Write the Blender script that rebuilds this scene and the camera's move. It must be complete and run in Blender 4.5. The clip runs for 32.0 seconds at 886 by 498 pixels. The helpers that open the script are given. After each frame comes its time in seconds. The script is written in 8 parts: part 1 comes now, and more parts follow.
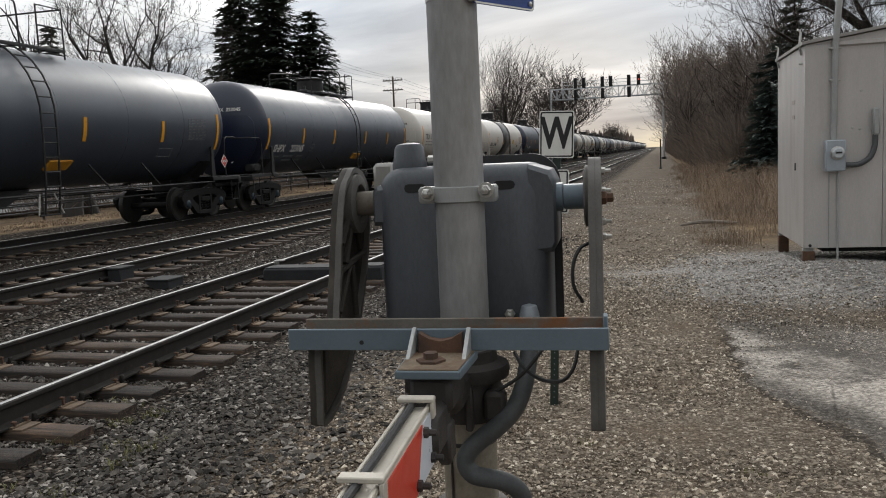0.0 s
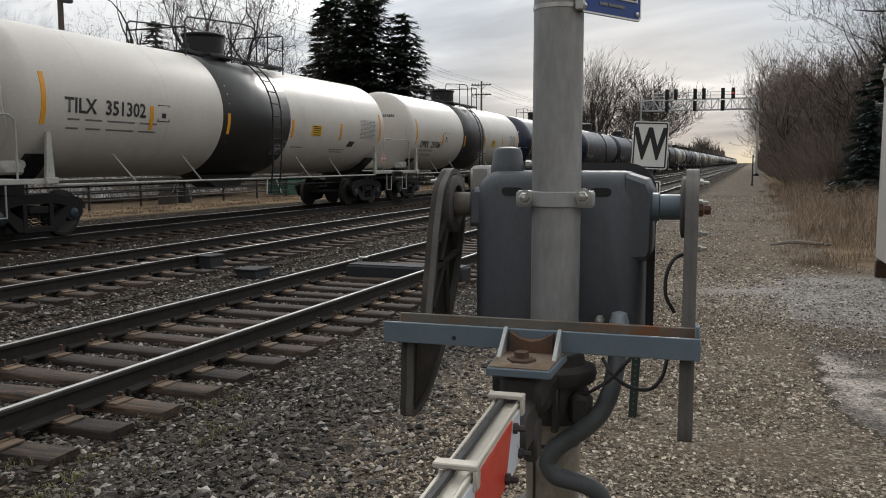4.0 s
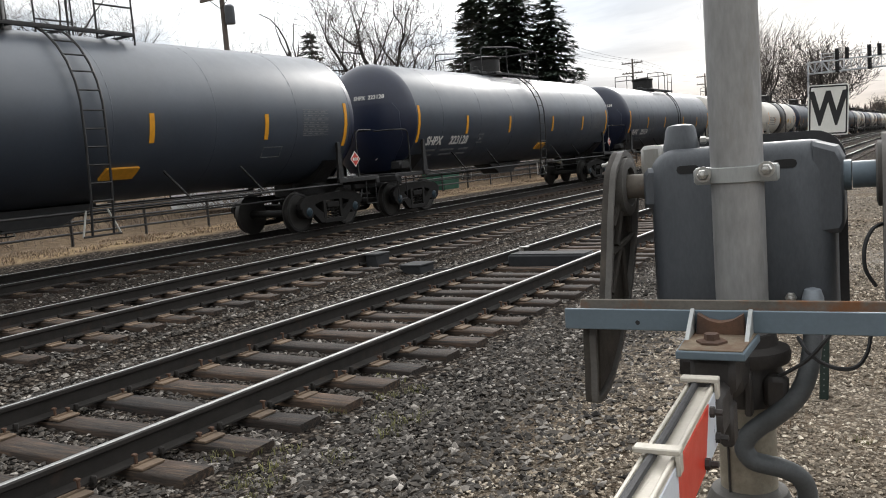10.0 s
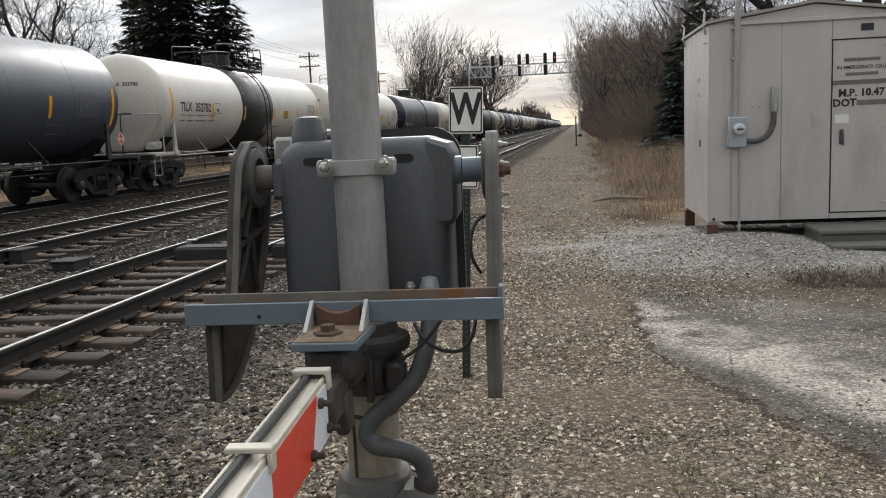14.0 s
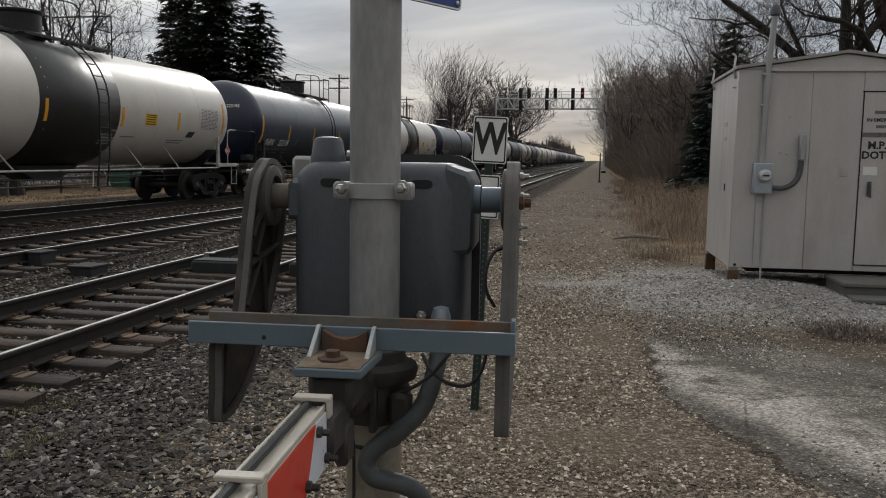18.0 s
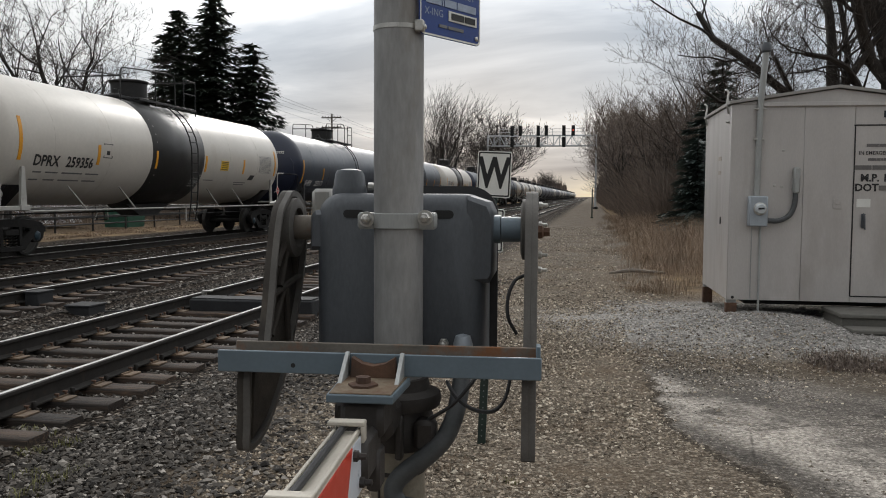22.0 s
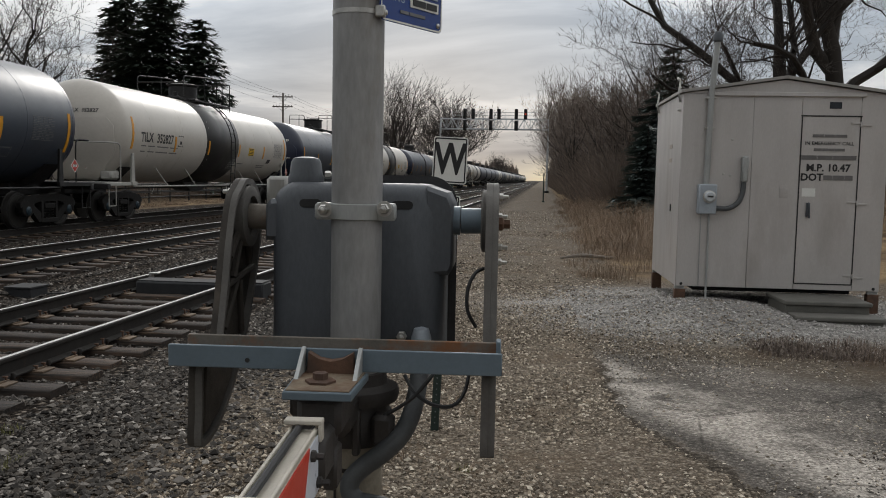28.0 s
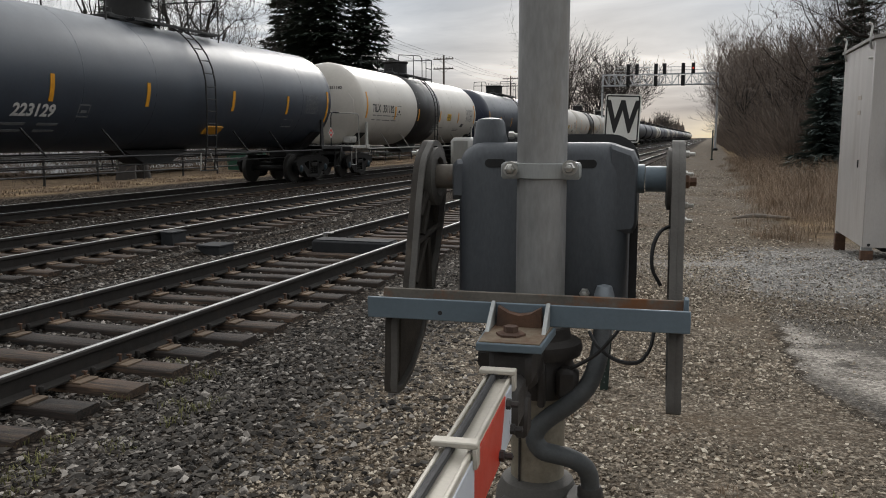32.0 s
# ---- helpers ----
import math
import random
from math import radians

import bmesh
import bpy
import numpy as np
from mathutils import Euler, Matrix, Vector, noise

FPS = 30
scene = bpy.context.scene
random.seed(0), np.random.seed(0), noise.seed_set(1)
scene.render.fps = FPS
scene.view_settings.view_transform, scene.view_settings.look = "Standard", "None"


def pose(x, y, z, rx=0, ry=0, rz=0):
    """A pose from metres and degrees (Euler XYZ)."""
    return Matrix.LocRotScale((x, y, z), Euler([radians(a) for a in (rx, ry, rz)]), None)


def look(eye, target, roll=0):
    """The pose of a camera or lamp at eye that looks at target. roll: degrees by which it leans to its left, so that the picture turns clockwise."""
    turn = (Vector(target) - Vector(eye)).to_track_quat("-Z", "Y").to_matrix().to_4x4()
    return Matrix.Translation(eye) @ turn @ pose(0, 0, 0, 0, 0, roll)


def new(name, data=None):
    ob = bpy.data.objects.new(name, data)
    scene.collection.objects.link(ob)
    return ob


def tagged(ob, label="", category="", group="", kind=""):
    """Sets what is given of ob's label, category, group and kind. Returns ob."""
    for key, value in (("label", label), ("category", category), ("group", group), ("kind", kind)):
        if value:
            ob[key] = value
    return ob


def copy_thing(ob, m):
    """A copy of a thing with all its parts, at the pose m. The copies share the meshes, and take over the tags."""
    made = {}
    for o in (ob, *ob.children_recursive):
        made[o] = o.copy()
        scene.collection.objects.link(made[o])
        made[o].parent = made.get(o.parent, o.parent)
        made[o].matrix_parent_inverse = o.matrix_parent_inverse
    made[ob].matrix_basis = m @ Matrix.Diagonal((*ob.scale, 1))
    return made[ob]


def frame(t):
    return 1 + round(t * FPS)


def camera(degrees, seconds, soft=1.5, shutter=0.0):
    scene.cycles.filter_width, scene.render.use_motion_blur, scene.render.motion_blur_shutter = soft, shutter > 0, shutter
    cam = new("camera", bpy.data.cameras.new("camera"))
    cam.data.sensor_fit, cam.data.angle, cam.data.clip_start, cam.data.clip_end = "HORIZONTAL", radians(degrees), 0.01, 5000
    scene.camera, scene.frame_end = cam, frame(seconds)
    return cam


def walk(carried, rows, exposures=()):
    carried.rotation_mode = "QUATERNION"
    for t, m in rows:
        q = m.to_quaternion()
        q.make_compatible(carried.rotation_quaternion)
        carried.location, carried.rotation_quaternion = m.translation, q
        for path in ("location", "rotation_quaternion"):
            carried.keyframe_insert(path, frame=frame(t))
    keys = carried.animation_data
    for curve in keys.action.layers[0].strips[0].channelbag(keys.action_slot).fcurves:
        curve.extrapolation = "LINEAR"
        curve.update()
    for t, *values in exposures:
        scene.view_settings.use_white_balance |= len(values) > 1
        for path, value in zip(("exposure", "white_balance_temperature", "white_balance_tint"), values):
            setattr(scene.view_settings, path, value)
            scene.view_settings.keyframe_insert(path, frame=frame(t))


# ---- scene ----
cam = camera(55.9, 32.0, 1.0)
PATH = [
    (0, (0.041, -0.255, 1.554), (-0.463, 1.667, 1.333), -2.6),
    (0.5, (0.003, -0.231, 1.561), (-0.519, 1.686, 1.329), -4.1),
    (1, (-0.171, -0.207, 1.565), (-0.621, 1.72, 1.279), -4.4),
    (1.5, (-0.231, -0.211, 1.563), (-0.613, 1.73, 1.27), -4.2),
    (2, (-0.156, -0.223, 1.556), (-0.541, 1.719, 1.273), -3.3),
    (2.5, (0.017, -0.253, 1.555), (-0.366, 1.691, 1.288), -2.3),
    (3, (0.073, -0.269, 1.553), (-0.34, 1.67, 1.289), -1.7),
    (3.5, (0.043, -0.303, 1.549), (-0.493, 1.611, 1.319), -0.4),
    (4, (0.017, -0.319, 1.55), (-0.668, 1.549, 1.344), 0.0),
    (4.5, (-0.018, -0.288, 1.556), (-0.93, 1.483, 1.374), -0.7),
    (6.5, (-0.064, -0.431, 1.552), (-1.388, 1.057, 1.374), -2.3),
    (7, (-0.066, -0.475, 1.554), (-1.264, 1.114, 1.36), -3.7),
    (7.5, (-0.07, -0.474, 1.557), (-1.276, 1.109, 1.358), -3.0),
    (8, (-0.052, -0.437, 1.55), (-1.358, 1.063, 1.342), -2.4),
    (8.5, (-0.055, -0.41, 1.533), (-1.392, 1.058, 1.3), -2.1),
    (9, (-0.049, -0.399, 1.545), (-1.37, 1.088, 1.336), -3.1),
    (9.5, (-0.033, -0.392, 1.548), (-1.272, 1.167, 1.365), -3.7),
    (10, (-0.02, -0.355, 1.553), (-1.044, 1.35, 1.337), -4.5),
    (10.5, (0.032, -0.323, 1.567), (-0.661, 1.525, 1.243), -4.4),
    (11, (0.048, -0.287, 1.554), (-0.421, 1.622, 1.183), -2.8),
    (11.5, (0.053, -0.295, 1.555), (-0.401, 1.622, 1.211), -2.3),
    (12, (0.054, -0.305, 1.552), (-0.411, 1.61, 1.212), -1.9),
    (12.5, (0.06, -0.293, 1.548), (-0.408, 1.623, 1.216), -2.4),
    (13, (0.074, -0.284, 1.55), (-0.381, 1.637, 1.23), -3.3),
    (13.5, (0.086, -0.263, 1.547), (-0.302, 1.673, 1.228), -3.8),
    (14, (0.098, -0.26, 1.54), (-0.221, 1.694, 1.258), -2.6),
    (14.5, (0.12, -0.263, 1.55), (-0.173, 1.703, 1.331), -1.8),
    (15, (0.121, -0.272, 1.549), (-0.206, 1.689, 1.331), -2.0),
    (15.5, (0.094, -0.289, 1.549), (-0.272, 1.665, 1.331), -1.8),
    (17.5, (0.085, -0.243, 1.54), (-0.311, 1.71, 1.37), 0.2),
    (18, (0.097, -0.207, 1.539), (-0.264, 1.748, 1.323), 0.8),
    (18.5, (0.061, -0.22, 1.535), (-0.276, 1.731, 1.251), 0.3),
    (19, (0.034, -0.23, 1.535), (-0.325, 1.721, 1.28), -0.3),
    (19.5, (0.028, -0.252, 1.535), (-0.352, 1.698, 1.31), -0.3),
    (20, (0.03, -0.243, 1.53), (-0.344, 1.711, 1.318), -0.4),
    (20.5, (0.035, -0.25, 1.532), (-0.346, 1.706, 1.363), -0.2),
    (21, (0.033, -0.252, 1.529), (-0.365, 1.7, 1.355), 0.2),
    (21.5, (0.032, -0.262, 1.527), (-0.35, 1.693, 1.352), 0.5),
    (22, (0.029, -0.264, 1.52), (-0.317, 1.702, 1.393), 0.3),
    (22.5, (0.035, -0.267, 1.524), (-0.275, 1.708, 1.486), -2.9),
    (23, (0.046, -0.273, 1.529), (-0.182, 1.714, 1.572), -3.6),
    (23.5, (0.035, -0.264, 1.519), (-0.24, 1.717, 1.505), -1.4),
    (24, (0.034, -0.24, 1.523), (-0.342, 1.72, 1.386), 0.6),
    (24.5, (0.04, -0.235, 1.531), (-0.414, 1.703, 1.337), 0.5),
    (25, (0.027, -0.261, 1.555), (-0.451, 1.679, 1.464), -1.4),
    (25.5, (0.018, -0.273, 1.552), (-0.285, 1.703, 1.485), -0.7),
    (27.5, (0.001, -0.221, 1.544), (-0.312, 1.751, 1.426), -0.5),
    (28, (0.002, -0.226, 1.542), (-0.228, 1.754, 1.374), 1.1),
    (28.5, (0.016, -0.236, 1.534), (-0.212, 1.736, 1.289), 1.7),
    (29, (0.022, -0.235, 1.528), (-0.211, 1.734, 1.267), 1.7),
    (29.5, (0.012, -0.248, 1.53), (-0.324, 1.711, 1.306), 0.9),
    (30, (-0.021, -0.243, 1.528), (-0.53, 1.681, 1.324), 0.5),
    (30.5, (-0.031, -0.247, 1.539), (-0.619, 1.651, 1.31), -1.1),
    (31, (-0.042, -0.249, 1.534), (-0.647, 1.638, 1.263), -0.7),
    (31.5, (-0.048, -0.266, 1.538), (-0.656, 1.619, 1.262), -0.1),
    (32, (-0.051, -0.293, 1.54), (-0.649, 1.597, 1.275), 0.0),
]
EXPOSURES = [(0.0, -0.19), (4.0, -0.24), (7.0, -0.37), (8.0, -0.32), (9.0, 0.31), (10.0, 0.36), (12.0, 0.46), (13.5, 0.36), (15.0, -0.34), (18.0, -0.57), (19.0, -0.14), (20.0, -0.04), (21.0, -0.29), (22.0, -0.29), (22.7, -0.94), (23.4, -1.14), (24.0, -1.24), (24.7, -0.04), (25.0, -0.04), (25.5, -0.54), (27.5, -0.92), (28.4, -0.17), (30.0, -0.32), (32.0, -0.32)]
walk(cam, [(t, look(eye, target, roll)) for t, eye, target, roll in PATH], EXPOSURES)

# ---- sky and light ----
SUN_AZ, SUN_EL = -8.0, 24.0  # degrees: azimuth from +y towards +x, height above the horizon


def make_world():
    w = bpy.data.worlds.new("overcast_sky")
    scene.world = w
    w.use_nodes = True
    nt = w.node_tree
    nt.nodes.clear()
    N, L = nt.nodes.new, nt.links.new

    def math_node(op, a, b=None, c=None, clamp=False):
        n = N("ShaderNodeMath")
        n.operation, n.use_clamp = op, clamp
        for i, v in enumerate((a, b, c)):
            if v is None:
                continue
            if isinstance(v, (int, float)):
                n.inputs[i].default_value = v
            else:
                L(v, n.inputs[i])
        return n.outputs[0]

    out, bg = N("ShaderNodeOutputWorld"), N("ShaderNodeBackground")
    L(bg.outputs[0], out.inputs[0])
    sky = N("ShaderNodeTexSky")
    sky.sky_type, sky.sun_disc = "NISHITA", False
    sky.sun_elevation, sky.sun_rotation = radians(SUN_EL * 0.45), radians(SUN_AZ)
    sky.altitude, sky.air_density, sky.dust_density = 200, 1.0, 3.0
    tc = N("ShaderNodeTexCoord")
    sep = N("ShaderNodeSeparateXYZ")
    L(tc.outputs["Generated"], sep.inputs[0])
    x, y, z = sep.outputs
    up = math_node("MAXIMUM", z, 0.0)
    den = math_node("ADD", up, 0.16)
    comb = N("ShaderNodeCombineXYZ")
    L(math_node("DIVIDE", x, den), comb.inputs[0])
    L(math_node("DIVIDE", y, den), comb.inputs[1])
    mp = N("ShaderNodeMapping")
    mp.inputs["Scale"].default_value = (0.75, 1.0, 1.0)
    mp.inputs["Location"].default_value = (3.1, 1.3, 0.0)
    L(comb.outputs[0], mp.inputs[0])
    big = N("ShaderNodeTexNoise")
    big.inputs["Scale"].default_value, big.inputs["Detail"].default_value, big.inputs["Roughness"].default_value = 0.85, 8.0, 0.55
    big.inputs["Distortion"].default_value = 0.35
    L(mp.outputs[0], big.inputs["Vector"])
    # thick and thin cloud: grey-blue bellies, white where it thins
    cloud = N("ShaderNodeValToRGB")
    e = cloud.color_ramp.elements
    e[0].position, e[0].color = 0.36, (0.36, 0.43, 0.52, 1)
    e[1].position, e[1].color = 0.62, (1.12, 1.14, 1.16, 1)
    mid = cloud.color_ramp.elements.new(0.50)
    mid.color = (0.60, 0.665, 0.745, 1)
    # thinner and whiter overhead, banked up low down
    L(math_node("MULTIPLY_ADD", math_node("SUBTRACT", math_node("MINIMUM", up, 0.5), 0.12), 0.9, big.outputs["Fac"]), cloud.inputs[0])
    # thin cloud brightens round the hidden sun
    sd = (math.sin(radians(SUN_AZ)) * math.cos(radians(SUN_EL)), math.cos(radians(SUN_AZ)) * math.cos(radians(SUN_EL)), math.sin(radians(SUN_EL)))
    dot = math_node("ADD", math_node("ADD", math_node("MULTIPLY", x, sd[0]), math_node("MULTIPLY", y, sd[1])), math_node("MULTIPLY", z, sd[2]))
    glow = math_node("POWER", math_node("MAXIMUM", dot, 0.0), 9.0)
    high = math_node("MINIMUM", math_node("MULTIPLY_ADD", up, 2.7, 0.50), 1.6)
    # the half of the sky that faces away from the sun is under thicker, darker cloud
    facing = math_node("POWER", math_node("MULTIPLY_ADD", dot, 0.5, 0.5), 2.6)
    gain = math_node("MULTIPLY", math_node("MULTIPLY_ADD", glow, 0.38, high), math_node("MULTIPLY_ADD", facing, 0.68, 0.46))
    lit = N("ShaderNodeVectorMath")
    lit.operation = "SCALE"
    L(cloud.outputs[0], lit.inputs[0])
    L(gain, lit.inputs["Scale"])
    # clear band low over the horizon, warm towards the sun
    low = math_node("SUBTRACT", 1.0, math_node("DIVIDE", up, 0.032, clamp=True))
    ahead = math_node("POWER", math_node("MAXIMUM", math_node("MULTIPLY_ADD", x, 0.05, y), 0.0), 200.0)
    warm = N("ShaderNodeMix")
    warm.data_type = "RGBA"
    warm.inputs["A"].default_value, warm.inputs["B"].default_value = (0.62, 0.67, 0.72, 1), (1.15, 0.98, 0.66, 1)
    L(ahead, warm.inputs["Factor"])
    m1 = N("ShaderNodeMix")
    m1.data_type = "RGBA"
    L(math_node("MULTIPLY", low, 0.75), m1.inputs["Factor"])
    L(lit.outputs[0], m1.inputs["A"])
    L(warm.outputs["Result"], m1.inputs["B"])
    skys = N("ShaderNodeVectorMath")
    skys.operation = "SCALE"
    L(sky.outputs[0], skys.inputs[0])
    skys.inputs["Scale"].default_value = 0.08
    m2 = N("ShaderNodeMix")
    m2.data_type = "RGBA"
    m2.inputs["Factor"].default_value = 0.95
    L(skys.outputs[0], m2.inputs["A"])
    L(m1.outputs["Result"], m2.inputs["B"])
    L(m2.outputs["Result"], bg.inputs[0])
    bg.inputs[1].default_value = 1.0


make_world()
sun = new("sun", bpy.data.lights.new("sun", "SUN"))
sun.data.energy, sun.data.angle, sun.data.color = 1.3, radians(10), (1.0, 0.96, 0.91)
sun.matrix_world = look((0, 0, 60), Vector((0, 0, 60)) - Vector((math.sin(radians(SUN_AZ)) * math.cos(radians(SUN_EL)), math.cos(radians(SUN_AZ)) * math.cos(radians(SUN_EL)), math.sin(radians(SUN_EL)))))

# ---- mesh tools ----
class Shape:
    """Collects vertices and faces of one mesh."""

    def __init__(self):
        self.v, self.f = [], []

    def add(self, verts, faces, m=None):
        n = len(self.v)
        self.v += [tuple(m @ Vector(p)) for p in verts] if m is not None else [tuple(p) for p in verts]
        self.f += [tuple(i + n for i in f) for f in faces]
        return self

    def box(self, c, s, b=0.004, m=None):
        """A box with chamfered edges: centre, size, chamfer."""
        h = [a / 2 for a in s]
        b = min(b, *(a * 0.45 for a in h))
        verts, index = [], {}
        for sx in (-1, 1):
            for sy in (-1, 1):
                for sz in (-1, 1):
                    for k in range(3):
                        p = [sx * h[0], sy * h[1], sz * h[2]]
                        for a in range(3):
                            if a != k:
                                p[a] -= (sx, sy, sz)[a] * b
                        index[sx, sy, sz, k] = len(verts)
                        verts.append((p[0] + c[0], p[1] + c[1], p[2] + c[2]))
        faces = []
        I = index
        for s1 in (-1, 1):
            q = [(s1, a, d, 0) for a, d in ((-1, -1), (1, -1), (1, 1), (-1, 1))]
            faces.append([I[k] for k in (q if s1 > 0 else q[::-1])])
            q = [(a, s1, d, 1) for a, d in ((-1, -1), (-1, 1), (1, 1), (1, -1))]
            faces.append([I[k] for k in (q if s1 > 0 else q[::-1])])
            q = [(a, d, s1, 2) for a, d in ((-1, -1), (1, -1), (1, 1), (-1, 1))]
            faces.append([I[k] for k in (q if s1 > 0 else q[::-1])])
        for a in (-1, 1):
            for d in (-1, 1):
                q = [I[-1, a, d, 1], I[1, a, d, 1], I[1, a, d, 2], I[-1, a, d, 2]]
                faces.append(q if a * d < 0 else q[::-1])
                q = [I[a, -1, d, 0], I[a, 1, d, 0], I[a, 1, d, 2], I[a, -1, d, 2]]
                faces.append(q if a * d > 0 else q[::-1])
                q = [I[a, d, -1, 0], I[a, d, 1, 0], I[a, d, 1, 1], I[a, d, -1, 1]]
                faces.append(q if a * d < 0 else q[::-1])
                for e in (-1, 1):
                    q = [I[a, d, e, 0], I[a, d, e, 1], I[a, d, e, 2]]
                    faces.append(q if a * d * e > 0 else q[::-1])
        return self.add(verts, faces, m)

    def tube(self, pts, r, n=8, cap=True, m=None):
        """A round tube along points; r is one radius or one per point."""
        pts = [Vector(p) for p in pts]
        rs = r if isinstance(r, (list, tuple)) else [r] * len(pts)
        d = (pts[1] - pts[0]).normalized()
        side = d.orthogonal().normalized()
        verts, faces = [], []
        for i, p in enumerate(pts):
            if 0 < i < len(pts) - 1:
                nd = ((pts[i + 1] - p).normalized() + (p - pts[i - 1]).normalized()).normalized()
            elif i:
                nd = (p - pts[i - 1]).normalized()
            else:
                nd = d
            side = (side - nd * side.dot(nd)).normalized()
            other = nd.cross(side)
            verts += [p + (side * math.cos(2 * math.pi * k / n) + other * math.sin(2 * math.pi * k / n)) * rs[i] for k in range(n)]
        for i in range(len(pts) - 1):
            faces += [(i * n + k, i * n + (k + 1) % n, (i + 1) * n + (k + 1) % n, (i + 1) * n + k) for k in range(n)]
        if cap:
            faces += [tuple(range(n - 1, -1, -1)), tuple((len(pts) - 1) * n + k for k in range(n))]
        return self.add(verts, faces, m)

    def lathe(self, prof, n=24, axis="z", c=(0, 0, 0), m=None):
        """Turns a profile of (radius, height) round an axis."""
        verts, faces = [], []
        for r, h in prof:
            for k in range(n):
                a = 2 * math.pi * k / n
                p = {"z": (r * math.cos(a), r * math.sin(a), h), "y": (r * math.sin(a), h, r * math.cos(a)), "x": (h, r * math.cos(a), r * math.sin(a))}[axis]
                verts.append((p[0] + c[0], p[1] + c[1], p[2] + c[2]))
        for i in range(len(prof) - 1):
            faces += [(i * n + k, i * n + (k + 1) % n, (i + 1) * n + (k + 1) % n, (i + 1) * n + k) for k in range(n)]
        if prof[0][0] > 1e-6:
            faces.append(tuple(range(n - 1, -1, -1)))
        if prof[-1][0] > 1e-6:
            faces.append(tuple((len(prof) - 1) * n + k for k in range(n)))
        return self.add(verts, faces, m)

    def prism(self, outline, a0, a1, axis="x", b=0.0, m=None):
        """An outline swept from a0 to a1 along an axis; outline in (y,z), (x,z) or (x,y). b: chamfer of both ends."""
        k = len(outline)
        cx, cy = sum(p[0] for p in outline) / k, sum(p[1] for p in outline) / k
        rings = [(a0, b), (a0 + b, 0.0), (a1 - b, 0.0), (a1, b)] if b else [(a0, 0.0), (a1, 0.0)]
        verts = []
        for a, inset in rings:
            for u, w in outline:
                d = math.hypot(u - cx, w - cy) or 1
                u2, w2 = u - (u - cx) / d * inset, w - (w - cy) / d * inset
                verts.append({"x": (a, u2, w2), "y": (u2, a, w2), "z": (u2, w2, a)}[axis])
        faces = [tuple(range(k - 1, -1, -1)), tuple((len(rings) - 1) * k + i for i in range(k))]
        for r in range(len(rings) - 1):
            faces += [(r * k + i, r * k + (i + 1) % k, (r + 1) * k + (i + 1) % k, (r + 1) * k + i) for i in range(k)]
        return self.add(verts, faces, m)

    def mesh(self, name, smooth=38):
        me = bpy.data.meshes.new(name)
        me.from_pydata(self.v, [], self.f)
        bm = bmesh.new()
        bm.from_mesh(me)
        bmesh.ops.recalc_face_normals(bm, faces=bm.faces)
        bm.to_mesh(me)
        bm.free()
        if smooth:
            me.shade_smooth()
            me.set_sharp_from_angle(angle=radians(smooth))
        return me


def part(name, shape, material, parent=None, label="", smooth=38, at=None):
    me = shape if isinstance(shape, bpy.types.Mesh) else shape.mesh(name, smooth)
    if material is not None and not len(me.materials):
        me.materials.append(material)
    ob = new(name, me)
    if parent is not None:
        ob.parent = parent
    if at is not None:
        ob.matrix_basis = at
    if label:
        ob["label"] = label
    return ob


def thing(name, label, category, at=None, group="", kind=""):
    ob = new(name)
    ob.empty_display_size = 0.2
    if at is not None:
        ob.matrix_basis = at
    return tagged(ob, label, category, group, kind)


def tri_mesh(name, verts, tris, material, smooth=False):
    """A mesh from numpy arrays of vertices and triangles."""
    me = bpy.data.meshes.new(name)
    me.vertices.add(len(verts))
    me.vertices.foreach_set("co", np.asarray(verts, np.float32).ravel())
    me.loops.add(len(tris) * 3)
    me.loops.foreach_set("vertex_index", np.asarray(tris, np.int32).ravel())
    me.polygons.add(len(tris))
    me.polygons.foreach_set("loop_start", np.arange(0, len(tris) * 3, 3, dtype=np.int32))
    me.update(calc_edges=True)
    if smooth:
        me.shade_smooth()
    else:
        me.shade_flat()
    me.materials.append(material)
    return me


def scatter(templates, places, sizes, rng, squash=0.65):
    """Many small stones: templates of (verts, tris), centres, sizes. Returns verts and tris."""
    vs, ts, n = [], [], 0
    pick = rng.integers(0, len(templates), len(places))
    for k, (tv, tt) in enumerate(templates):
        who = np.nonzero(pick == k)[0]
        if not len(who):
            continue
        a, b = rng.uniform(0, 2 * np.pi, len(who)), rng.uniform(-0.5, 0.5, len(who))
        ca, sa, cb, sb = np.cos(a), np.sin(a), np.cos(b), np.sin(b)
        z0 = np.zeros_like(a)
        ra = np.stack([np.stack([ca, -sa, z0], -1), np.stack([sa, ca, z0], -1), np.stack([z0, z0, z0 + 1], -1)], 1)
        rb = np.stack([np.stack([z0 + 1, z0, z0], -1), np.stack([z0, cb, -sb], -1), np.stack([z0, sb, cb], -1)], 1)
        scale = sizes[who][:, None] * np.stack([rng.uniform(0.75, 1.35, len(who)), rng.uniform(0.6, 1.0, len(who)), squash * rng.uniform(0.7, 1.2, len(who))], -1)
        p = tv[None] * scale[:, None]
        p = np.einsum("nij,nvj->nvi", np.einsum("nij,njk->nik", ra, rb), p) + places[who][:, None]
        vs.append(p.reshape(-1, 3))
        ts.append((tt[None] + (np.arange(len(who)) * len(tv))[:, None, None] + n).reshape(-1, 3))
        n += len(who) * len(tv)
    return np.concatenate(vs), np.concatenate(ts)


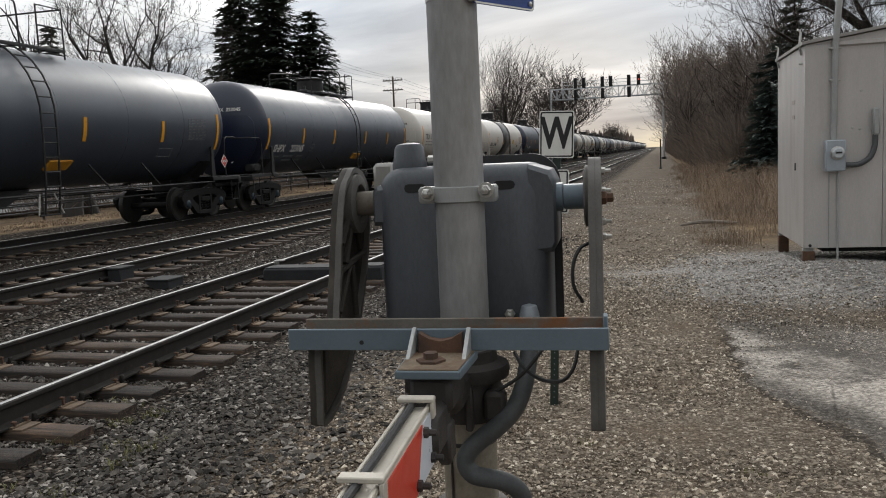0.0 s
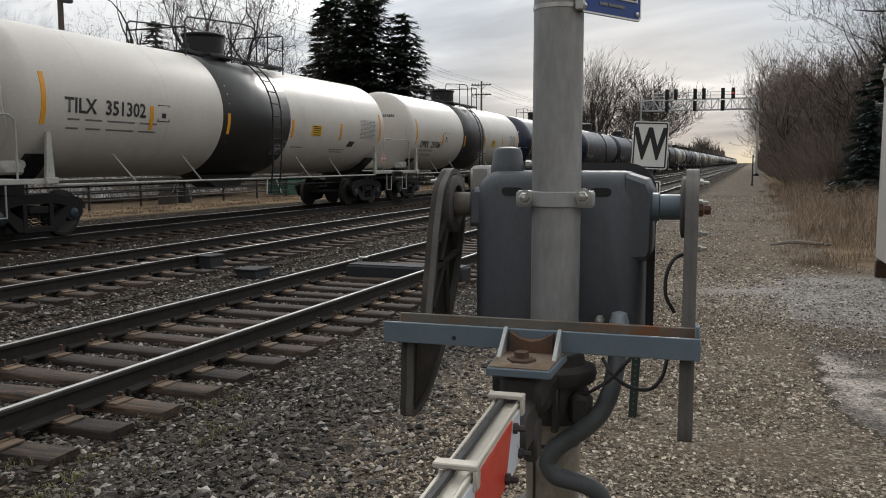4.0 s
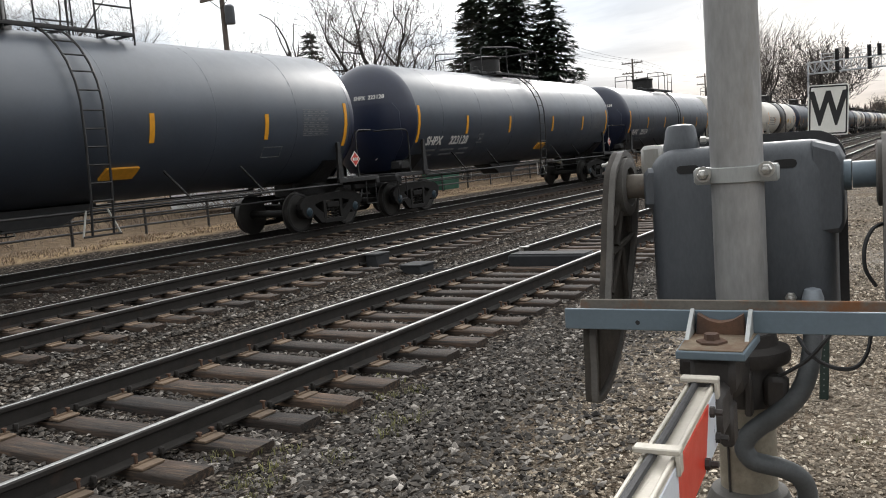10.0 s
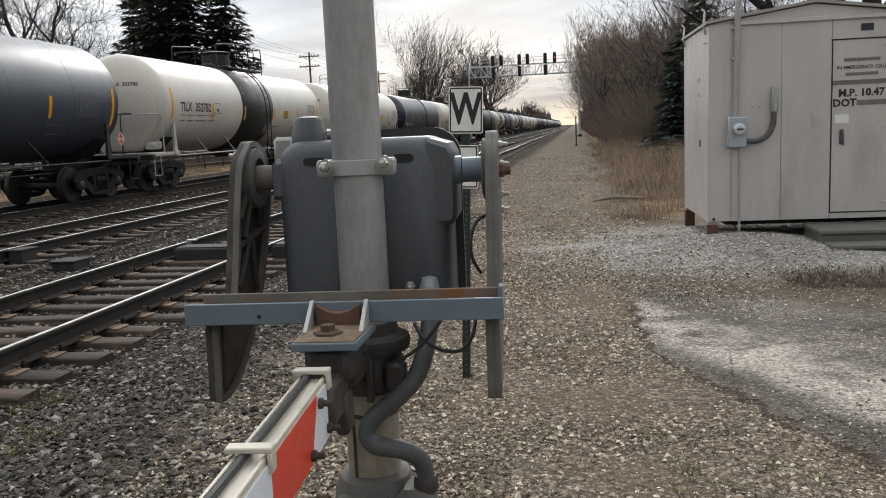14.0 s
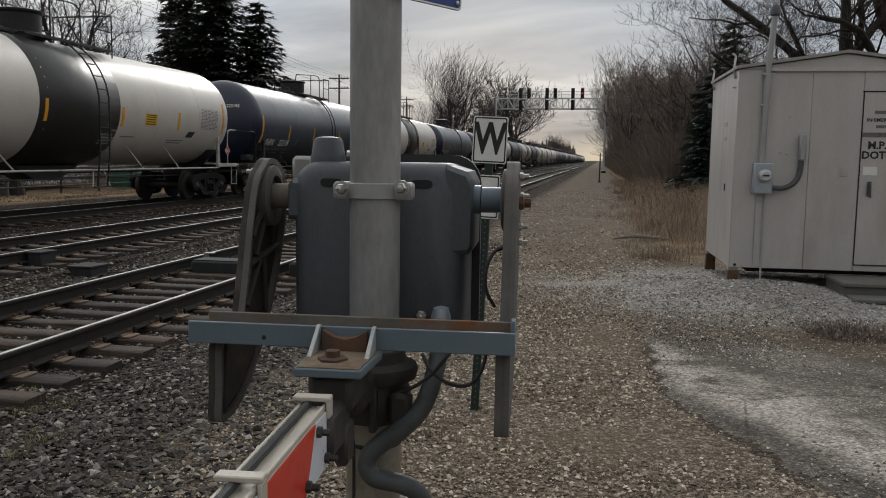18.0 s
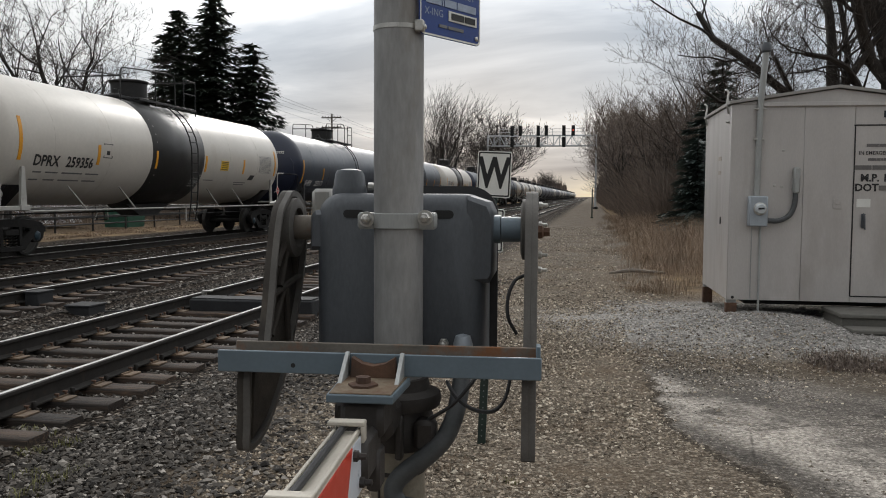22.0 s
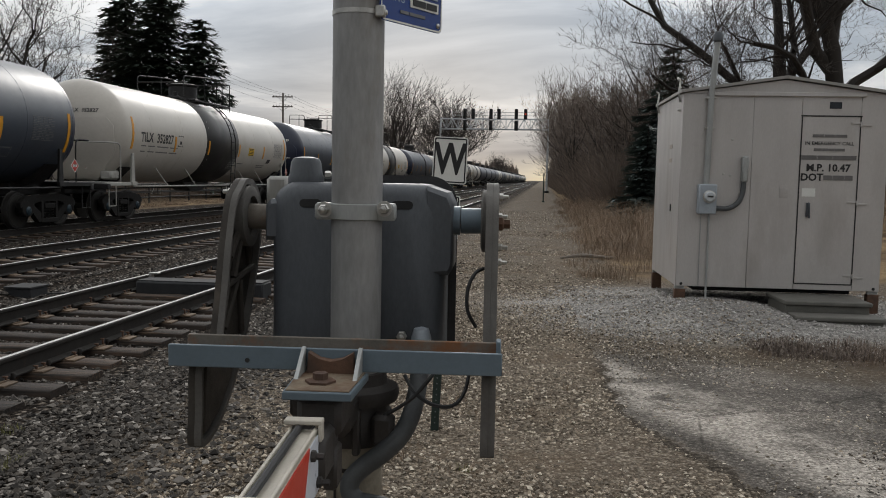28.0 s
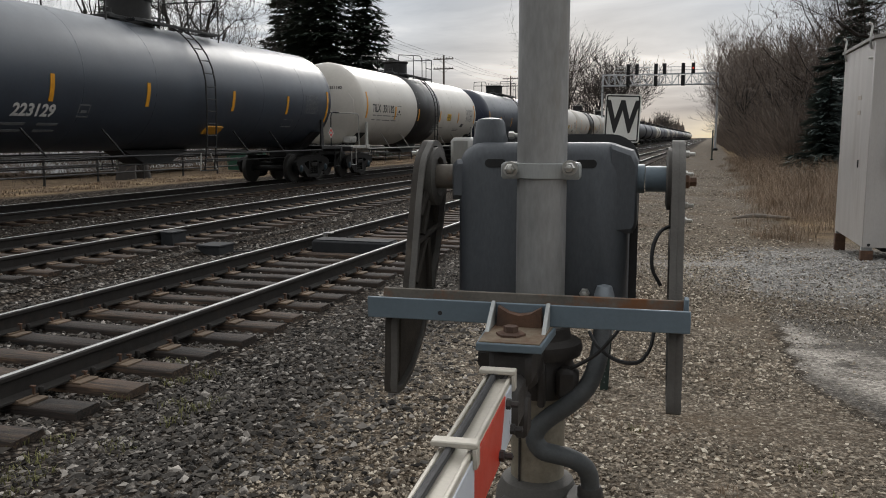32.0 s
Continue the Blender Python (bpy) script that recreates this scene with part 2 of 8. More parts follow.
def chip_templates(count, seed):
    """Small angular chips of eight faces."""
    rng = np.random.default_rng(seed)
    v = np.array([(1, 0, 0), (-1, 0, 0), (0, 1, 0), (0, -1, 0), (0, 0, 1), (0, 0, -1)]) * 0.5
    t = np.array([(0, 2, 4), (2, 1, 4), (1, 3, 4), (3, 0, 4), (2, 0, 5), (1, 2, 5), (3, 1, 5), (0, 3, 5)])
    return [(v * (1 + rng.uniform(-0.3, 0.3, (6, 1))) + rng.uniform(-0.14, 0.14, v.shape), t) for _ in range(count)]


def text_mesh(body, height, align="CENTER", shear=0.0, bold=0.0):
    """The built-in font as a flat mesh in x, y, letters `height` tall."""
    cu = bpy.data.curves.new("lettering", "FONT")
    cu.body, cu.align_x, cu.align_y, cu.shear, cu.offset = body, align, "CENTER", shear, bold
    cu.size, cu.resolution_u = height / 0.70, 2
    ob = new("lettering", cu)
    dg = bpy.context.evaluated_depsgraph_get()
    me = bpy.data.meshes.new_from_object(ob.evaluated_get(dg))
    bpy.data.objects.remove(ob)
    bpy.data.curves.remove(cu)
    me.materials.clear()
    return me


# ---- materials ----
def nodes_of(name):
    m = bpy.data.materials.new(name)
    m.use_nodes = True
    nt = m.node_tree
    return m, nt, nt.nodes["Principled BSDF"]


def finish(name, base, rough=0.6, metal=0.0, vary=0.25, scale=6.0, fine=60.0, bump=0.15, bump_at=0.002, stain=None, stain_at=(0.55, 0.7), stain_scale=2.5, rough_vary=0.15, island=0.0, streak=0.0, randomness=0.0, spec=0.5, coat=0.0):
    """A worn surface: base colour varied at two scales, stains of a second colour, fine relief, uneven gloss."""
    m, nt, bsdf = nodes_of(name)
    N, L = nt.nodes.new, nt.links.new
    tc = N("ShaderNodeTexCoord")
    co = tc.outputs["Object"]
    if streak:
        mp = N("ShaderNodeMapping")
        mp.inputs["Scale"].default_value = (1.0, 1.0, streak)
        L(co, mp.inputs[0])
        co = mp.outputs[0]

    def noise_tex(s, detail=6.0, r=0.6):
        n = N("ShaderNodeTexNoise")
        n.inputs["Scale"].default_value, n.inputs["Detail"].default_value, n.inputs["Roughness"].default_value = s, detail, r
        L(co, n.inputs["Vector"])
        return n.outputs["Fac"]

    def ramp(fac, stops):
        r = N("ShaderNodeValToRGB")
        el = r.color_ramp.elements
        el[0].position, el[0].color = stops[0]
        el[1].position, el[1].color = stops[1]
        for p, c in stops[2:]:
            el.new(p).color = c
        L(fac, r.inputs[0])
        return r.outputs[0]

    def mix(fac, a, b, kind="MIX"):
        x = N("ShaderNodeMix")
        x.data_type, x.blend_type = "RGBA", kind
        for sock, v in (("Factor", fac), ("A", a), ("B", b)):
            if isinstance(v, (int, float)):
                x.inputs[sock].default_value = v
            elif isinstance(v, tuple):
                x.inputs[sock].default_value = v
            else:
                L(v, x.inputs[sock])
        return x.outputs["Result"]

    base = tuple(base) + (1.0,)
    g = lambda k: (k, k, k, 1.0)
    large = ramp(noise_tex(scale), [(0.3, g(1 - vary)), (0.7, g(1 + vary * 0.6))])
    small = ramp(noise_tex(fine, 3.0), [(0.3, g(1 - vary * 0.5)), (0.7, g(1 + vary * 0.35))])
    col = mix(1.0, mix(1.0, base, large, "MULTIPLY"), small, "MULTIPLY")
    if stain:
        f = ramp(noise_tex(stain_scale, 8.0, 0.65), [(stain_at[0], g(0.0)), (stain_at[1], g(1.0))])
        col = mix(f, col, tuple(stain) + (1.0,))
    if island or randomness:
        if island:
            info = N("ShaderNodeNewGeometry").outputs["Random Per Island"]
            amt = island
        else:
            info = N("ShaderNodeObjectInfo").outputs["Random"]
            amt = randomness
        col = mix(1.0, col, ramp(info, [(0.0, g(1 - amt)), (1.0, g(1 + amt))]), "MULTIPLY")
    L(col, bsdf.inputs["Base Color"])
    rv = N("ShaderNodeMapRange")
    rv.inputs["To Min"].default_value, rv.inputs["To Max"].default_value = max(rough - rough_vary, 0.05), min(rough + rough_vary, 1.0)
    L(noise_tex(scale * 2.3, 5.0), rv.inputs["Value"])
    L(rv.outputs[0], bsdf.inputs["Roughness"])
    bsdf.inputs["Metallic"].default_value = metal
    bsdf.inputs["Specular IOR Level"].default_value = spec
    bsdf.inputs["Coat Weight"].default_value = coat
    if bump:
        b = N("ShaderNodeBump")
        b.inputs["Strength"].default_value, b.inputs["Distance"].default_value = bump, bump_at
        L(noise_tex(fine * 1.7, 6.0), b.inputs["Height"])
        L(b.outputs[0], bsdf.inputs["Normal"])
    return m


def flat(name, base, rough=0.6, metal=0.0):
    return finish(name, base, rough, metal, vary=0.12, scale=8, fine=90, bump=0.05)


def glow(name, colour, strength):
    m, nt, bsdf = nodes_of(name)
    bsdf.inputs["Base Color"].default_value = (*colour, 1)
    bsdf.inputs["Emission Color"].default_value = (*colour, 1)
    bsdf.inputs["Emission Strength"].default_value = strength
    return m


M_GALV = finish("galvanised_grey_paint", (0.36, 0.37, 0.36), 0.5, 0.25, vary=0.18, scale=9, fine=120, stain=(0.24, 0.22, 0.19), stain_at=(0.60, 0.75), streak=0.25)
M_POLE = finish("weathered_aluminium_pole", (0.31, 0.308, 0.302), 0.5, 0.3, vary=0.30, scale=6, fine=70, stain=(0.20, 0.175, 0.145), stain_at=(0.56, 0.74), stain_scale=7, streak=0.3, bump=0.1)
M_CASE = finish("grey_cast_housing_paint", (0.084, 0.092, 0.103), 0.52, 0.1, vary=0.22, scale=5, fine=160, bump=0.2, stain=(0.23, 0.22, 0.2), stain_at=(0.63, 0.8), streak=0.35)
# cast iron with the shade of the arms' inner faces in its colour
M_CASTSHADE = finish("shaded_cast_iron", (0.045, 0.038, 0.031), 0.8, 0.05, vary=0.3, scale=12, fine=160, bump=0.5, stain=(0.085, 0.07, 0.055), stain_at=(0.56, 0.75), stain_scale=7)
M_FLANGE = finish("weathered_flange", (0.155, 0.135, 0.112), 0.8, 0.1, vary=0.25, scale=9, fine=120, bump=0.3, stain=(0.20, 0.085, 0.035), stain_at=(0.52, 0.66), stain_scale=8)
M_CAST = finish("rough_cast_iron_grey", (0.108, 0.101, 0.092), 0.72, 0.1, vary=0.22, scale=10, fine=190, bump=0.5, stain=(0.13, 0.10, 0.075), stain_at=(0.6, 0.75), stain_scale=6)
M_BEAM = finish("blue_grey_steel_paint", (0.125, 0.165, 0.195), 0.5, 0.1, vary=0.12, scale=6, fine=100, stain=(0.17, 0.09, 0.05), stain_at=(0.68, 0.78), stain_scale=9)
M_RUST = finish("rusted_steel", (0.105, 0.056, 0.034), 0.88, 0.0, vary=0.4, scale=12, fine=140, bump=0.5, stain=(0.07, 0.045, 0.035), stain_at=(0.5, 0.7), stain_scale=7)
M_BLACKIRON = finish("dark_oily_iron", (0.045, 0.04, 0.037), 0.62, 0.2, vary=0.3, scale=9, fine=120, bump=0.4, stain=(0.10, 0.08, 0.06), stain_at=(0.6, 0.75))
M_BOLT = finish("zinc_bolt", (0.5, 0.49, 0.46), 0.38, 0.85, vary=0.2, scale=40, fine=300, bump=0.1)
M_RUBBER = finish("black_rubber_hose", (0.03, 0.03, 0.031), 0.62, 0.0, vary=0.25, scale=20, fine=200, bump=0.2)
M_CONDUIT = finish("grey_flexible_conduit", (0.075, 0.08, 0.083), 0.55, 0.0, vary=0.25, scale=14, fine=150, bump=0.3, stain=(0.16, 0.15, 0.13), stain_at=(0.6, 0.75), stain_scale=12)
M_ARM = finish("bare_aluminium_gate_arm", (0.52, 0.48, 0.41), 0.5, 0.2, vary=0.12, scale=8, fine=140, stain=(0.35, 0.31, 0.25), stain_at=(0.62, 0.75), stain_scale=10)
M_RED = finish("red_reflective_sheeting", (0.62, 0.045, 0.022), 0.35, 0.0, vary=0.1, scale=7, fine=200, bump=0.05)
M_WHITEREF = finish("white_reflective_sheeting", (0.66, 0.70, 0.76), 0.32, 0.0, vary=0.08, scale=7, fine=200, bump=0.05)
M_SIGNWHITE = finish("sign_white", (0.74, 0.74, 0.70), 0.45, 0.0, vary=0.08, scale=10, fine=120, bump=0.04)
M_SIGNBLACK = flat("sign_black", (0.015, 0.015, 0.016), 0.5)
M_SIGNPALE = finish("sign_pale_lettering", (0.33, 0.39, 0.50), 0.45, 0.0, vary=0.2, scale=30, fine=200, bump=0.0)
M_SIGNBLUE = finish("sign_blue", (0.016, 0.052, 0.235), 0.38, 0.0, vary=0.12, scale=10, fine=100, bump=0.04)
M_GREENPOST = finish("dark_green_post_paint", (0.02, 0.035, 0.03), 0.55, 0.2, vary=0.25, scale=20, fine=200)
M_SLEEVE = finish("tan_weathered_sleeve", (0.30, 0.265, 0.205), 0.75, 0.0, vary=0.25, scale=9, fine=120, bump=0.35, stain=(0.17, 0.14, 0.10), stain_at=(0.52, 0.72), stain_scale=8)
M_RUSTBED = finish("tan_rusty_plate", (0.20, 0.155, 0.105), 0.8, 0.0, vary=0.35, scale=16, fine=120, bump=0.4, stain=(0.11, 0.055, 0.028), stain_at=(0.46, 0.66), stain_scale=14)
M_SHED = finish("aluminium_shed_panel", (0.53, 0.505, 0.485), 0.40, 0.35, vary=0.1, scale=2.2, fine=70, bump=0.06, stain=(0.40, 0.37, 0.345), stain_at=(0.52, 0.75), stain_scale=1.8, streak=0.3)
M_FAINTMARK = finish("faded_orange_stencil", (0.46, 0.40, 0.345), 0.5, 0.2, vary=0.2, scale=20, fine=90)
M_SHEDROOF = finish("shed_roof_metal", (0.33, 0.32, 0.30), 0.5, 0.4, vary=0.15, scale=3, fine=60, bump=0.1)
# black rubber, also the shade of gaps and holes put into colour
M_GAP = flat("shadow_gap_rubber", (0.02, 0.02, 0.02), 0.8)
M_METER = finish("meter_box_grey", (0.36, 0.40, 0.44), 0.45, 0.2, vary=0.12, scale=12, fine=120)
M_GLASS = flat("meter_glass", (0.5, 0.53, 0.55), 0.12)
M_WEED = finish("yellow_green_weed", (0.17, 0.165, 0.06), 0.85, 0.0, vary=0.35, scale=2, fine=20, bump=0.0, island=0.4)
M_STEP = finish("step_plastic_grey", (0.125, 0.12, 0.105), 0.7, 0.0, vary=0.2, scale=5, fine=80)
M_DULLHEAD = finish("dull_rail_head", (0.42, 0.41, 0.40), 0.34, 0.95, vary=0.2, scale=2, fine=60, bump=0.05)
M_RAILHEAD = finish("polished_rail_head", (0.50, 0.49, 0.475), 0.30, 1.0, vary=0.12, scale=2, fine=60, bump=0.03, rough_vary=0.06)
M_RAIL = finish("rail_web_brown", (0.024, 0.021, 0.0185), 0.82, 0.0, vary=0.3, scale=5, fine=120, bump=0.3, stain=(0.050, 0.031, 0.021), stain_at=(0.58, 0.75), stain_scale=4, spec=0.3)
M_PLATE = finish("rusty_tie_plate", (0.15, 0.105, 0.07), 0.85, 0.1, vary=0.35, scale=14, fine=140, bump=0.4, randomness=0.25)
M_BOXDARK = finish("dark_track_box", (0.020, 0.021, 0.023), 0.85, 0.0, vary=0.25, scale=8, fine=80)
M_BLACKTANK = finish("black_tank_paint", (0.029, 0.040, 0.058), 0.44, 0.0, vary=0.2, scale=0.9, fine=14, bump=0.03, stain=(0.038, 0.048, 0.064), stain_at=(0.50, 0.80), stain_scale=0.7, rough_vary=0.1, spec=0.9)
# tank paint for the ends, darkened because they face away from the bright sky
M_HEADSHADE = finish("navy_tank_head_shaded", (0.0085, 0.014, 0.036), 0.38, 0.0, vary=0.2, scale=0.9, fine=14, bump=0.03, rough_vary=0.08, spec=0.6)
M_NOTICEYEL = finish("bright_yellow_notice", (0.74, 0.46, 0.02), 0.5, 0.0, vary=0.12, scale=5, fine=60)
M_WHITETANK = finish("cream_tank_paint", (0.56, 0.525, 0.47), 0.38, 0.0, vary=0.08, scale=0.8, fine=12, bump=0.03, stain=(0.42, 0.37, 0.30), stain_at=(0.58, 0.85), stain_scale=0.6, rough_vary=0.08)
M_BANDTANK = finish("tank_band_black", (0.024, 0.023, 0.022), 0.4, 0.0, vary=0.2, scale=1, fine=14, bump=0.03)
M_CARFRAME = finish("car_underframe_black", (0.012, 0.0115, 0.0115), 0.6, 0.0, vary=0.35, scale=4, fine=50, bump=0.2, stain=(0.03, 0.026, 0.022), stain_at=(0.6, 0.8))
M_CARGREY = finish("car_frame_grey_white", (0.40, 0.39, 0.36), 0.55, 0.0, vary=0.2, scale=4, fine=60, bump=0.1, stain=(0.2, 0.17, 0.13), stain_at=(0.58, 0.75))
M_TRUCK = finish("greasy_cast_steel", (0.010, 0.009, 0.0082), 0.82, 0.0, vary=0.3, scale=6, fine=70, bump=0.4, stain=(0.03, 0.023, 0.017), stain_at=(0.6, 0.75), spec=0.3)
M_WHEEL = finish("wheel_steel", (0.012, 0.011, 0.010), 0.65, 0.1, vary=0.25, scale=6, fine=80)
M_TREAD = finish("worn_wheel_tread", (0.06, 0.057, 0.053), 0.5, 0.6, vary=0.1, scale=8, fine=60, bump=0.02)
M_BEARING = finish("blue_bearing_cap", (0.022, 0.043, 0.058), 0.45, 0.3, vary=0.25, scale=14, fine=120)
M_YELLOW = finish("yellow_reflective_stripe", (0.72, 0.32, 0.015), 0.45, 0.0, vary=0.15, scale=6, fine=60, bump=0.03)
M_PLATEYEL = finish("yellow_plate", (0.55, 0.25, 0.018), 0.5, 0.0, vary=0.25, scale=5, fine=60)
M_LETWHITE = finish("lettering_white", (0.62, 0.61, 0.58), 0.55, 0.0, vary=0.2, scale=6, fine=60, bump=0.0)
M_LETBLACK = finish("lettering_black", (0.02, 0.02, 0.02), 0.55, 0.0, vary=0.2, scale=6, fine=60, bump=0.0)
M_LETGREY = finish("lettering_grey", (0.15, 0.142, 0.138), 0.55, 0.0, vary=0.2, scale=6, fine=60, bump=0.0)
M_LETFAINT = finish("lettering_faded", (0.16, 0.165, 0.17), 0.55, 0.0, vary=0.3, scale=6, fine=60, bump=0.0)
M_PLACARD = finish("placard_red", (0.50, 0.05, 0.035), 0.45, 0.0, vary=0.2, scale=9, fine=60)
M_GANTRY = finish("galvanised_gantry", (0.52, 0.54, 0.56), 0.5, 0.3, vary=0.12, scale=2, fine=30)
M_UTILPOLE = finish("weathered_wood_pole", (0.12, 0.10, 0.085), 0.9, 0.0, vary=0.3, scale=3, fine=40, bump=0.4, streak=0.1)
M_BARK = finish("grey_brown_bark", (0.036, 0.031, 0.027), 0.92, 0.0, vary=0.35, scale=2.5, fine=30, bump=0.5, bump_at=0.01, streak=0.3)
M_TWIG = finish("fine_twigs", (0.062, 0.051, 0.044), 0.9, 0.0, vary=0.25, scale=0.8, fine=12, bump=0.0, island=0.3)
M_WOODTWIG = finish("brown_wood_twigs", (0.155, 0.122, 0.10), 0.9, 0.0, vary=0.3, scale=0.4, fine=8, bump=0.0, island=0.35)
M_BRUSH = finish("red_brown_brush", (0.165, 0.130, 0.106), 0.92, 0.0, vary=0.3, scale=0.4, fine=8, bump=0.0, island=0.35)
M_NEEDLE = finish("spruce_needles", (0.058, 0.080, 0.058), 0.75, 0.0, vary=0.35, scale=0.7, fine=9, bump=0.0, island=0.35)
M_NEEDLEBLUE = finish("blue_spruce_needles", (0.088, 0.120, 0.110), 0.75, 0.0, vary=0.35, scale=0.7, fine=9, bump=0.0, island=0.35)
M_STRAW = finish("dry_grass", (0.275, 0.203, 0.142), 0.85, 0.0, vary=0.35, scale=0.7, fine=9, bump=0.0, island=0.4)
M_SIDING = finish("white_house_siding", (0.62, 0.64, 0.66), 0.6, 0.0, vary=0.1, scale=1.0, fine=20)
M_BRICKHOUSE = finish("tan_house_wall", (0.36, 0.27, 0.21), 0.8, 0.0, vary=0.15, scale=1.0, fine=20)
M_SHINGLE = finish("brown_shingle_roof", (0.12, 0.09, 0.075), 0.9, 0.0, vary=0.3, scale=2.0, fine=25, bump=0.4)
M_FENCE = finish("black_pipe_fence", (0.025, 0.024, 0.024), 0.6, 0.2, vary=0.3, scale=5, fine=60)
M_WINDOW = flat("dark_window_glass", (0.03, 0.035, 0.04), 0.1)
M_LAMPRED = glow("red_signal_lens", (0.9, 0.08, 0.04), 0.45)
M_LOG = finish("grey_dead_wood", (0.22, 0.19, 0.16), 0.9, 0.0, vary=0.3, scale=6, fine=50, bump=0.4)
M_DUMPSTER = finish("green_steel_bin", (0.03, 0.11, 0.075), 0.55, 0.0, vary=0.25, scale=4, fine=40)
M_STUMPWOOD = finish("dark_trunk_bark", (0.05, 0.042, 0.036), 0.95, 0.0, vary=0.35, scale=4, fine=30, bump=0.6, bump_at=0.015, streak=0.3)

# ---- ground ----
TRACKS = ((-4.99, 0.05), (-8.94, 0.10), (-13.65, 0.095))  # centre line x, rail-head height
GAUGE, TIE_DROP = 1.505, 0.185
TIE_PITCH, TIE_FIRST = 0.487, 2.36


def step(a, b, v):
    t = min(max((v - a) / (b - a), 0.0), 1.0)
    return t * t * (3 - 2 * t)


def ground_z(x, y):
    """The lie of the land: path, ballast shoulder, three ballasted tracks, verge, and the mound under the shed."""
    if x > -2.2:
        z = -0.02 + 0.02 * step(-2.2, -1.0, x)
    elif x > -3.7:
        z = -0.21 + 0.19 * step(-3.7, -2.2, x)
    elif x > -15.3:
        z = -0.26 - 0.008 * x
        for c, head in TRACKS:
            if abs(x - c) < 1.6:
                z = head - TIE_DROP - 0.055
        if -7.6 < x < -6.5:
            z -= 0.03
    elif x > -17.5:
        z = -0.09 + 0.14 * step(-15.3, -16.6, x)
    else:
        z = 0.05 - 0.20 * step(-18.8, -21.0, x)
    z += 0.14 * math.exp(-(((x - 2.0) / 0.95) ** 2 + ((y - 10.0) / 1.1) ** 2))
    if x > 3.5:
        z += 0.25 * step(4, 9, x)
    return z


def make_ground():
    xs = sorted({round(v, 3) for v in [*np.arange(-20, 8, 0.28), *np.arange(-60, -20, 5), *np.arange(8, 60, 5), -2500, -900, -300, -120, 60, 120, 300, 900, 2500]})
    ys = sorted({round(v, 3) for v in [*np.arange(-4, 24, 0.28), *np.arange(24, 80, 3), *np.arange(80, 400, 20), *np.arange(-60, -4, 6), -2500, -800, -250, 400, 600, 1000, 2500]})
    verts, faces, nx = [], [], len(xs)
    for y in ys:
        for x in xs:
            soft = 0.012 * noise.noise((x * 1.7, y * 1.7, 0)) + 0.02 * noise.noise((x * 0.4, y * 0.4, 3))
            bed = any(abs(x - c) < 1.5 for c, head in TRACKS)
            verts.append((x, y, ground_z(x, y) + soft * (0.3 if bed else 1 if abs(x) < 40 else 0)))
    for j in range(len(ys) - 1):
        for i in range(nx - 1):
            faces.append((j * nx + i, j * nx + i + 1, (j + 1) * nx + i + 1, (j + 1) * nx + i))
    me = bpy.data.meshes.new("ground")
    me.from_pydata(verts, [], faces)
    me.shade_smooth()
    me.materials.append(ground_material())
    return tagged(new("ground", me), "gravel path, grey track ballast and dry grass verge", "ground", kind="structure")


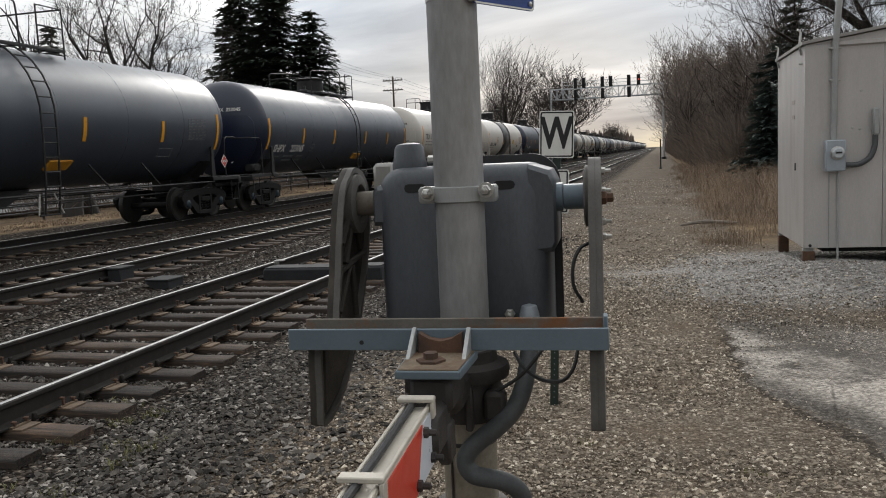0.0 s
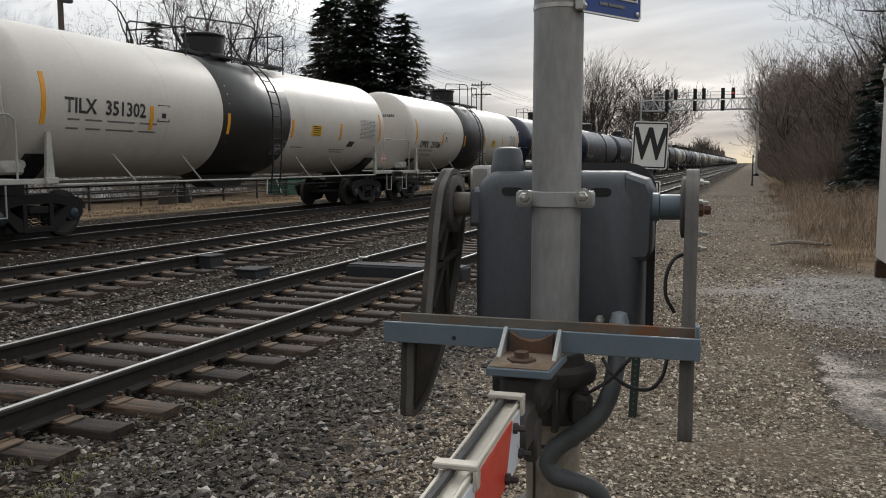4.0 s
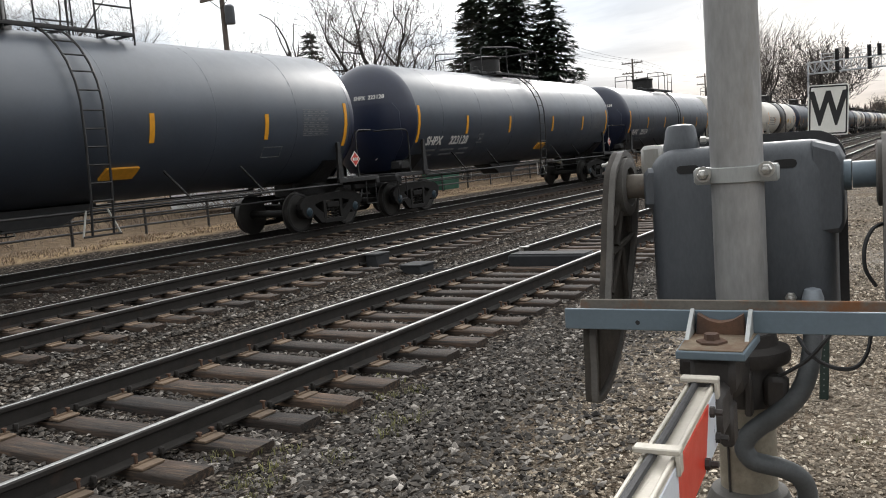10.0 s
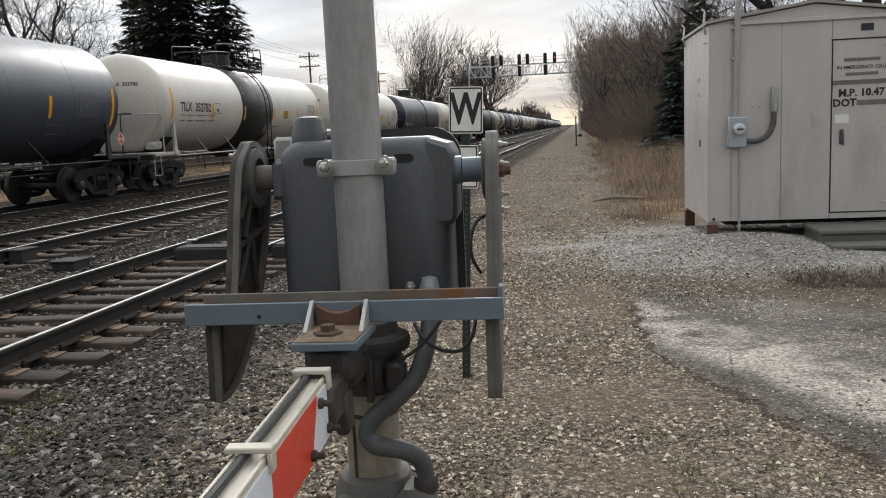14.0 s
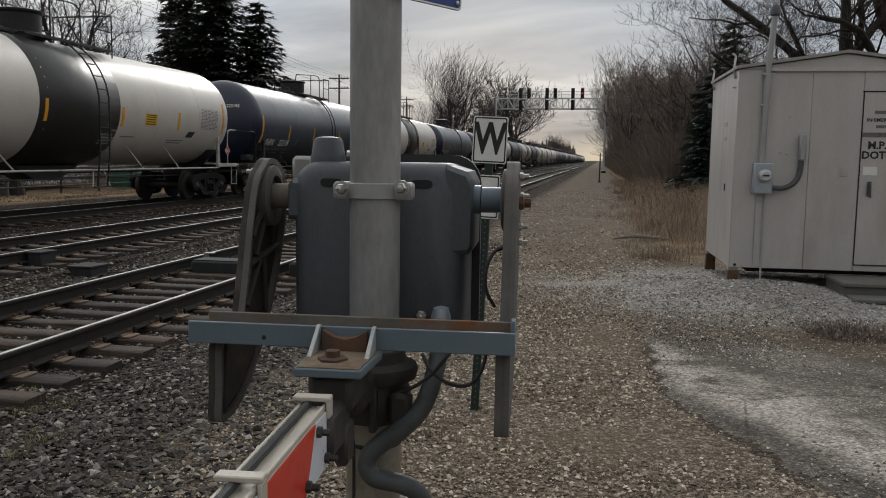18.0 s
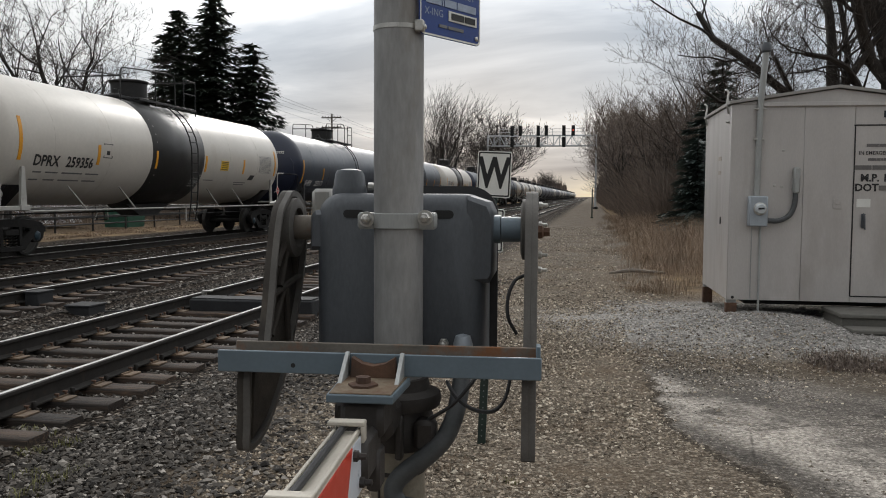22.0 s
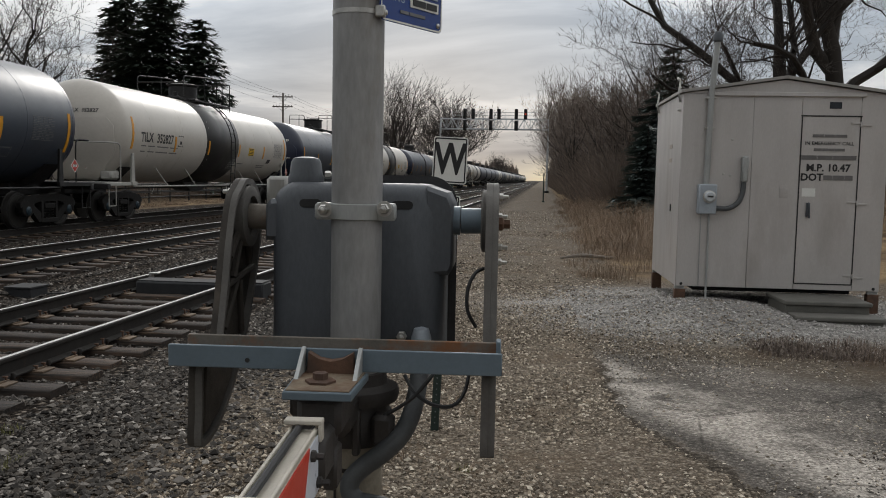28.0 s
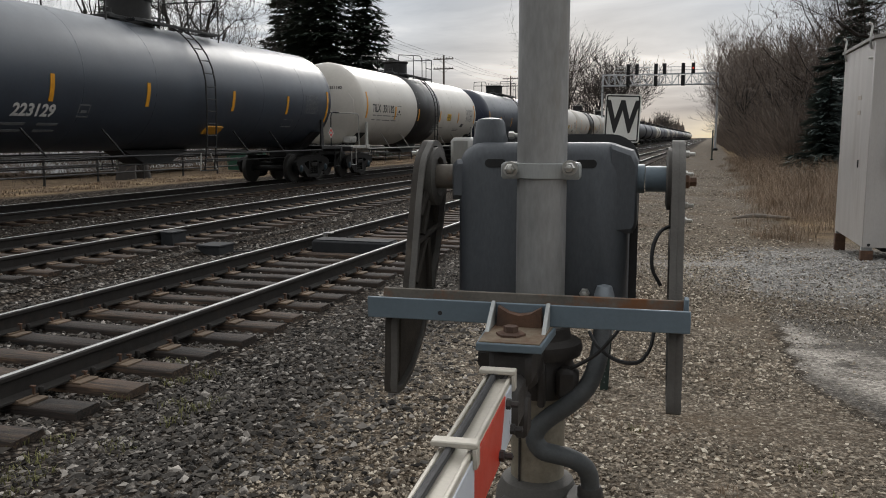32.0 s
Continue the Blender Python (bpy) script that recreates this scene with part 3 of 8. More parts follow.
def ground_material():
    m, nt, bsdf = nodes_of("gravel_ground")
    N, L = nt.nodes.new, nt.links.new
    tc = N("ShaderNodeTexCoord")
    co = tc.outputs["Object"]
    sep = N("ShaderNodeSeparateXYZ")
    L(co, sep.inputs[0])
    X, Y = sep.outputs[0], sep.outputs[1]

    def mth(op, a, b=None, c=None, clamp=False):
        n = N("ShaderNodeMath")
        n.operation, n.use_clamp = op, clamp
        for i, v in enumerate((a, b, c)):
            if isinstance(v, (int, float)):
                n.inputs[i].default_value = v
            elif v is not None:
                L(v, n.inputs[i])
        return n.outputs[0]

    def rng(v, a, b):
        n = N("ShaderNodeMapRange")
        n.interpolation_type = "SMOOTHSTEP"
        n.inputs["From Min"].default_value, n.inputs["From Max"].default_value = a, b
        L(v, n.inputs["Value"])
        return n.outputs[0]

    def nse(s, d=5.0, r=0.6):
        n = N("ShaderNodeTexNoise")
        n.inputs["Scale"].default_value, n.inputs["Detail"].default_value, n.inputs["Roughness"].default_value = s, d, r
        L(co, n.inputs["Vector"])
        return n.outputs["Fac"]

    def vor(s, feature="F1"):
        n = N("ShaderNodeTexVoronoi")
        n.feature = feature
        n.inputs["Scale"].default_value = s
        L(co, n.inputs["Vector"])
        return n

    def ramp(f, *stops):
        r = N("ShaderNodeValToRGB")
        el = r.color_ramp.elements
        el[0].position, el[0].color = stops[0][0], (*stops[0][1], 1)
        el[1].position, el[1].color = stops[1][0], (*stops[1][1], 1)
        for p, c in stops[2:]:
            el.new(p).color = (*c, 1)
        L(f, r.inputs[0])
        return r.outputs[0]

    def mix(f, a, b, kind="MIX"):
        n = N("ShaderNodeMix")
        n.data_type, n.blend_type = "RGBA", kind
        for s, v in (("Factor", f), ("A", a), ("B", b)):
            if isinstance(v, (int, float)):
                n.inputs[s].default_value = v
            elif isinstance(v, tuple):
                n.inputs[s].default_value = (*v, 1)
            else:
                L(v, n.inputs[s])
        return n.outputs["Result"]

    wob = mth("MULTIPLY_ADD", nse(1.1), 1.2, -0.6)
    wob2 = mth("MULTIPLY_ADD", nse(3.5), 0.5, -0.25)
    xw, yw = mth("ADD", X, wob), mth("ADD", Y, wob)

    def cell(v):
        s = N("ShaderNodeSeparateColor")
        L(v.outputs["Color"], s.inputs[0])
        return s.outputs[0]

    v1, v2, v3 = vor(27.0), vor(62.0), vor(120.0)
    # shade between the stones put into their colour: darker away from cell centres
    def gap_shade(v, deep=0.25):
        return ramp(v.outputs["Distance"], (0.30, (1.0, 1.0, 1.0)), (0.62, (deep, deep, deep)))

    ballast = ramp(cell(v1), (0.0, (0.022, 0.018, 0.0155)), (1.0, (0.28, 0.24, 0.20)), (0.5, (0.056, 0.046, 0.038)), (0.82, (0.115, 0.094, 0.076)))
    ballast = mix(1.0, ballast, gap_shade(v1), "MULTIPLY")
    pebble = ramp(cell(v2), (0.0, (0.10, 0.077, 0.056)), (1.0, (0.60, 0.54, 0.45)), (0.5, (0.23, 0.19, 0.147)), (0.85, (0.40, 0.34, 0.27)))
    tiny = ramp(cell(v3), (0.0, (0.15, 0.12, 0.092)), (1.0, (0.52, 0.45, 0.37)))
    pebble = mix(1.0, pebble, gap_shade(v2, 0.3), "MULTIPLY")
    path = mix(mth("MULTIPLY", nse(5.0), 0.35), pebble, tiny)
    v4 = vor(36.0)
    path = mix(0.5, path, mix(1.0, ramp(cell(v4), (0.0, (0.07, 0.050, 0.036)), (1.0, (0.50, 0.44, 0.35)), (0.6, (0.18, 0.142, 0.105))), gap_shade(v4, 0.3), "MULTIPLY"))
    path = mix(rng(Y, 11.0, 24.0), path, mix(0.6, path, ramp(nse(1.3, 9.0, 0.7), (0.3, (0.070, 0.060, 0.050)), (0.7, (0.235, 0.205, 0.172)))))
    path = mix(rng(nse(0.9, 4.0), 0.45, 0.7), path, mix(0.6, path, (0.13, 0.092, 0.060)))
    white = mix(0.45, mix(1.0, ramp(cell(v2), (0.0, (0.20, 0.19, 0.175)), (1.0, (0.68, 0.65, 0.61))), gap_shade(v2, 0.35), "MULTIPLY"), ramp(cell(v3), (0.0, (0.22, 0.21, 0.195)), (1.0, (0.60, 0.575, 0.54))))
    asphalt = ramp(cell(vor(150.0)), (0.0, (0.125, 0.112, 0.100)), (1.0, (0.40, 0.362, 0.32)))
    asphalt = mix(0.6, asphalt, mix(1.0, ramp(cell(v2), (0.0, (0.050, 0.044, 0.038)), (1.0, (0.58, 0.53, 0.465)), (0.6, (0.175, 0.155, 0.135))), gap_shade(v2, 0.4), "MULTIPLY"))
    asphalt = mix(rng(nse(0.9, 9.0, 0.75), 0.42, 0.60), asphalt, mix(0.6, asphalt, (0.050, 0.047, 0.043)))
    straw = ramp(nse(14.0, 8.0), (0.3, (0.16, 0.112, 0.066)), (0.7, (0.36, 0.265, 0.155)))
    soil = ramp(nse(3.0, 8.0), (0.3, (0.075, 0.054, 0.037)), (0.7, (0.20, 0.148, 0.098)))
    field = mix(mth("MAXIMUM", rng(nse(0.6), 0.4, 0.6), mth("SUBTRACT", 1.0, rng(X, -21.2, -20.0))), straw, soil)

    col = mix(rng(mth("ADD", X, wob2), -2.75, -1.7), ballast, path)
    # worn brown wheel line in the path and oily soil by the paving
    line = mth("MULTIPLY", rng(xw, -0.35, 0.15), mth("SUBTRACT", 1.0, rng(xw, 0.25, 0.8)))
    col = mix(mth("MULTIPLY", line, 0.25), col, (0.155, 0.122, 0.09))
    # crushed limestone round the shed
    dx, dy = mth("SUBTRACT", xw, 2.3), mth("SUBTRACT", yw, 10.2)
    near_shed = mth("SQRT", mth("ADD", mth("MULTIPLY", mth("MULTIPLY", dx, dx), 0.45), mth("MULTIPLY", dy, dy)))
    col = mix(mth("MULTIPLY", mth("SUBTRACT", 1.0, rng(near_shed, 1.5, 2.5)), 0.9), col, white)
    # old paving, broken at its edge
    wob3 = mth("MULTIPLY_ADD", nse(3.2, 8.0, 0.75), 0.56, -0.28)
    bend = mth("MULTIPLY", mth("MAXIMUM", mth("SUBTRACT", 5.3, Y), 0.0), 0.40)
    edge = mth("SUBTRACT", mth("ADD", X, wob3), mth("ADD", bend, mth("MULTIPLY_ADD", mth("SUBTRACT", 7.3, Y), 0.035, 0.50)))
    pav = mth("MULTIPLY", rng(edge, 0.0, 0.10), mth("SUBTRACT", 1.0, rng(mth("ADD", yw, mth("MULTIPLY", X, 0.35)), 7.2, 7.9)))
    col = mix(pav, col, asphalt)
    band = mth("MULTIPLY", pav, mth("SUBTRACT", 1.0, rng(mth("ADD", edge, mth("MULTIPLY_ADD", nse(2.6, 6.0), 0.9, -0.45)), 0.20, 0.75)))
    col = mix(mth("MULTIPLY", band, 0.70), col, mix(0.5, asphalt, (0.050, 0.045, 0.040)))
    # pale worn wheel strip across the paving
    off = mth("ABSOLUTE", mth("SUBTRACT", mth("ADD", X, wob2), mth("MULTIPLY_ADD", Y, -0.604, 4.424)))
    strip = mth("MULTIPLY", pav, mth("SUBTRACT", 1.0, rng(off, 0.15, 0.65)))
    col = mix(mth("MULTIPLY", strip, mth("MULTIPLY", rng(nse(1.7, 6.0), 0.34, 0.56), 0.75)), col, mix(cell(v2), (0.26, 0.235, 0.205), (0.66, 0.605, 0.535)))
    # fine cracks through the old surface
    vc = vor(0.85, "DISTANCE_TO_EDGE")
    vc.inputs["Randomness"].default_value = 1.0
    net = mth("MULTIPLY", pav, mth("SUBTRACT", 1.0, rng(mth("ADD", vc.outputs["Distance"], mth("MULTIPLY_ADD", nse(9.0, 5.0), 0.05, -0.02)), 0.004, 0.016)))
    col = mix(mth("MULTIPLY", net, 0.5), col, (0.035, 0.031, 0.027))
    crack = mth("MULTIPLY", mth("SUBTRACT", 1.0, rng(mth("ABSOLUTE", edge), 0.012, 0.05)), mth("SUBTRACT", 1.0, rng(Y, 6.6, 7.4)))
    col = mix(mth("MULTIPLY", crack, 0.75), col, (0.030, 0.026, 0.022))
    wet = mth("MULTIPLY", mth("MULTIPLY", rng(yw, 6.2, 7.0), mth("SUBTRACT", 1.0, rng(yw, 7.3, 8.4))), rng(X, 0.1, 0.9))
    col = mix(mth("MULTIPLY", wet, mth("MULTIPLY", rng(nse(2.2), 0.38, 0.6), 0.75)), col, (0.10, 0.085, 0.068))
    sx, sy = mth("MULTIPLY", mth("SUBTRACT", xw, 2.9), 0.8), mth("MULTIPLY", mth("SUBTRACT", yw, 7.7), 1.7)
    patch = mth("SUBTRACT", 1.0, rng(mth("SQRT", mth("ADD", mth("MULTIPLY", sx, sx), mth("MULTIPLY", sy, sy))), 0.45, 0.95))
    col = mix(mth("MULTIPLY", patch, 0.8), col, mix(nse(30.0), (0.045, 0.030, 0.020), (0.12, 0.082, 0.055)))
    # verges and fields
    veg = mth("MAXIMUM", mth("SUBTRACT", 1.0, rng(mth("ADD", X, wob2), -16.9, -16.2)), mth("MULTIPLY", rng(mth("SUBTRACT", xw, mth("MULTIPLY", Y, 0.004)), 0.9, 1.5), rng(Y, 12.8, 14.0)))
    veg = mth("MAXIMUM", veg, rng(X, 5.5, 6.5))
    col = mix(veg, col, field)
    # dark brown blended in along the far track, fading out to both sides
    far_bed = mth("SUBTRACT", 1.0, rng(mth("ABSOLUTE", mth("ADD", X, 13.65)), 1.0, 2.2))
    col = mix(mth("MULTIPLY", far_bed, 0.75), col, (0.055, 0.046, 0.04))
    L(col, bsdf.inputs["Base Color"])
    bsdf.inputs["Roughness"].default_value = 0.92
    bsdf.inputs["Specular IOR Level"].default_value = 0.02
    h = mth("ADD", mth("MULTIPLY", v1.outputs["Distance"], -0.02), mth("MULTIPLY", v2.outputs["Distance"], -0.012))
    h = mth("ADD", h, mth("MULTIPLY", nse(40.0, 8.0), 0.012))
    b = N("ShaderNodeBump")
    b.inputs["Strength"].default_value, b.inputs["Distance"].default_value = 0.9, 1.0
    L(h, b.inputs["Height"])
    L(b.outputs[0], bsdf.inputs["Normal"])
    return m


def stone_material(name, dark, light, warm):
    m, nt, bsdf = nodes_of(name)
    N, L = nt.nodes.new, nt.links.new
    r = N("ShaderNodeValToRGB")
    el = r.color_ramp.elements
    el[0].position, el[0].color = 0.0, (*dark, 1)
    el[1].position, el[1].color = 1.0, (*light, 1)
    el.new(0.40).color = tuple((a * 4 + b) / 5 for a, b in zip(dark, light)) + (1,)
    el.new(0.80).color = (*warm, 1)
    L(N("ShaderNodeNewGeometry").outputs["Random Per Island"], r.inputs[0])
    n = N("ShaderNodeTexNoise")
    n.inputs["Scale"].default_value, n.inputs["Detail"].default_value = 90.0, 4.0
    mx = N("ShaderNodeMix")
    mx.data_type, mx.blend_type = "RGBA", "MULTIPLY"
    mx.inputs["Factor"].default_value = 0.6
    tc = N("ShaderNodeTexCoord")
    L(tc.outputs["Object"], n.inputs["Vector"])
    rr = N("ShaderNodeValToRGB")
    rr.color_ramp.elements[0].color, rr.color_ramp.elements[1].color = (0.5, 0.5, 0.5, 1), (1.25, 1.25, 1.25, 1)
    L(n.outputs["Fac"], rr.inputs[0])
    L(r.outputs[0], mx.inputs["A"])
    L(rr.outputs[0], mx.inputs["B"])
    L(mx.outputs["Result"], bsdf.inputs["Base Color"])
    bsdf.inputs["Roughness"].default_value = 0.85
    bsdf.inputs["Specular IOR Level"].default_value = 0.12
    b = N("ShaderNodeBump")
    b.inputs["Strength"].default_value, b.inputs["Distance"].default_value = 0.4, 0.003
    L(n.outputs["Fac"], b.inputs["Height"])
    L(b.outputs[0], bsdf.inputs["Normal"])
    return m


M_BALLAST = stone_material("ballast_stone", (0.014, 0.0125, 0.0115), (0.42, 0.385, 0.345), (0.112, 0.098, 0.084))
M_PEBBLE = stone_material("path_pebble", (0.085, 0.067, 0.050), (0.76, 0.68, 0.56), (0.43, 0.355, 0.27))
M_LIMESTONE = stone_material("crushed_limestone", (0.24, 0.228, 0.215), (0.62, 0.60, 0.57), (0.42, 0.40, 0.375))
M_GRIT = stone_material("paving_grit", (0.036, 0.032, 0.028), (0.74, 0.68, 0.61), (0.34, 0.305, 0.265))

ground = make_ground()


def lay_stones():
    rng = np.random.default_rng(7)
    chips = chip_templates(14, 12)

    def field(name, material, label, count, x0, x1, y0, y1, lo, hi, thin=None, near=1.0, lift=0.25, squash=0.65, temps=None):
        x = rng.uniform(x0, x1, count)
        y = y0 + (y1 - y0) * rng.uniform(0, 1, count) ** near
        x, y = x + rng.normal(0, 0.14, count), y + rng.normal(0, 0.4, count) * (y < y0 + 1.5)
        if thin is not None:
            keep = thin(x, y, rng)
            x, y = x[keep], y[keep]
        s = lo + (hi - lo) * rng.uniform(0, 1, len(x)) ** 2.2
        z = np.array([ground_z(a, b) for a, b in zip(x, y)]) + s * lift * rng.uniform(-0.2, 1.0, len(x))
        v, t = scatter(temps or chips, np.stack([x, y, z], -1), s, rng, squash)
        tagged(new(name, tri_mesh(name, v, t, material)), label, "gravel", kind="stuff")

    def off_ties(n, few):
        """True beside the ties of a track, and for a few stones that lie on them."""
        def keep(x, y, r):
            along = (y - TIE_FIRST - n * 0.17) / TIE_PITCH
            on = (np.abs(along - np.round(along)) * TIE_PITCH < 0.125) & (np.abs(x - TRACKS[n][0]) < 1.33)
            return ~on | (r.uniform(0, 1, len(x)) < few)
        return keep

    near_ties, next_ties = off_ties(0, 0.02), off_ties(1, 0.10)
    field("shoulder_ballast", M_BALLAST, "loose angular grey and brown ballast stones beside the track", 64000, -3.95, -1.3, 0.6, 15.0, 0.014, 0.058, lambda x, y, r: near_ties(x, y, r) & (r.uniform(0, 1, len(x)) < np.clip((-1.2 - x) / 1.1, 0.15, 1)), 1.5)
    field("track_ballast", M_BALLAST, "grey ballast stones between the wooden ties", 32000, -6.4, -3.75, 0.3, 15.0, 0.020, 0.064, near_ties, 1.35, 0.35)
    field("between_track_ballast", M_BALLAST, "mixed grey ballast stones between two tracks", 26000, -8.3, -6.3, 0.6, 20.0, 0.026, 0.080, next_ties, 1.4)
    field("far_track_ballast", M_BALLAST, "dark ballast stones between the further tracks", 16000, -12.8, -8.2, 1.0, 26.0, 0.030, 0.08, next_ties, 1.3)
    field("path_gravel", M_PEBBLE, "fine tan and grey gravel on the path", 130000, -1.9, 2.6, 1.2, 12.0, 0.009, 0.034, lambda x, y, r: (r.uniform(0, 1, len(x)) < np.where(x - 0.50 - 0.035 * (7.3 - y) - 0.40 * np.maximum(5.3 - y, 0) > 0, np.where(y < 7.3, 0.14, 0.25), np.where((y > 8.2) & (y < 12.5) & (x > 0.5), 0.3, 1.0))), 1.6, 0.18, 0.75)
    field("far_path_gravel", M_PEBBLE, "coarse gravel further down the path", 13000, -2.4, 1.3, 11.0, 42.0, 0.02, 0.055, None, 1.5, 0.15)
    field("paving_grit", M_GRIT, "dark and pale grit scattered on the old paving", 52000, 0.1, 3.6, 2.2, 8.6, 0.008, 0.024, lambda x, y, r: (x - 0.50 - 0.035 * (7.3 - y) - 0.40 * np.maximum(5.3 - y, 0) > 0) & (r.uniform(0, 1, len(x)) < 0.55 + 0.45 * np.sin(x * 2.1 + y * 1.3) * np.sin(y * 1.7 - x)), 1.3, 0.2)
    field("shed_gravel", M_LIMESTONE, "pale crushed limestone heaped round the metal shed", 17000, 0.2, 4.8, 8.0, 12.2, 0.014, 0.05, lambda x, y, r: r.uniform(0, 1, len(x)) < np.clip(1.6 - np.hypot((x - 2.6) * 0.75, y - 10.2) * 0.55, 0, 1), 1.0, 0.2)


# ---- tracks ----
def wood_material():
    m, nt, bsdf = nodes_of("weathered_tie_wood")
    N, L = nt.nodes.new, nt.links.new
    tc = N("ShaderNodeTexCoord")
    info = N("ShaderNodeObjectInfo")
    off = N("ShaderNodeVectorMath")
    off.operation = "ADD"
    sc = N("ShaderNodeVectorMath")
    sc.operation = "SCALE"
    sc.inputs[0].default_value = (37.0, 11.0, 5.0)
    L(info.outputs["Random"], sc.inputs["Scale"])
    L(tc.outputs["Object"], off.inputs[0])
    L(sc.outputs[0], off.inputs[1])
    mp = N("ShaderNodeMapping")
    mp.inputs["Scale"].default_value = (1.6, 22.0, 22.0)
    L(off.outputs[0], mp.inputs[0])
    grain = N("ShaderNodeTexNoise")
    grain.inputs["Scale"].default_value, grain.inputs["Detail"].default_value, grain.inputs["Roughness"].default_value = 1.6, 8.0, 0.68
    L(mp.outputs[0], grain.inputs["Vector"])
    blot = N("ShaderNodeTexNoise")
    blot.inputs["Scale"].default_value, blot.inputs["Detail"].default_value = 3.0, 5.0
    L(off.outputs[0], blot.inputs["Vector"])
    r = N("ShaderNodeValToRGB")
    el = r.color_ramp.elements
    el[0].position, el[0].color = 0.36, (0.010, 0.0085, 0.007, 1)
    el[1].position, el[1].color = 0.72, (0.150, 0.106, 0.072, 1)
    el.new(0.47).color = (0.024, 0.019, 0.015, 1)
    el.new(0.58).color = (0.060, 0.042, 0.030, 1)
    L(grain.outputs["Fac"], r.inputs[0])
    mx = N("ShaderNodeMix")
    mx.data_type = "RGBA"
    br = N("ShaderNodeValToRGB")
    br.color_ramp.elements[0].position, br.color_ramp.elements[1].position = 0.5, 0.68
    br.color_ramp.elements[0].color, br.color_ramp.elements[1].color = (0, 0, 0, 1), (0.8, 0.8, 0.8, 1)
    L(blot.outputs["Fac"], br.inputs[0])
    L(br.outputs[0], mx.inputs["Factor"])
    L(r.outputs[0], mx.inputs["A"])
    mx.inputs["B"].default_value = (0.040, 0.027, 0.019, 1)
    mul = N("ShaderNodeMix")
    mul.data_type, mul.blend_type = "RGBA", "MULTIPLY"
    mul.inputs["Factor"].default_value = 1.0
    rr = N("ShaderNodeValToRGB")
    rr.color_ramp.elements[0].color, rr.color_ramp.elements[1].color = (0.45, 0.42, 0.40, 1), (1.45, 1.27, 1.10, 1)
    L(info.outputs["Random"], rr.inputs[0])
    L(mx.outputs["Result"], mul.inputs["A"])
    L(rr.outputs[0], mul.inputs["B"])
    L(mul.outputs["Result"], bsdf.inputs["Base Color"])
    bsdf.inputs["Roughness"].default_value = 0.9
    b = N("ShaderNodeBump")
    b.inputs["Strength"].default_value, b.inputs["Distance"].default_value = 0.9, 0.012
    L(grain.outputs["Fac"], b.inputs["Height"])
    L(b.outputs[0], bsdf.inputs["Normal"])
    return m


M_TIE = wood_material()


def rail_shapes(length, y0):
    """Head of polished steel over a brown web and foot; rail-head top at z = 0."""
    head, body = Shape(), Shape()
    top = [(-0.019, -0.004), (-0.015, 0.0), (0.015, 0.0), (0.019, -0.004)]
    web = [(-0.036, -0.034), (-0.036, -0.010), (-0.028, -0.0025), (0.028, -0.0025), (0.036, -0.010), (0.036, -0.034), (0.010, -0.048), (0.009, -0.140), (0.070, -0.158), (0.070, -0.170), (-0.070, -0.170), (-0.070, -0.158), (-0.009, -0.140), (-0.010, -0.048)]
    head.prism(top, y0, y0 + length, "y")
    body.prism(web, y0, y0 + length, "y")
    return head, body


def tie_meshes(rng):
    out = []
    for k in range(6):
        s = Shape()
        n, w, h, half = 9, 0.23, 0.17, 1.30
        rows = []
        for i in range(n):
            x = -half + 2 * half * i / (n - 1)
            sag = rng.uniform(-0.006, 0.003)
            wd = w / 2 + rng.uniform(-0.008, 0.006)
            rows.append([(x + rng.uniform(-0.015, 0.015) * (i in (0, n - 1)), -wd, -h), (x, -wd, sag - 0.012), (x, -wd + 0.014, sag), (x, wd - 0.014, sag + rng.uniform(-0.004, 0.004)), (x, wd, sag - 0.012), (x, wd, -h)])
        verts = [p for r in rows for p in r]
        faces = []
        for i in range(n - 1):
            faces += [(i * 6 + j, i * 6 + (j + 1) % 6, (i + 1) * 6 + (j + 1) % 6, (i + 1) * 6 + j) for j in range(6)]
        faces += [tuple(range(5, -1, -1)), tuple((n - 1) * 6 + j for j in range(6))]
        s.add(verts, faces)
        out.append(s.mesh("tie", 50))
        out[-1].materials.append(M_TIE)
    return out


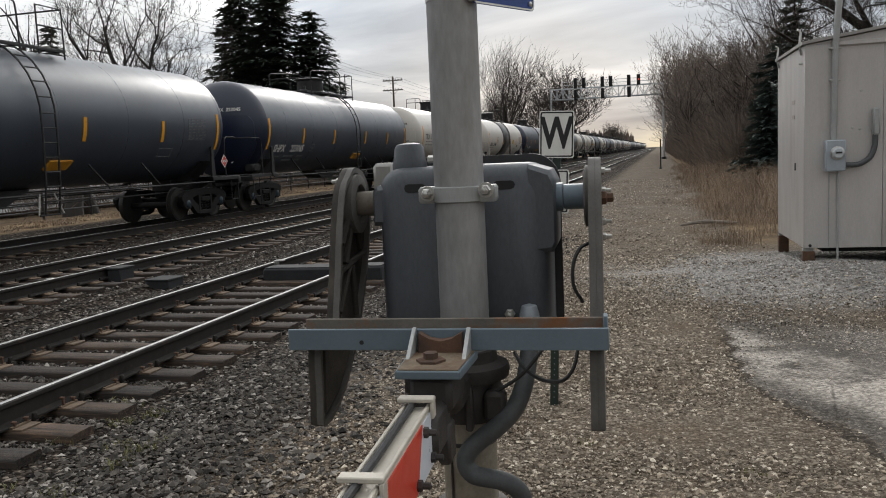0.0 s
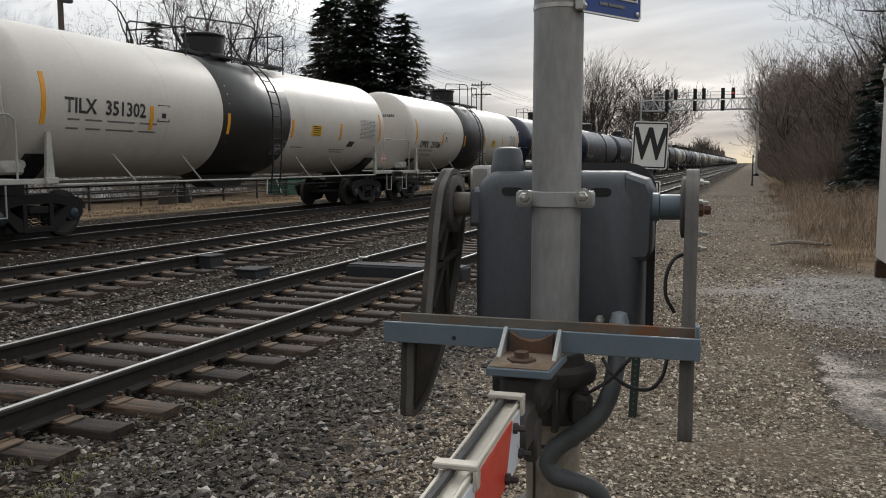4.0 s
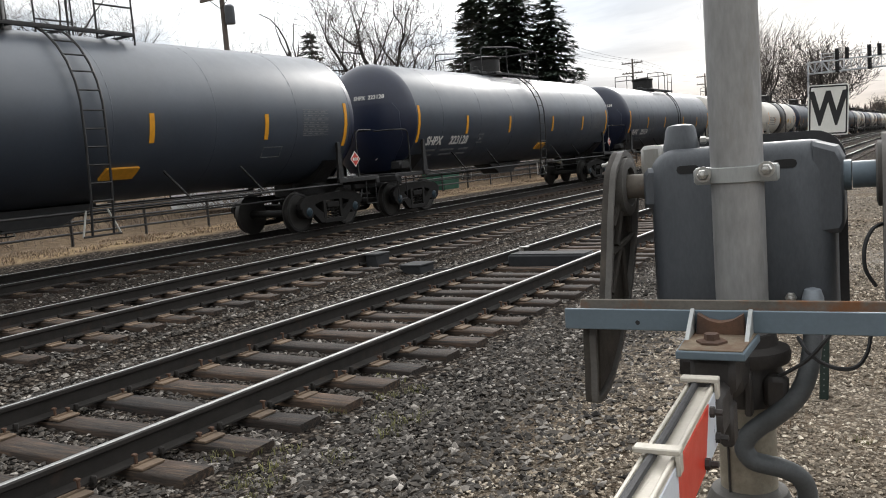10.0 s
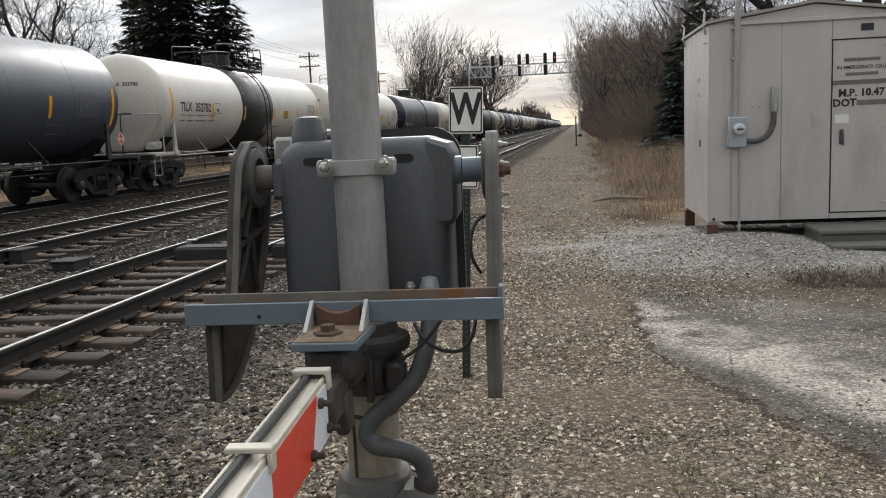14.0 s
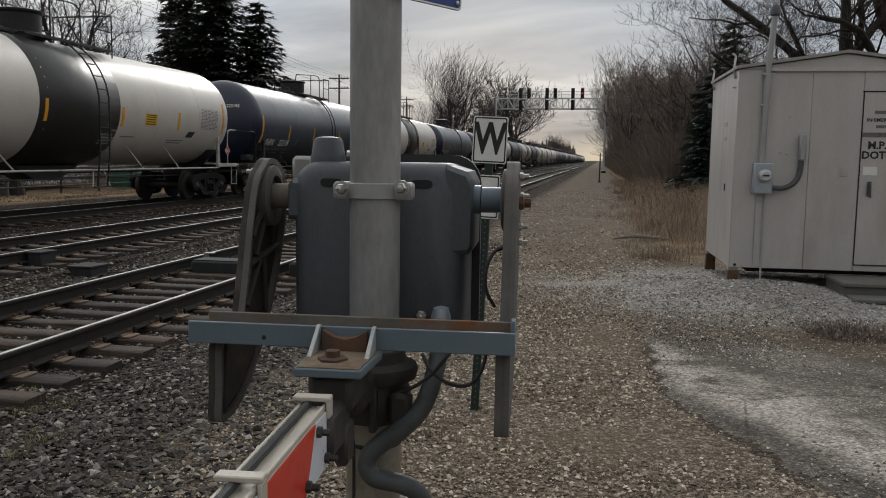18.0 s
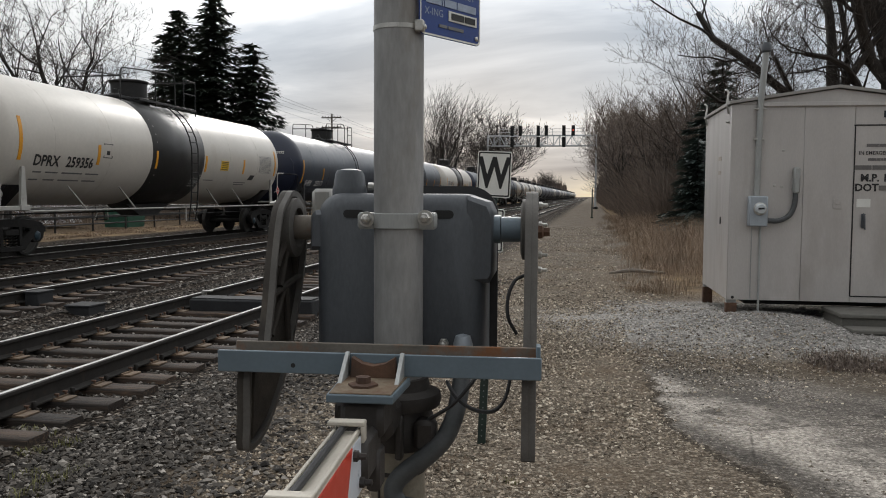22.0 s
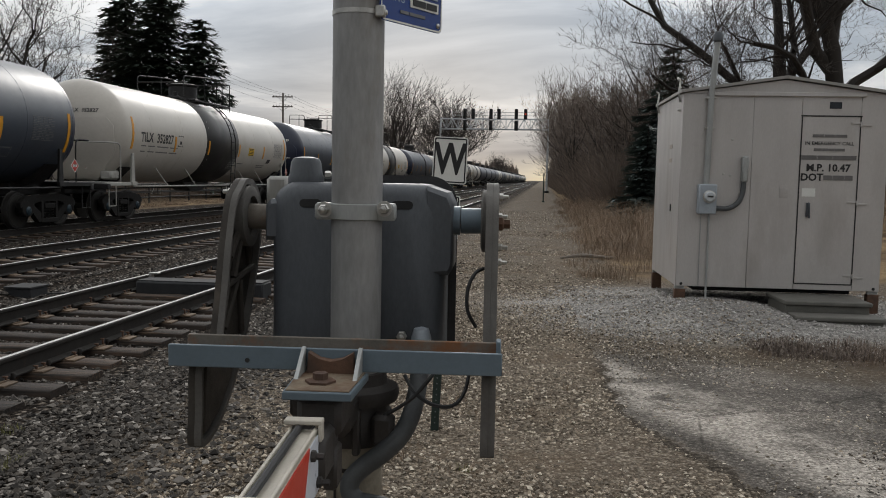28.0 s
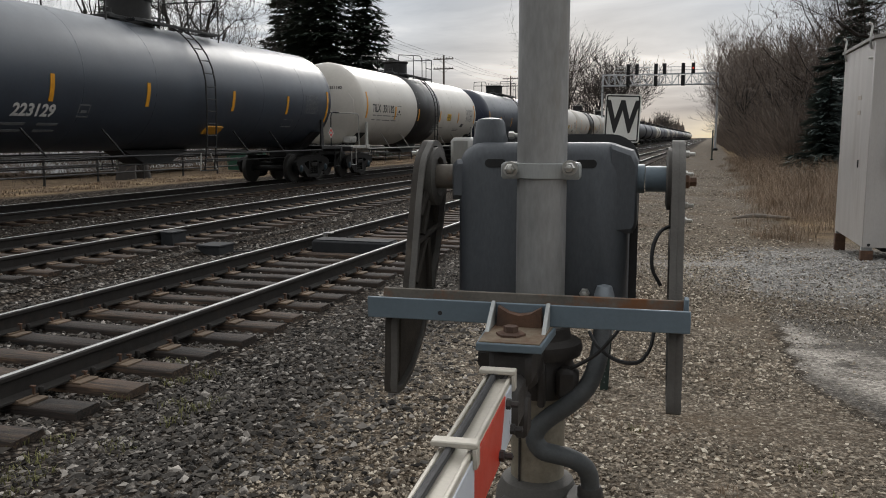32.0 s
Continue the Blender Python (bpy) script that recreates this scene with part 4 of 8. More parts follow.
def lay_tracks():
    rng = random.Random(5)
    ties = tie_meshes(rng)
    plate = Shape()
    plate.box((0, 0, 0.008), (0.34, 0.18, 0.018), 0.004)
    plate.box((0.085, 0, 0.022), (0.025, 0.18, 0.014), 0.004).box((-0.085, 0, 0.022), (0.025, 0.18, 0.014), 0.004)
    plate_me = plate.mesh("tie_plate")
    plate_me.materials.append(M_PLATE)
    spike = Shape()
    spike.box((0, 0, 0.012), (0.016, 0.016, 0.05), 0.002).box((0.006, 0, 0.04), (0.036, 0.026, 0.014), 0.005)
    spike_me = spike.mesh("spike")
    spike_me.materials.append(M_RUST)
    labels = ("nearest railway track with polished rails on weathered wooden ties", "middle railway track with dull rails on wooden ties", "furthest railway track under the train, grimy rails")
    for n, (cx, head) in enumerate(TRACKS):
        tr = thing("railroad_track", labels[n], "railway track", pose(cx, 0, head), group="parallel railway tracks", kind="structure")
        for side in (-1, 1):
            h, b = rail_shapes(640, -30)
            rail = part("rail", b, M_RAIL, tr, at=pose(side * GAUGE / 2, 0, 0))
            part("rail_head", h, M_RAILHEAD if n == 0 else M_DULLHEAD, rail, "polished steel running surface" if n == 0 else "dull steel running surface")
        count = (64, 62, 48)[n]
        rest = Shape()
        for i in range(-18, 760):
            y = TIE_FIRST + n * 0.17 + TIE_PITCH * i + rng.uniform(-0.02, 0.02)
            dz, turn, shift = rng.uniform(-0.008, 0.006), rng.uniform(-1.2, 1.2), rng.uniform(-0.035, 0.035)
            if i < count:
                part("tie", rng.choice(ties), None, tr, at=pose(shift, y, -TIE_DROP + dz, 0, 0, turn))
                for side in (-1, 1):
                    p = part("tie_plate", plate_me, None, tr, at=pose(side * GAUGE / 2, y, -TIE_DROP + dz * 0.5 - 0.002, 0, 0, turn))
                    if n == 0 and i < 34:
                        for u, w in ((0.088, 0.055), (0.088, -0.055), (-0.088, 0.055)) if i % 3 else ((0.088, 0.055), (-0.088, -0.055)):
                            part("spike", spike_me, None, p, at=pose(u, w, 0.012 + rng.choice((0, 0, 0, 0.03)), 0, 0, 180 if u > 0 else 0))
            elif i < 400 and n < 2 or i < 260:
                rest.box((shift, y, -TIE_DROP - 0.08), (2.6, 0.23, 0.16), 0.01)
        far = part("far_tie_row", rest, M_TIE, tr)
        far["kind"] = "stuff"
        # rail anchors clipped under the near rails
        if n < 2:
            for i in range(0, 40):
                for side in (-1, 1):
                    a = Shape()
                    if i == 0 and side == -1:
                        a.box((0, 0, 0), (0.17, 0.03, 0.035), 0.008).box((0.08, 0, 0.02), (0.03, 0.034, 0.05), 0.008)
                        anchor_me = a.mesh("rail_anchor")
                        anchor_me.materials.append(M_RAIL)
                    part("rail_anchor", anchor_me, None, tr, at=pose(side * GAUGE / 2, TIE_FIRST + n * 0.17 + TIE_PITCH * i + 0.14, -0.168))


def track_boxes():
    """Low metal boxes and covers between and beside the rails."""
    def box_thing(name, label, c, size, lid=True, cable=None, yaw=0, material=None):
        z = ground_z(c[0], c[1])
        b = thing(name, label, "track equipment", pose(c[0], c[1], z, 0, 0, yaw))
        part("body", Shape().box((0, 0, size[2] / 2), size, 0.012), material or M_BOXDARK, b)
        if lid:
            part("lid", Shape().box((0, 0, size[2] + 0.014), (size[0] + 0.03, size[1] + 0.03, 0.028), 0.008), M_BOXDARK, b)
        if cable:
            part("cable", Shape().tube(cable, 0.012, 6), M_RUBBER, b, "black cable")
        return b

    box_thing("detector_box", "dark steel box standing against a rail", (-8.02, 10.85), (0.22, 0.36, 0.20))
    box_thing("junction_box", "low dark junction box with a cable on the ballast", (-7.2, 10.75), (0.38, 0.42, 0.13), True, [(0.2, 0.1, 0.03), (0.5, 0.35, 0.02), (0.75, 0.2, 0.02), (1.0, 0.5, 0.02)])
    box_thing("wire_clamp", "small bright metal clamp on the ballast inside the rails", (-8.95, 10.4), (0.10, 0.14, 0.12), False, None, 20, M_BOLT)
    cover = thing("rail_scanner", "black steel cover lying across the track between its rails", "track equipment", pose(-4.99, 11.0, ground_z(-4.99, 11.0)))
    part("cover", Shape().box((0, 0, 0.11), (1.22, 0.42, 0.22), 0.02), M_BOXDARK, cover)
    part("top_plate", Shape().box((0, 0, 0.228), (1.18, 0.34, 0.014), 0.004), M_BOXDARK, cover)
    part("bracket", Shape().box((-0.62, 0.3, 0.24), (0.04, 0.10, 0.10), 0.006).box((-0.56, 0.3, 0.28), (0.12, 0.10, 0.02), 0.004), M_BOLT, cover, "bright metal bracket")
    side = thing("rail_scanner", "black steel box standing outside the rail", "track equipment", pose(-3.93, 10.95, ground_z(-3.93, 10.95)))
    part("cover", Shape().box((0, 0, 0.12), (0.36, 0.40, 0.25), 0.02), M_BOXDARK, side)
    part("top_plate", Shape().box((0, 0, 0.252), (0.32, 0.34, 0.014), 0.004), M_BOXDARK, side)


# ---- crossing gate ----
GATE = pose(0.131, -0.183, -0.1435, 0, 0, 3.4) @ Matrix.Scale(1.1227, 4)  # the gate is drawn at 1 / 1.1227 of its size, then set in place


def nut_bolt(s, c, axis, r=0.016, h=0.018):
    """Hexagon nut with a stud, pointing along an axis."""
    prof = [(r, 0), (r, h * 0.8), (r * 0.8, h), (r * 0.55, h), (r * 0.55, h + 0.012), (0.001, h + 0.014)]
    m = {"-y": pose(*c, 90, 0, 0), "x": pose(*c, 0, 90, 0), "z": pose(*c), "-x": pose(*c, 0, -90, 0)}[axis]
    return s.lathe(prof, 6, "z", m=m)


def counterweight_arm(gate, x, inner):
    """A cast arm hung on the shaft: rounded head, bowed belly, ribs on its inner face. inner: +1 or -1."""
    # outline in (y, z): straight front edge to the camera, bellied back edge
    front = [(1.955, 1.475), (1.905, 1.44), (1.862, 1.34), (1.832, 1.24), (1.805, 1.16), (1.785, 1.125), (1.69, 1.115), (1.662, 1.08), (1.66, 1.0), (1.655, 0.93)]
    back = [(1.71, 0.922), (1.79, 0.945), (1.89, 1.01), (1.98, 1.10), (2.06, 1.22), (2.11, 1.33), (2.12, 1.40), (2.10, 1.455), (2.045, 1.487), (1.99, 1.492)]
    out = [(p.x, p.y) for p in smooth_path([(*p, 0) for p in front + back[:1]], 3)[:-1]] + [(p.x, p.y) for p in smooth_path([(*p, 0) for p in back + front[:1]], 3)[:-1]]
    # left plate shows its inner face: shade put into its darker colour
    arm = part("counterweight_arm", Shape().prism(out, x - 0.008, x + 0.008, "x", 0.002), M_CASTSHADE if inner > 0 else M_CAST, gate, "weathered grey cast iron arm")
    # rim all round, standing inwards
    k = len(out)
    cy, cz = 1.88, 1.22
    a, b = (x + 0.007, x + 0.022) if inner > 0 else (x - 0.022, x - 0.007)
    inset = [(u + (cy - u) / math.hypot(u - cy, w - cz) * 0.016, w + (cz - w) / math.hypot(u - cy, w - cz) * 0.016) for u, w in out]
    rim = Shape()
    rim.add([(c, *p) for c, ring_pts in ((a, out), (b, out), (b, inset), (a, inset)) for p in ring_pts], [(r * k + i, r * k + (i + 1) % k, (r + 1) % 4 * k + (i + 1) % k, (r + 1) % 4 * k + i) for r in range(4) for i in range(k)])
    part("rim", rim, M_CAST, arm)
    # solid weight cast into the lower end, also in the shaded tone
    part("weight", Shape().prism([(1.685, 0.945), (1.78, 0.968), (1.87, 1.03), (1.925, 1.09), (1.70, 1.10)], min(x, x + inner * 0.019), max(x, x + inner * 0.019), "x", 0.003), M_CASTSHADE, arm)
    ribs = Shape()
    xm = (a + b) / 2
    for p, q in (((1.855, 1.245), (2.06, 1.27)), ((1.93, 1.25), (1.83, 1.15)), ((1.95, 1.25), (1.965, 1.12)), ((1.90, 1.26), (2.0, 1.40)), ((1.96, 1.38), (1.875, 1.31)), ((1.82, 1.14), (1.90, 1.10)), ((2.03, 1.28), (1.99, 1.40))):
        ribs.tube([(xm, *p), (xm, *q)], 0.008, 6)
    # ribs coloured as if in the shade of the rim
    part("rib_web", ribs, M_CASTSHADE, arm)
    part("hub", Shape().lathe([(0.075, -0.004), (0.075, 0.03), (0.062, 0.034), (0.05, 0.034), (0.05, 0.02)], 28, "x", (x, 2.0, 1.40), m=None if inner > 0 else Matrix.Translation((x, 0, 0)) @ Matrix.Diagonal((-1, 1, 1, 1)) @ Matrix.Translation((-x, 0, 0))), M_CAST, arm)
    for y, z in ((1.965, 1.46), (2.04, 1.41), (1.96, 1.34), (2.0, 1.30)):
        bolt = Shape()
        nut_bolt(bolt, (x - inner * 0.009, y, z), "-x" if inner > 0 else "x", 0.009, 0.009)
        part("arm_bolt", bolt, M_BOLT, arm, "bright bolt head")
    return arm


def make_gate():
    g = thing("crossing_gate", "grey railway crossing gate mechanism on an aluminium mast, arm lowered", "crossing gate", GATE)
    px, py = -0.419, 1.842
    part("mast", Shape().lathe([(0.0572, 0.62), (0.0572, 3.6)], 40, "z", (px, py, 0)), M_POLE, g, "round weathered aluminium pole")
    lower = Shape().lathe([(0.064, 0.62), (0.064, 0.94)], 36, "z", (px, py, 0))
    part("mast_sleeve", lower, M_SLEEVE, g, "tan weathered sleeve round the lower mast")
    seam = Shape().tube([(px - 0.035, py - 0.057, 0.66), (px - 0.035, py - 0.057, 0.86)], 0.003, 5)
    part("sleeve_seam", seam, M_BLACKIRON, g)
    part("mast_joint", Shape().lathe([(0.0645, 0.838), (0.0665, 0.84), (0.0665, 0.846), (0.0645, 0.848)], 36, "z", (px, py, 0)), M_BLACKIRON, g)
    # base casting on its foundation
    base = part("base_casting", Shape().lathe([(0.185, 0.40), (0.185, 0.46), (0.12, 0.50), (0.105, 0.60), (0.098, 0.655), (0.085, 0.685), (0.066, 0.695)], 28, "z", (px, py, 0)), M_CAST, g)
    blk = Shape().box((px - 0.01, py - 0.09, 0.60), (0.15, 0.07, 0.12), 0.02).box((px + 0.105, py - 0.045, 0.61), (0.09, 0.12, 0.13), 0.02).box((px, py, 0.42), (0.40, 0.40, 0.06), 0.015)
    part("base_flange", blk, M_CAST, base)
    bolts = [((px - 0.06, py - 0.125, 0.635), "-y", 0.014, 0.018), ((px - 0.105, py - 0.05, 0.63), "-x", 0.016, 0.03), ((px + 0.15, py - 0.07, 0.62), "x", 0.014, 0.018)]
    bolts += [((px + 0.17 * math.cos(a * math.pi / 2 + 0.8), py + 0.17 * math.sin(a * math.pi / 2 + 0.8), 0.45), "z", 0.02, 0.03) for a in range(4)]
    for c, axis, r, hh in bolts:
        part("base_bolt", nut_bolt(Shape(), c, axis, r, hh), M_RUST, base, "rusty bolt")
    part("base_riser", Shape().lathe([(0.15, 0.0), (0.14, 0.40)], 24, "z", (px, py, 0)).box((px, py, 0.14), (0.62, 0.62, 0.14), 0.03), M_CAST, base)
    # collar that carries the mechanism
    col = part("collar", Shape().lathe([(0.066, 0.895), (0.082, 0.90), (0.086, 0.91), (0.086, 0.965), (0.080, 0.975), (0.080, 0.99), (0.098, 0.995), (0.102, 1.012), (0.098, 1.025), (0.075, 1.035), (0.07, 1.06)], 32, "z", (px, py, 0)), M_BLACKIRON, g, "dark greasy iron collar")
    for c, sz in (((px - 0.075, py - 0.07, 0.945), (0.07, 0.05, 0.085)), ((px + 0.02, py - 0.10, 0.945), (0.016, 0.03, 0.10)), ((px + 0.075, py - 0.07, 0.945), (0.05, 0.05, 0.07)), ((px - 0.09, py - 0.09, 1.0), (0.07, 0.06, 0.05))):
        part("collar_lug", Shape().box(c, sz, 0.01), M_BLACKIRON, col)
    # clamp above
    cl = Shape().lathe([(0.058, 1.406), (0.0645, 1.408), (0.0645, 1.440), (0.058, 1.442)], 36, "z", (px, py, 0))
    for s in (-1, 1):
        cl.prism([(px + s * 0.045, py - 0.036), (px + s * 0.088, py - 0.036), (px + s * 0.092, py - 0.02), (px + s * 0.088, py + 0.02), (px + s * 0.045, py + 0.02)], 1.405, 1.443, "z", 0.006)
    clamp = part("mast_clamp", cl, M_GALV, g, "galvanised clamp band")
    for s, z in ((-1, 1.428), (1, 1.432)):
        nb = Shape()
        nut_bolt(nb, (px + s * 0.067, py - 0.036, z), "-y", 0.0125, 0.018)
        nb.lathe([(0.0175, 0.0), (0.0175, 0.004)], 20, "z", m=pose(px + s * 0.067, py - 0.036, z, 90, 0, 0))
        part("clamp_nut", nb, M_BOLT, clamp, "bright hexagon nut on a washer")

    # mechanism housing behind the mast
    def rounded(x0, x1, z0, z1, r, n=6):
        pts = []
        for cx, cz, a in ((x1 - r, z1 - r, 0), (x0 + r, z1 - r, 90), (x0 + r, z0 + 0.02, 180), (x1 - r, z0 + 0.02, 270)):
            rr = r if a < 180 else 0.02
            cx2 = cx if a < 180 else (x0 + 0.02 if a == 180 else x1 - 0.02)
            pts += [(cx2 + rr * math.cos(radians(a + 90 * i / n)), cz + rr * math.sin(radians(a + 90 * i / n))) for i in range(n + 1)]
        return pts

    h = Shape()
    rings = [(1.935, 0.030), (1.945, 0.012), (1.965, 0.0), (2.18, 0.0)]
    outline = rounded(-0.642, -0.226, 1.045, 1.487, 0.06)
    k = len(outline)
    mx, mz = -0.43, 1.26
    verts = []
    for y, ins in rings:
        for u, w in outline:
            verts.append((u + (ins if u < mx else -ins), y, w + (ins if w < mz else -ins)))
    faces = [tuple(range(k - 1, -1, -1))] + [tuple((len(rings) - 1) * k + i for i in range(k))]
    for r in range(len(rings) - 1):
        faces += [(r * k + i, r * k + (i + 1) % k, (r + 1) * k + (i + 1) % k, (r + 1) * k + i) for i in range(k)]
    h.add(verts, faces)
    case = part("housing", h, M_CASE, g, "dark grey cast housing", 50)
    part("housing_cover", Shape().prism(rounded(-0.653, -0.209, 1.04, 1.508, 0.075), 2.19, 2.26, "y", 0.012), M_CASE, case, "rear lid with a black gasket lip")
    part("gasket", Shape().prism(rounded(-0.656, -0.205, 1.035, 1.508, 0.075), 2.178, 2.188, "y"), M_RUBBER, case)
    part("bearing_boss", Shape().prism([(-0.66, 1.345), (-0.60, 1.345), (-0.60, 1.445), (-0.648, 1.445), (-0.66, 1.43)], 1.95, 2.16, "y", 0.012), M_CASE, case)
    part("bearing_boss", Shape().prism([(-0.262, 1.268), (-0.214, 1.272), (-0.206, 1.285), (-0.206, 1.44), (-0.220, 1.468), (-0.27, 1.484), (-0.275, 1.30)], 1.937, 2.17, "y", 0.012), M_CASE, case)
    # slotted holes of the mounting lugs: dark plates stand in for the shade inside
    for x0, x1 in ((-0.572, -0.518), (-0.352, -0.300)):
        part("mounting_slot", Shape().prism([(x0 + 0.009 * (1 - math.cos(a)) if s < 0 else x1 - 0.009 * (1 - math.cos(a)), 1.437 + 0.010 * math.sin(a) * t) for s, t, a in [(-1, 1, 0), (-1, 1, 0.8), (-1, 1, 1.57), (1, 1, 1.57), (1, 1, 0.8), (1, 1, 0), (1, -1, 0.8), (1, -1, 1.57), (-1, -1, 1.57), (-1, -1, 0.8)]], 1.9325, 1.9362, "y"), M_GAP, case)
    knob = Shape().lathe([(0.044, 1.478), (0.044, 1.498), (0.041, 1.505), (0.037, 1.535), (0.031, 1.545), (0.012, 1.549), (0.001, 1.549)], 24, "z", (-0.575, 2.02, 0))
    part("vent_cap", knob, M_CASE, case)
    nb = Shape()
    nut_bolt(nb, (-0.527, 2.02, 1.505), "x", 0.010, 0.014)
    part("cap_bolt", nb, M_BOLT, case)
    plug = Shape()
    nut_bolt(plug, (-0.322, 1.93, 1.125), "-y", 0.013, 0.014)
    part("drain_plug", plug, M_BOLT, case, "small hexagon plug")
    part("conduit_boss", Shape().lathe([(0.024, 1.03), (0.024, 1.125), (0.018, 1.145), (0.001, 1.15)], 20, "z", (-0.275, 1.925, 0)), M_METER, case, "pale blue-grey conduit fitting")
    box2 = Shape().box((-0.69, 2.24, 1.455), (0.06, 0.12, 0.09), 0.01)
    part("side_terminal_box", box2, M_GALV, case)

    # main shaft and the two arms on it
    sh = Shape().lathe([(0.031, -0.128 - 0.06), (0.031, -0.128)], 24, "x", (0, 2.0, 1.40)).lathe([(0.035, -0.23), (0.035, -0.19)], 24, "x", (0, 2.0, 1.40))
    part("shaft", sh, M_BEAM, g, "blue-grey painted shaft")
    part("shaft", Shape().lathe([(0.031, -0.725), (0.031, -0.655)], 24, "x", (0, 2.0, 1.40)), M_FLANGE, g, "grimy grey shaft")
    nut = Shape().lathe([(0.018, -0.112), (0.018, -0.088), (0.012, -0.084), (0.012, -0.07)], 6, "x", (0, 1.985, 1.395))
    part("shaft_nut", nut, M_RUST, g, "rusty shaft nut")
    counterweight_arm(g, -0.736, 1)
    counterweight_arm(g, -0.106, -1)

    # channel across the front of the mast
    b = Shape()
    b.box((-0.4285, 1.624, 1.1305), (0.683, 0.008, 0.046), 0.002, pose(0, 0, 0))
    b.box((-0.4285, 1.665, 1.1105), (0.683, 0.082, 0.006), 0.002)
    beam = part("cross_channel", b, M_BEAM, g, "blue-grey steel channel, rusty inside")
    part("rear_flange", Shape().box((-0.4285, 1.709, 1.133), (0.665, 0.008, 0.052), 0.002), M_FLANGE, beam, "rusty flange")
    part("end_cap", Shape().box((-0.094, 1.690, 1.142), (0.010, 0.038, 0.052), 0.002), M_BEAM, beam)
    # the hole is a dark disc that stands in for its shade
    hole = Shape().lathe([(0.005, 1.6185), (0.005, 1.6195)], 12, "y", (-0.605, 0, 1.125))
    part("bolt_hole", hole, M_GAP, beam)
    # gate arm bracket: rusty saddle, two gussets, plate with bolt
    br = part("arm_bracket", Shape().prism([(-0.475, 1.150), (-0.455, 1.138), (-0.43, 1.134), (-0.405, 1.138), (-0.385, 1.150), (-0.38, 1.09), (-0.48, 1.09)], 1.597, 1.619, "y", 0.002), M_RUST, g, "rusty saddle bracket")
    for x in (-0.487, -0.372):
        part("gusset", Shape().prism([(1.618, 1.158), (1.612, 1.158), (1.535, 1.104), (1.618, 1.104)], x - 0.004, x + 0.004, "x", 0.001), M_GALV, br, "pale gusset")
    part("bracket_plate", Shape().prism([(-0.492, 1.456), (-0.364, 1.456), (-0.356, 1.62), (-0.500, 1.62)], 1.090, 1.106, "z", 0.002), M_BEAM, br, "blue-grey plate, rusty on top")
    part("rust_bed", Shape().prism([(-0.488, 1.462), (-0.369, 1.462), (-0.362, 1.616), (-0.495, 1.616)], 1.1055, 1.1085, "z", 0.001), M_RUSTBED, br, "tan rust-stained top")
    bt = Shape().lathe([(0.030, 1.107), (0.030, 1.113), (0.015, 1.115), (0.015, 1.127), (0.001, 1.128)], 6, "z", (-0.435, 1.525, 0))
    part("plate_bolt", bt, M_RUST, br)
    part("bracket_tongue", Shape().box((-0.430, 1.56, 1.050), (0.085, 0.16, 0.078), 0.012).box((-0.440, 1.69, 1.0), (0.09, 0.14, 0.07), 0.015), M_BLACKIRON, br)

    # gate arm, running back along the road edge
    spot = pose(-0.436, 1.40, 1.055, 0, 0, 1.2)
    wd, ht = 0.050, 0.108
    arm = part("gate_arm", Shape().box((0, -2.1, -ht / 2), (wd, 4.2, ht), 0.004), M_ARM, g, "aluminium gate arm with red and white panels", at=spot)
    for sx in (-1, 1):
        part("top_channel", Shape().box((sx * 0.0215, -2.1, 0.003), (0.007, 4.2, 0.008), 0.002), M_ARM, arm)
    part("arm_cable", Shape().tube([(-0.008 + 0.003 * math.sin(i * 2.1), 0.02 - i * 0.3, 0.007 + 0.002 * (i % 2)) for i in range(14)], 0.0065, 8), M_RUBBER, arm, "black cable in the arm's channel")
    xs = wd / 2 + 0.001
    y = -0.004
    for i, (wide, mat) in enumerate(((0.12, M_WHITEREF), (0.26, M_RED), (0.40, M_WHITEREF), (0.40, M_RED), (0.40, M_WHITEREF), (0.40, M_RED), (0.40, M_WHITEREF))):
        a, c = y, y - wide
        la, lc = (0.0 if i == 0 else 0.03 if i == 1 else 0.0), 0.03 if i == 0 else 0.0
        panel = Shape().prism([(a + la, -0.004), (c + lc, -0.004), (c - lc, -ht + 0.004), (a - la, -ht + 0.004)], xs - 0.001, xs + 0.0015, "x")
        part("reflector_panel", panel, mat, arm, ("white" if mat is M_WHITEREF else "red") + " reflective panel")
        y = c
    for yy in (-0.010, -0.385, -1.15, -1.9):
        part("arm_clip", Shape().box((0, yy, 0.017), (0.068, 0.024, 0.009), 0.003).box((0.030, yy, -0.002), (0.007, 0.024, 0.030), 0.003), M_ARM, arm)
    for yy, zz in ((-0.085, -0.020), (-0.03, -0.085), (-0.155, -0.088)):
        part("arm_bolt", Shape().lathe([(0.010, 0), (0.010, 0.008), (0.006, 0.010), (0.006, 0.022), (0.001, 0.024)], 6, "x", (xs + 0.001, yy, zz)), M_BLACKIRON, arm, "dark bolt")
    part("arm_hinge", Shape().box((-0.420, 1.45, 1.0), (0.045, 0.14, 0.085), 0.014).box((-0.405, 1.50, 0.955), (0.026, 0.06, 0.08), 0.01), M_BLACKIRON, g, "dark iron arm hinge")

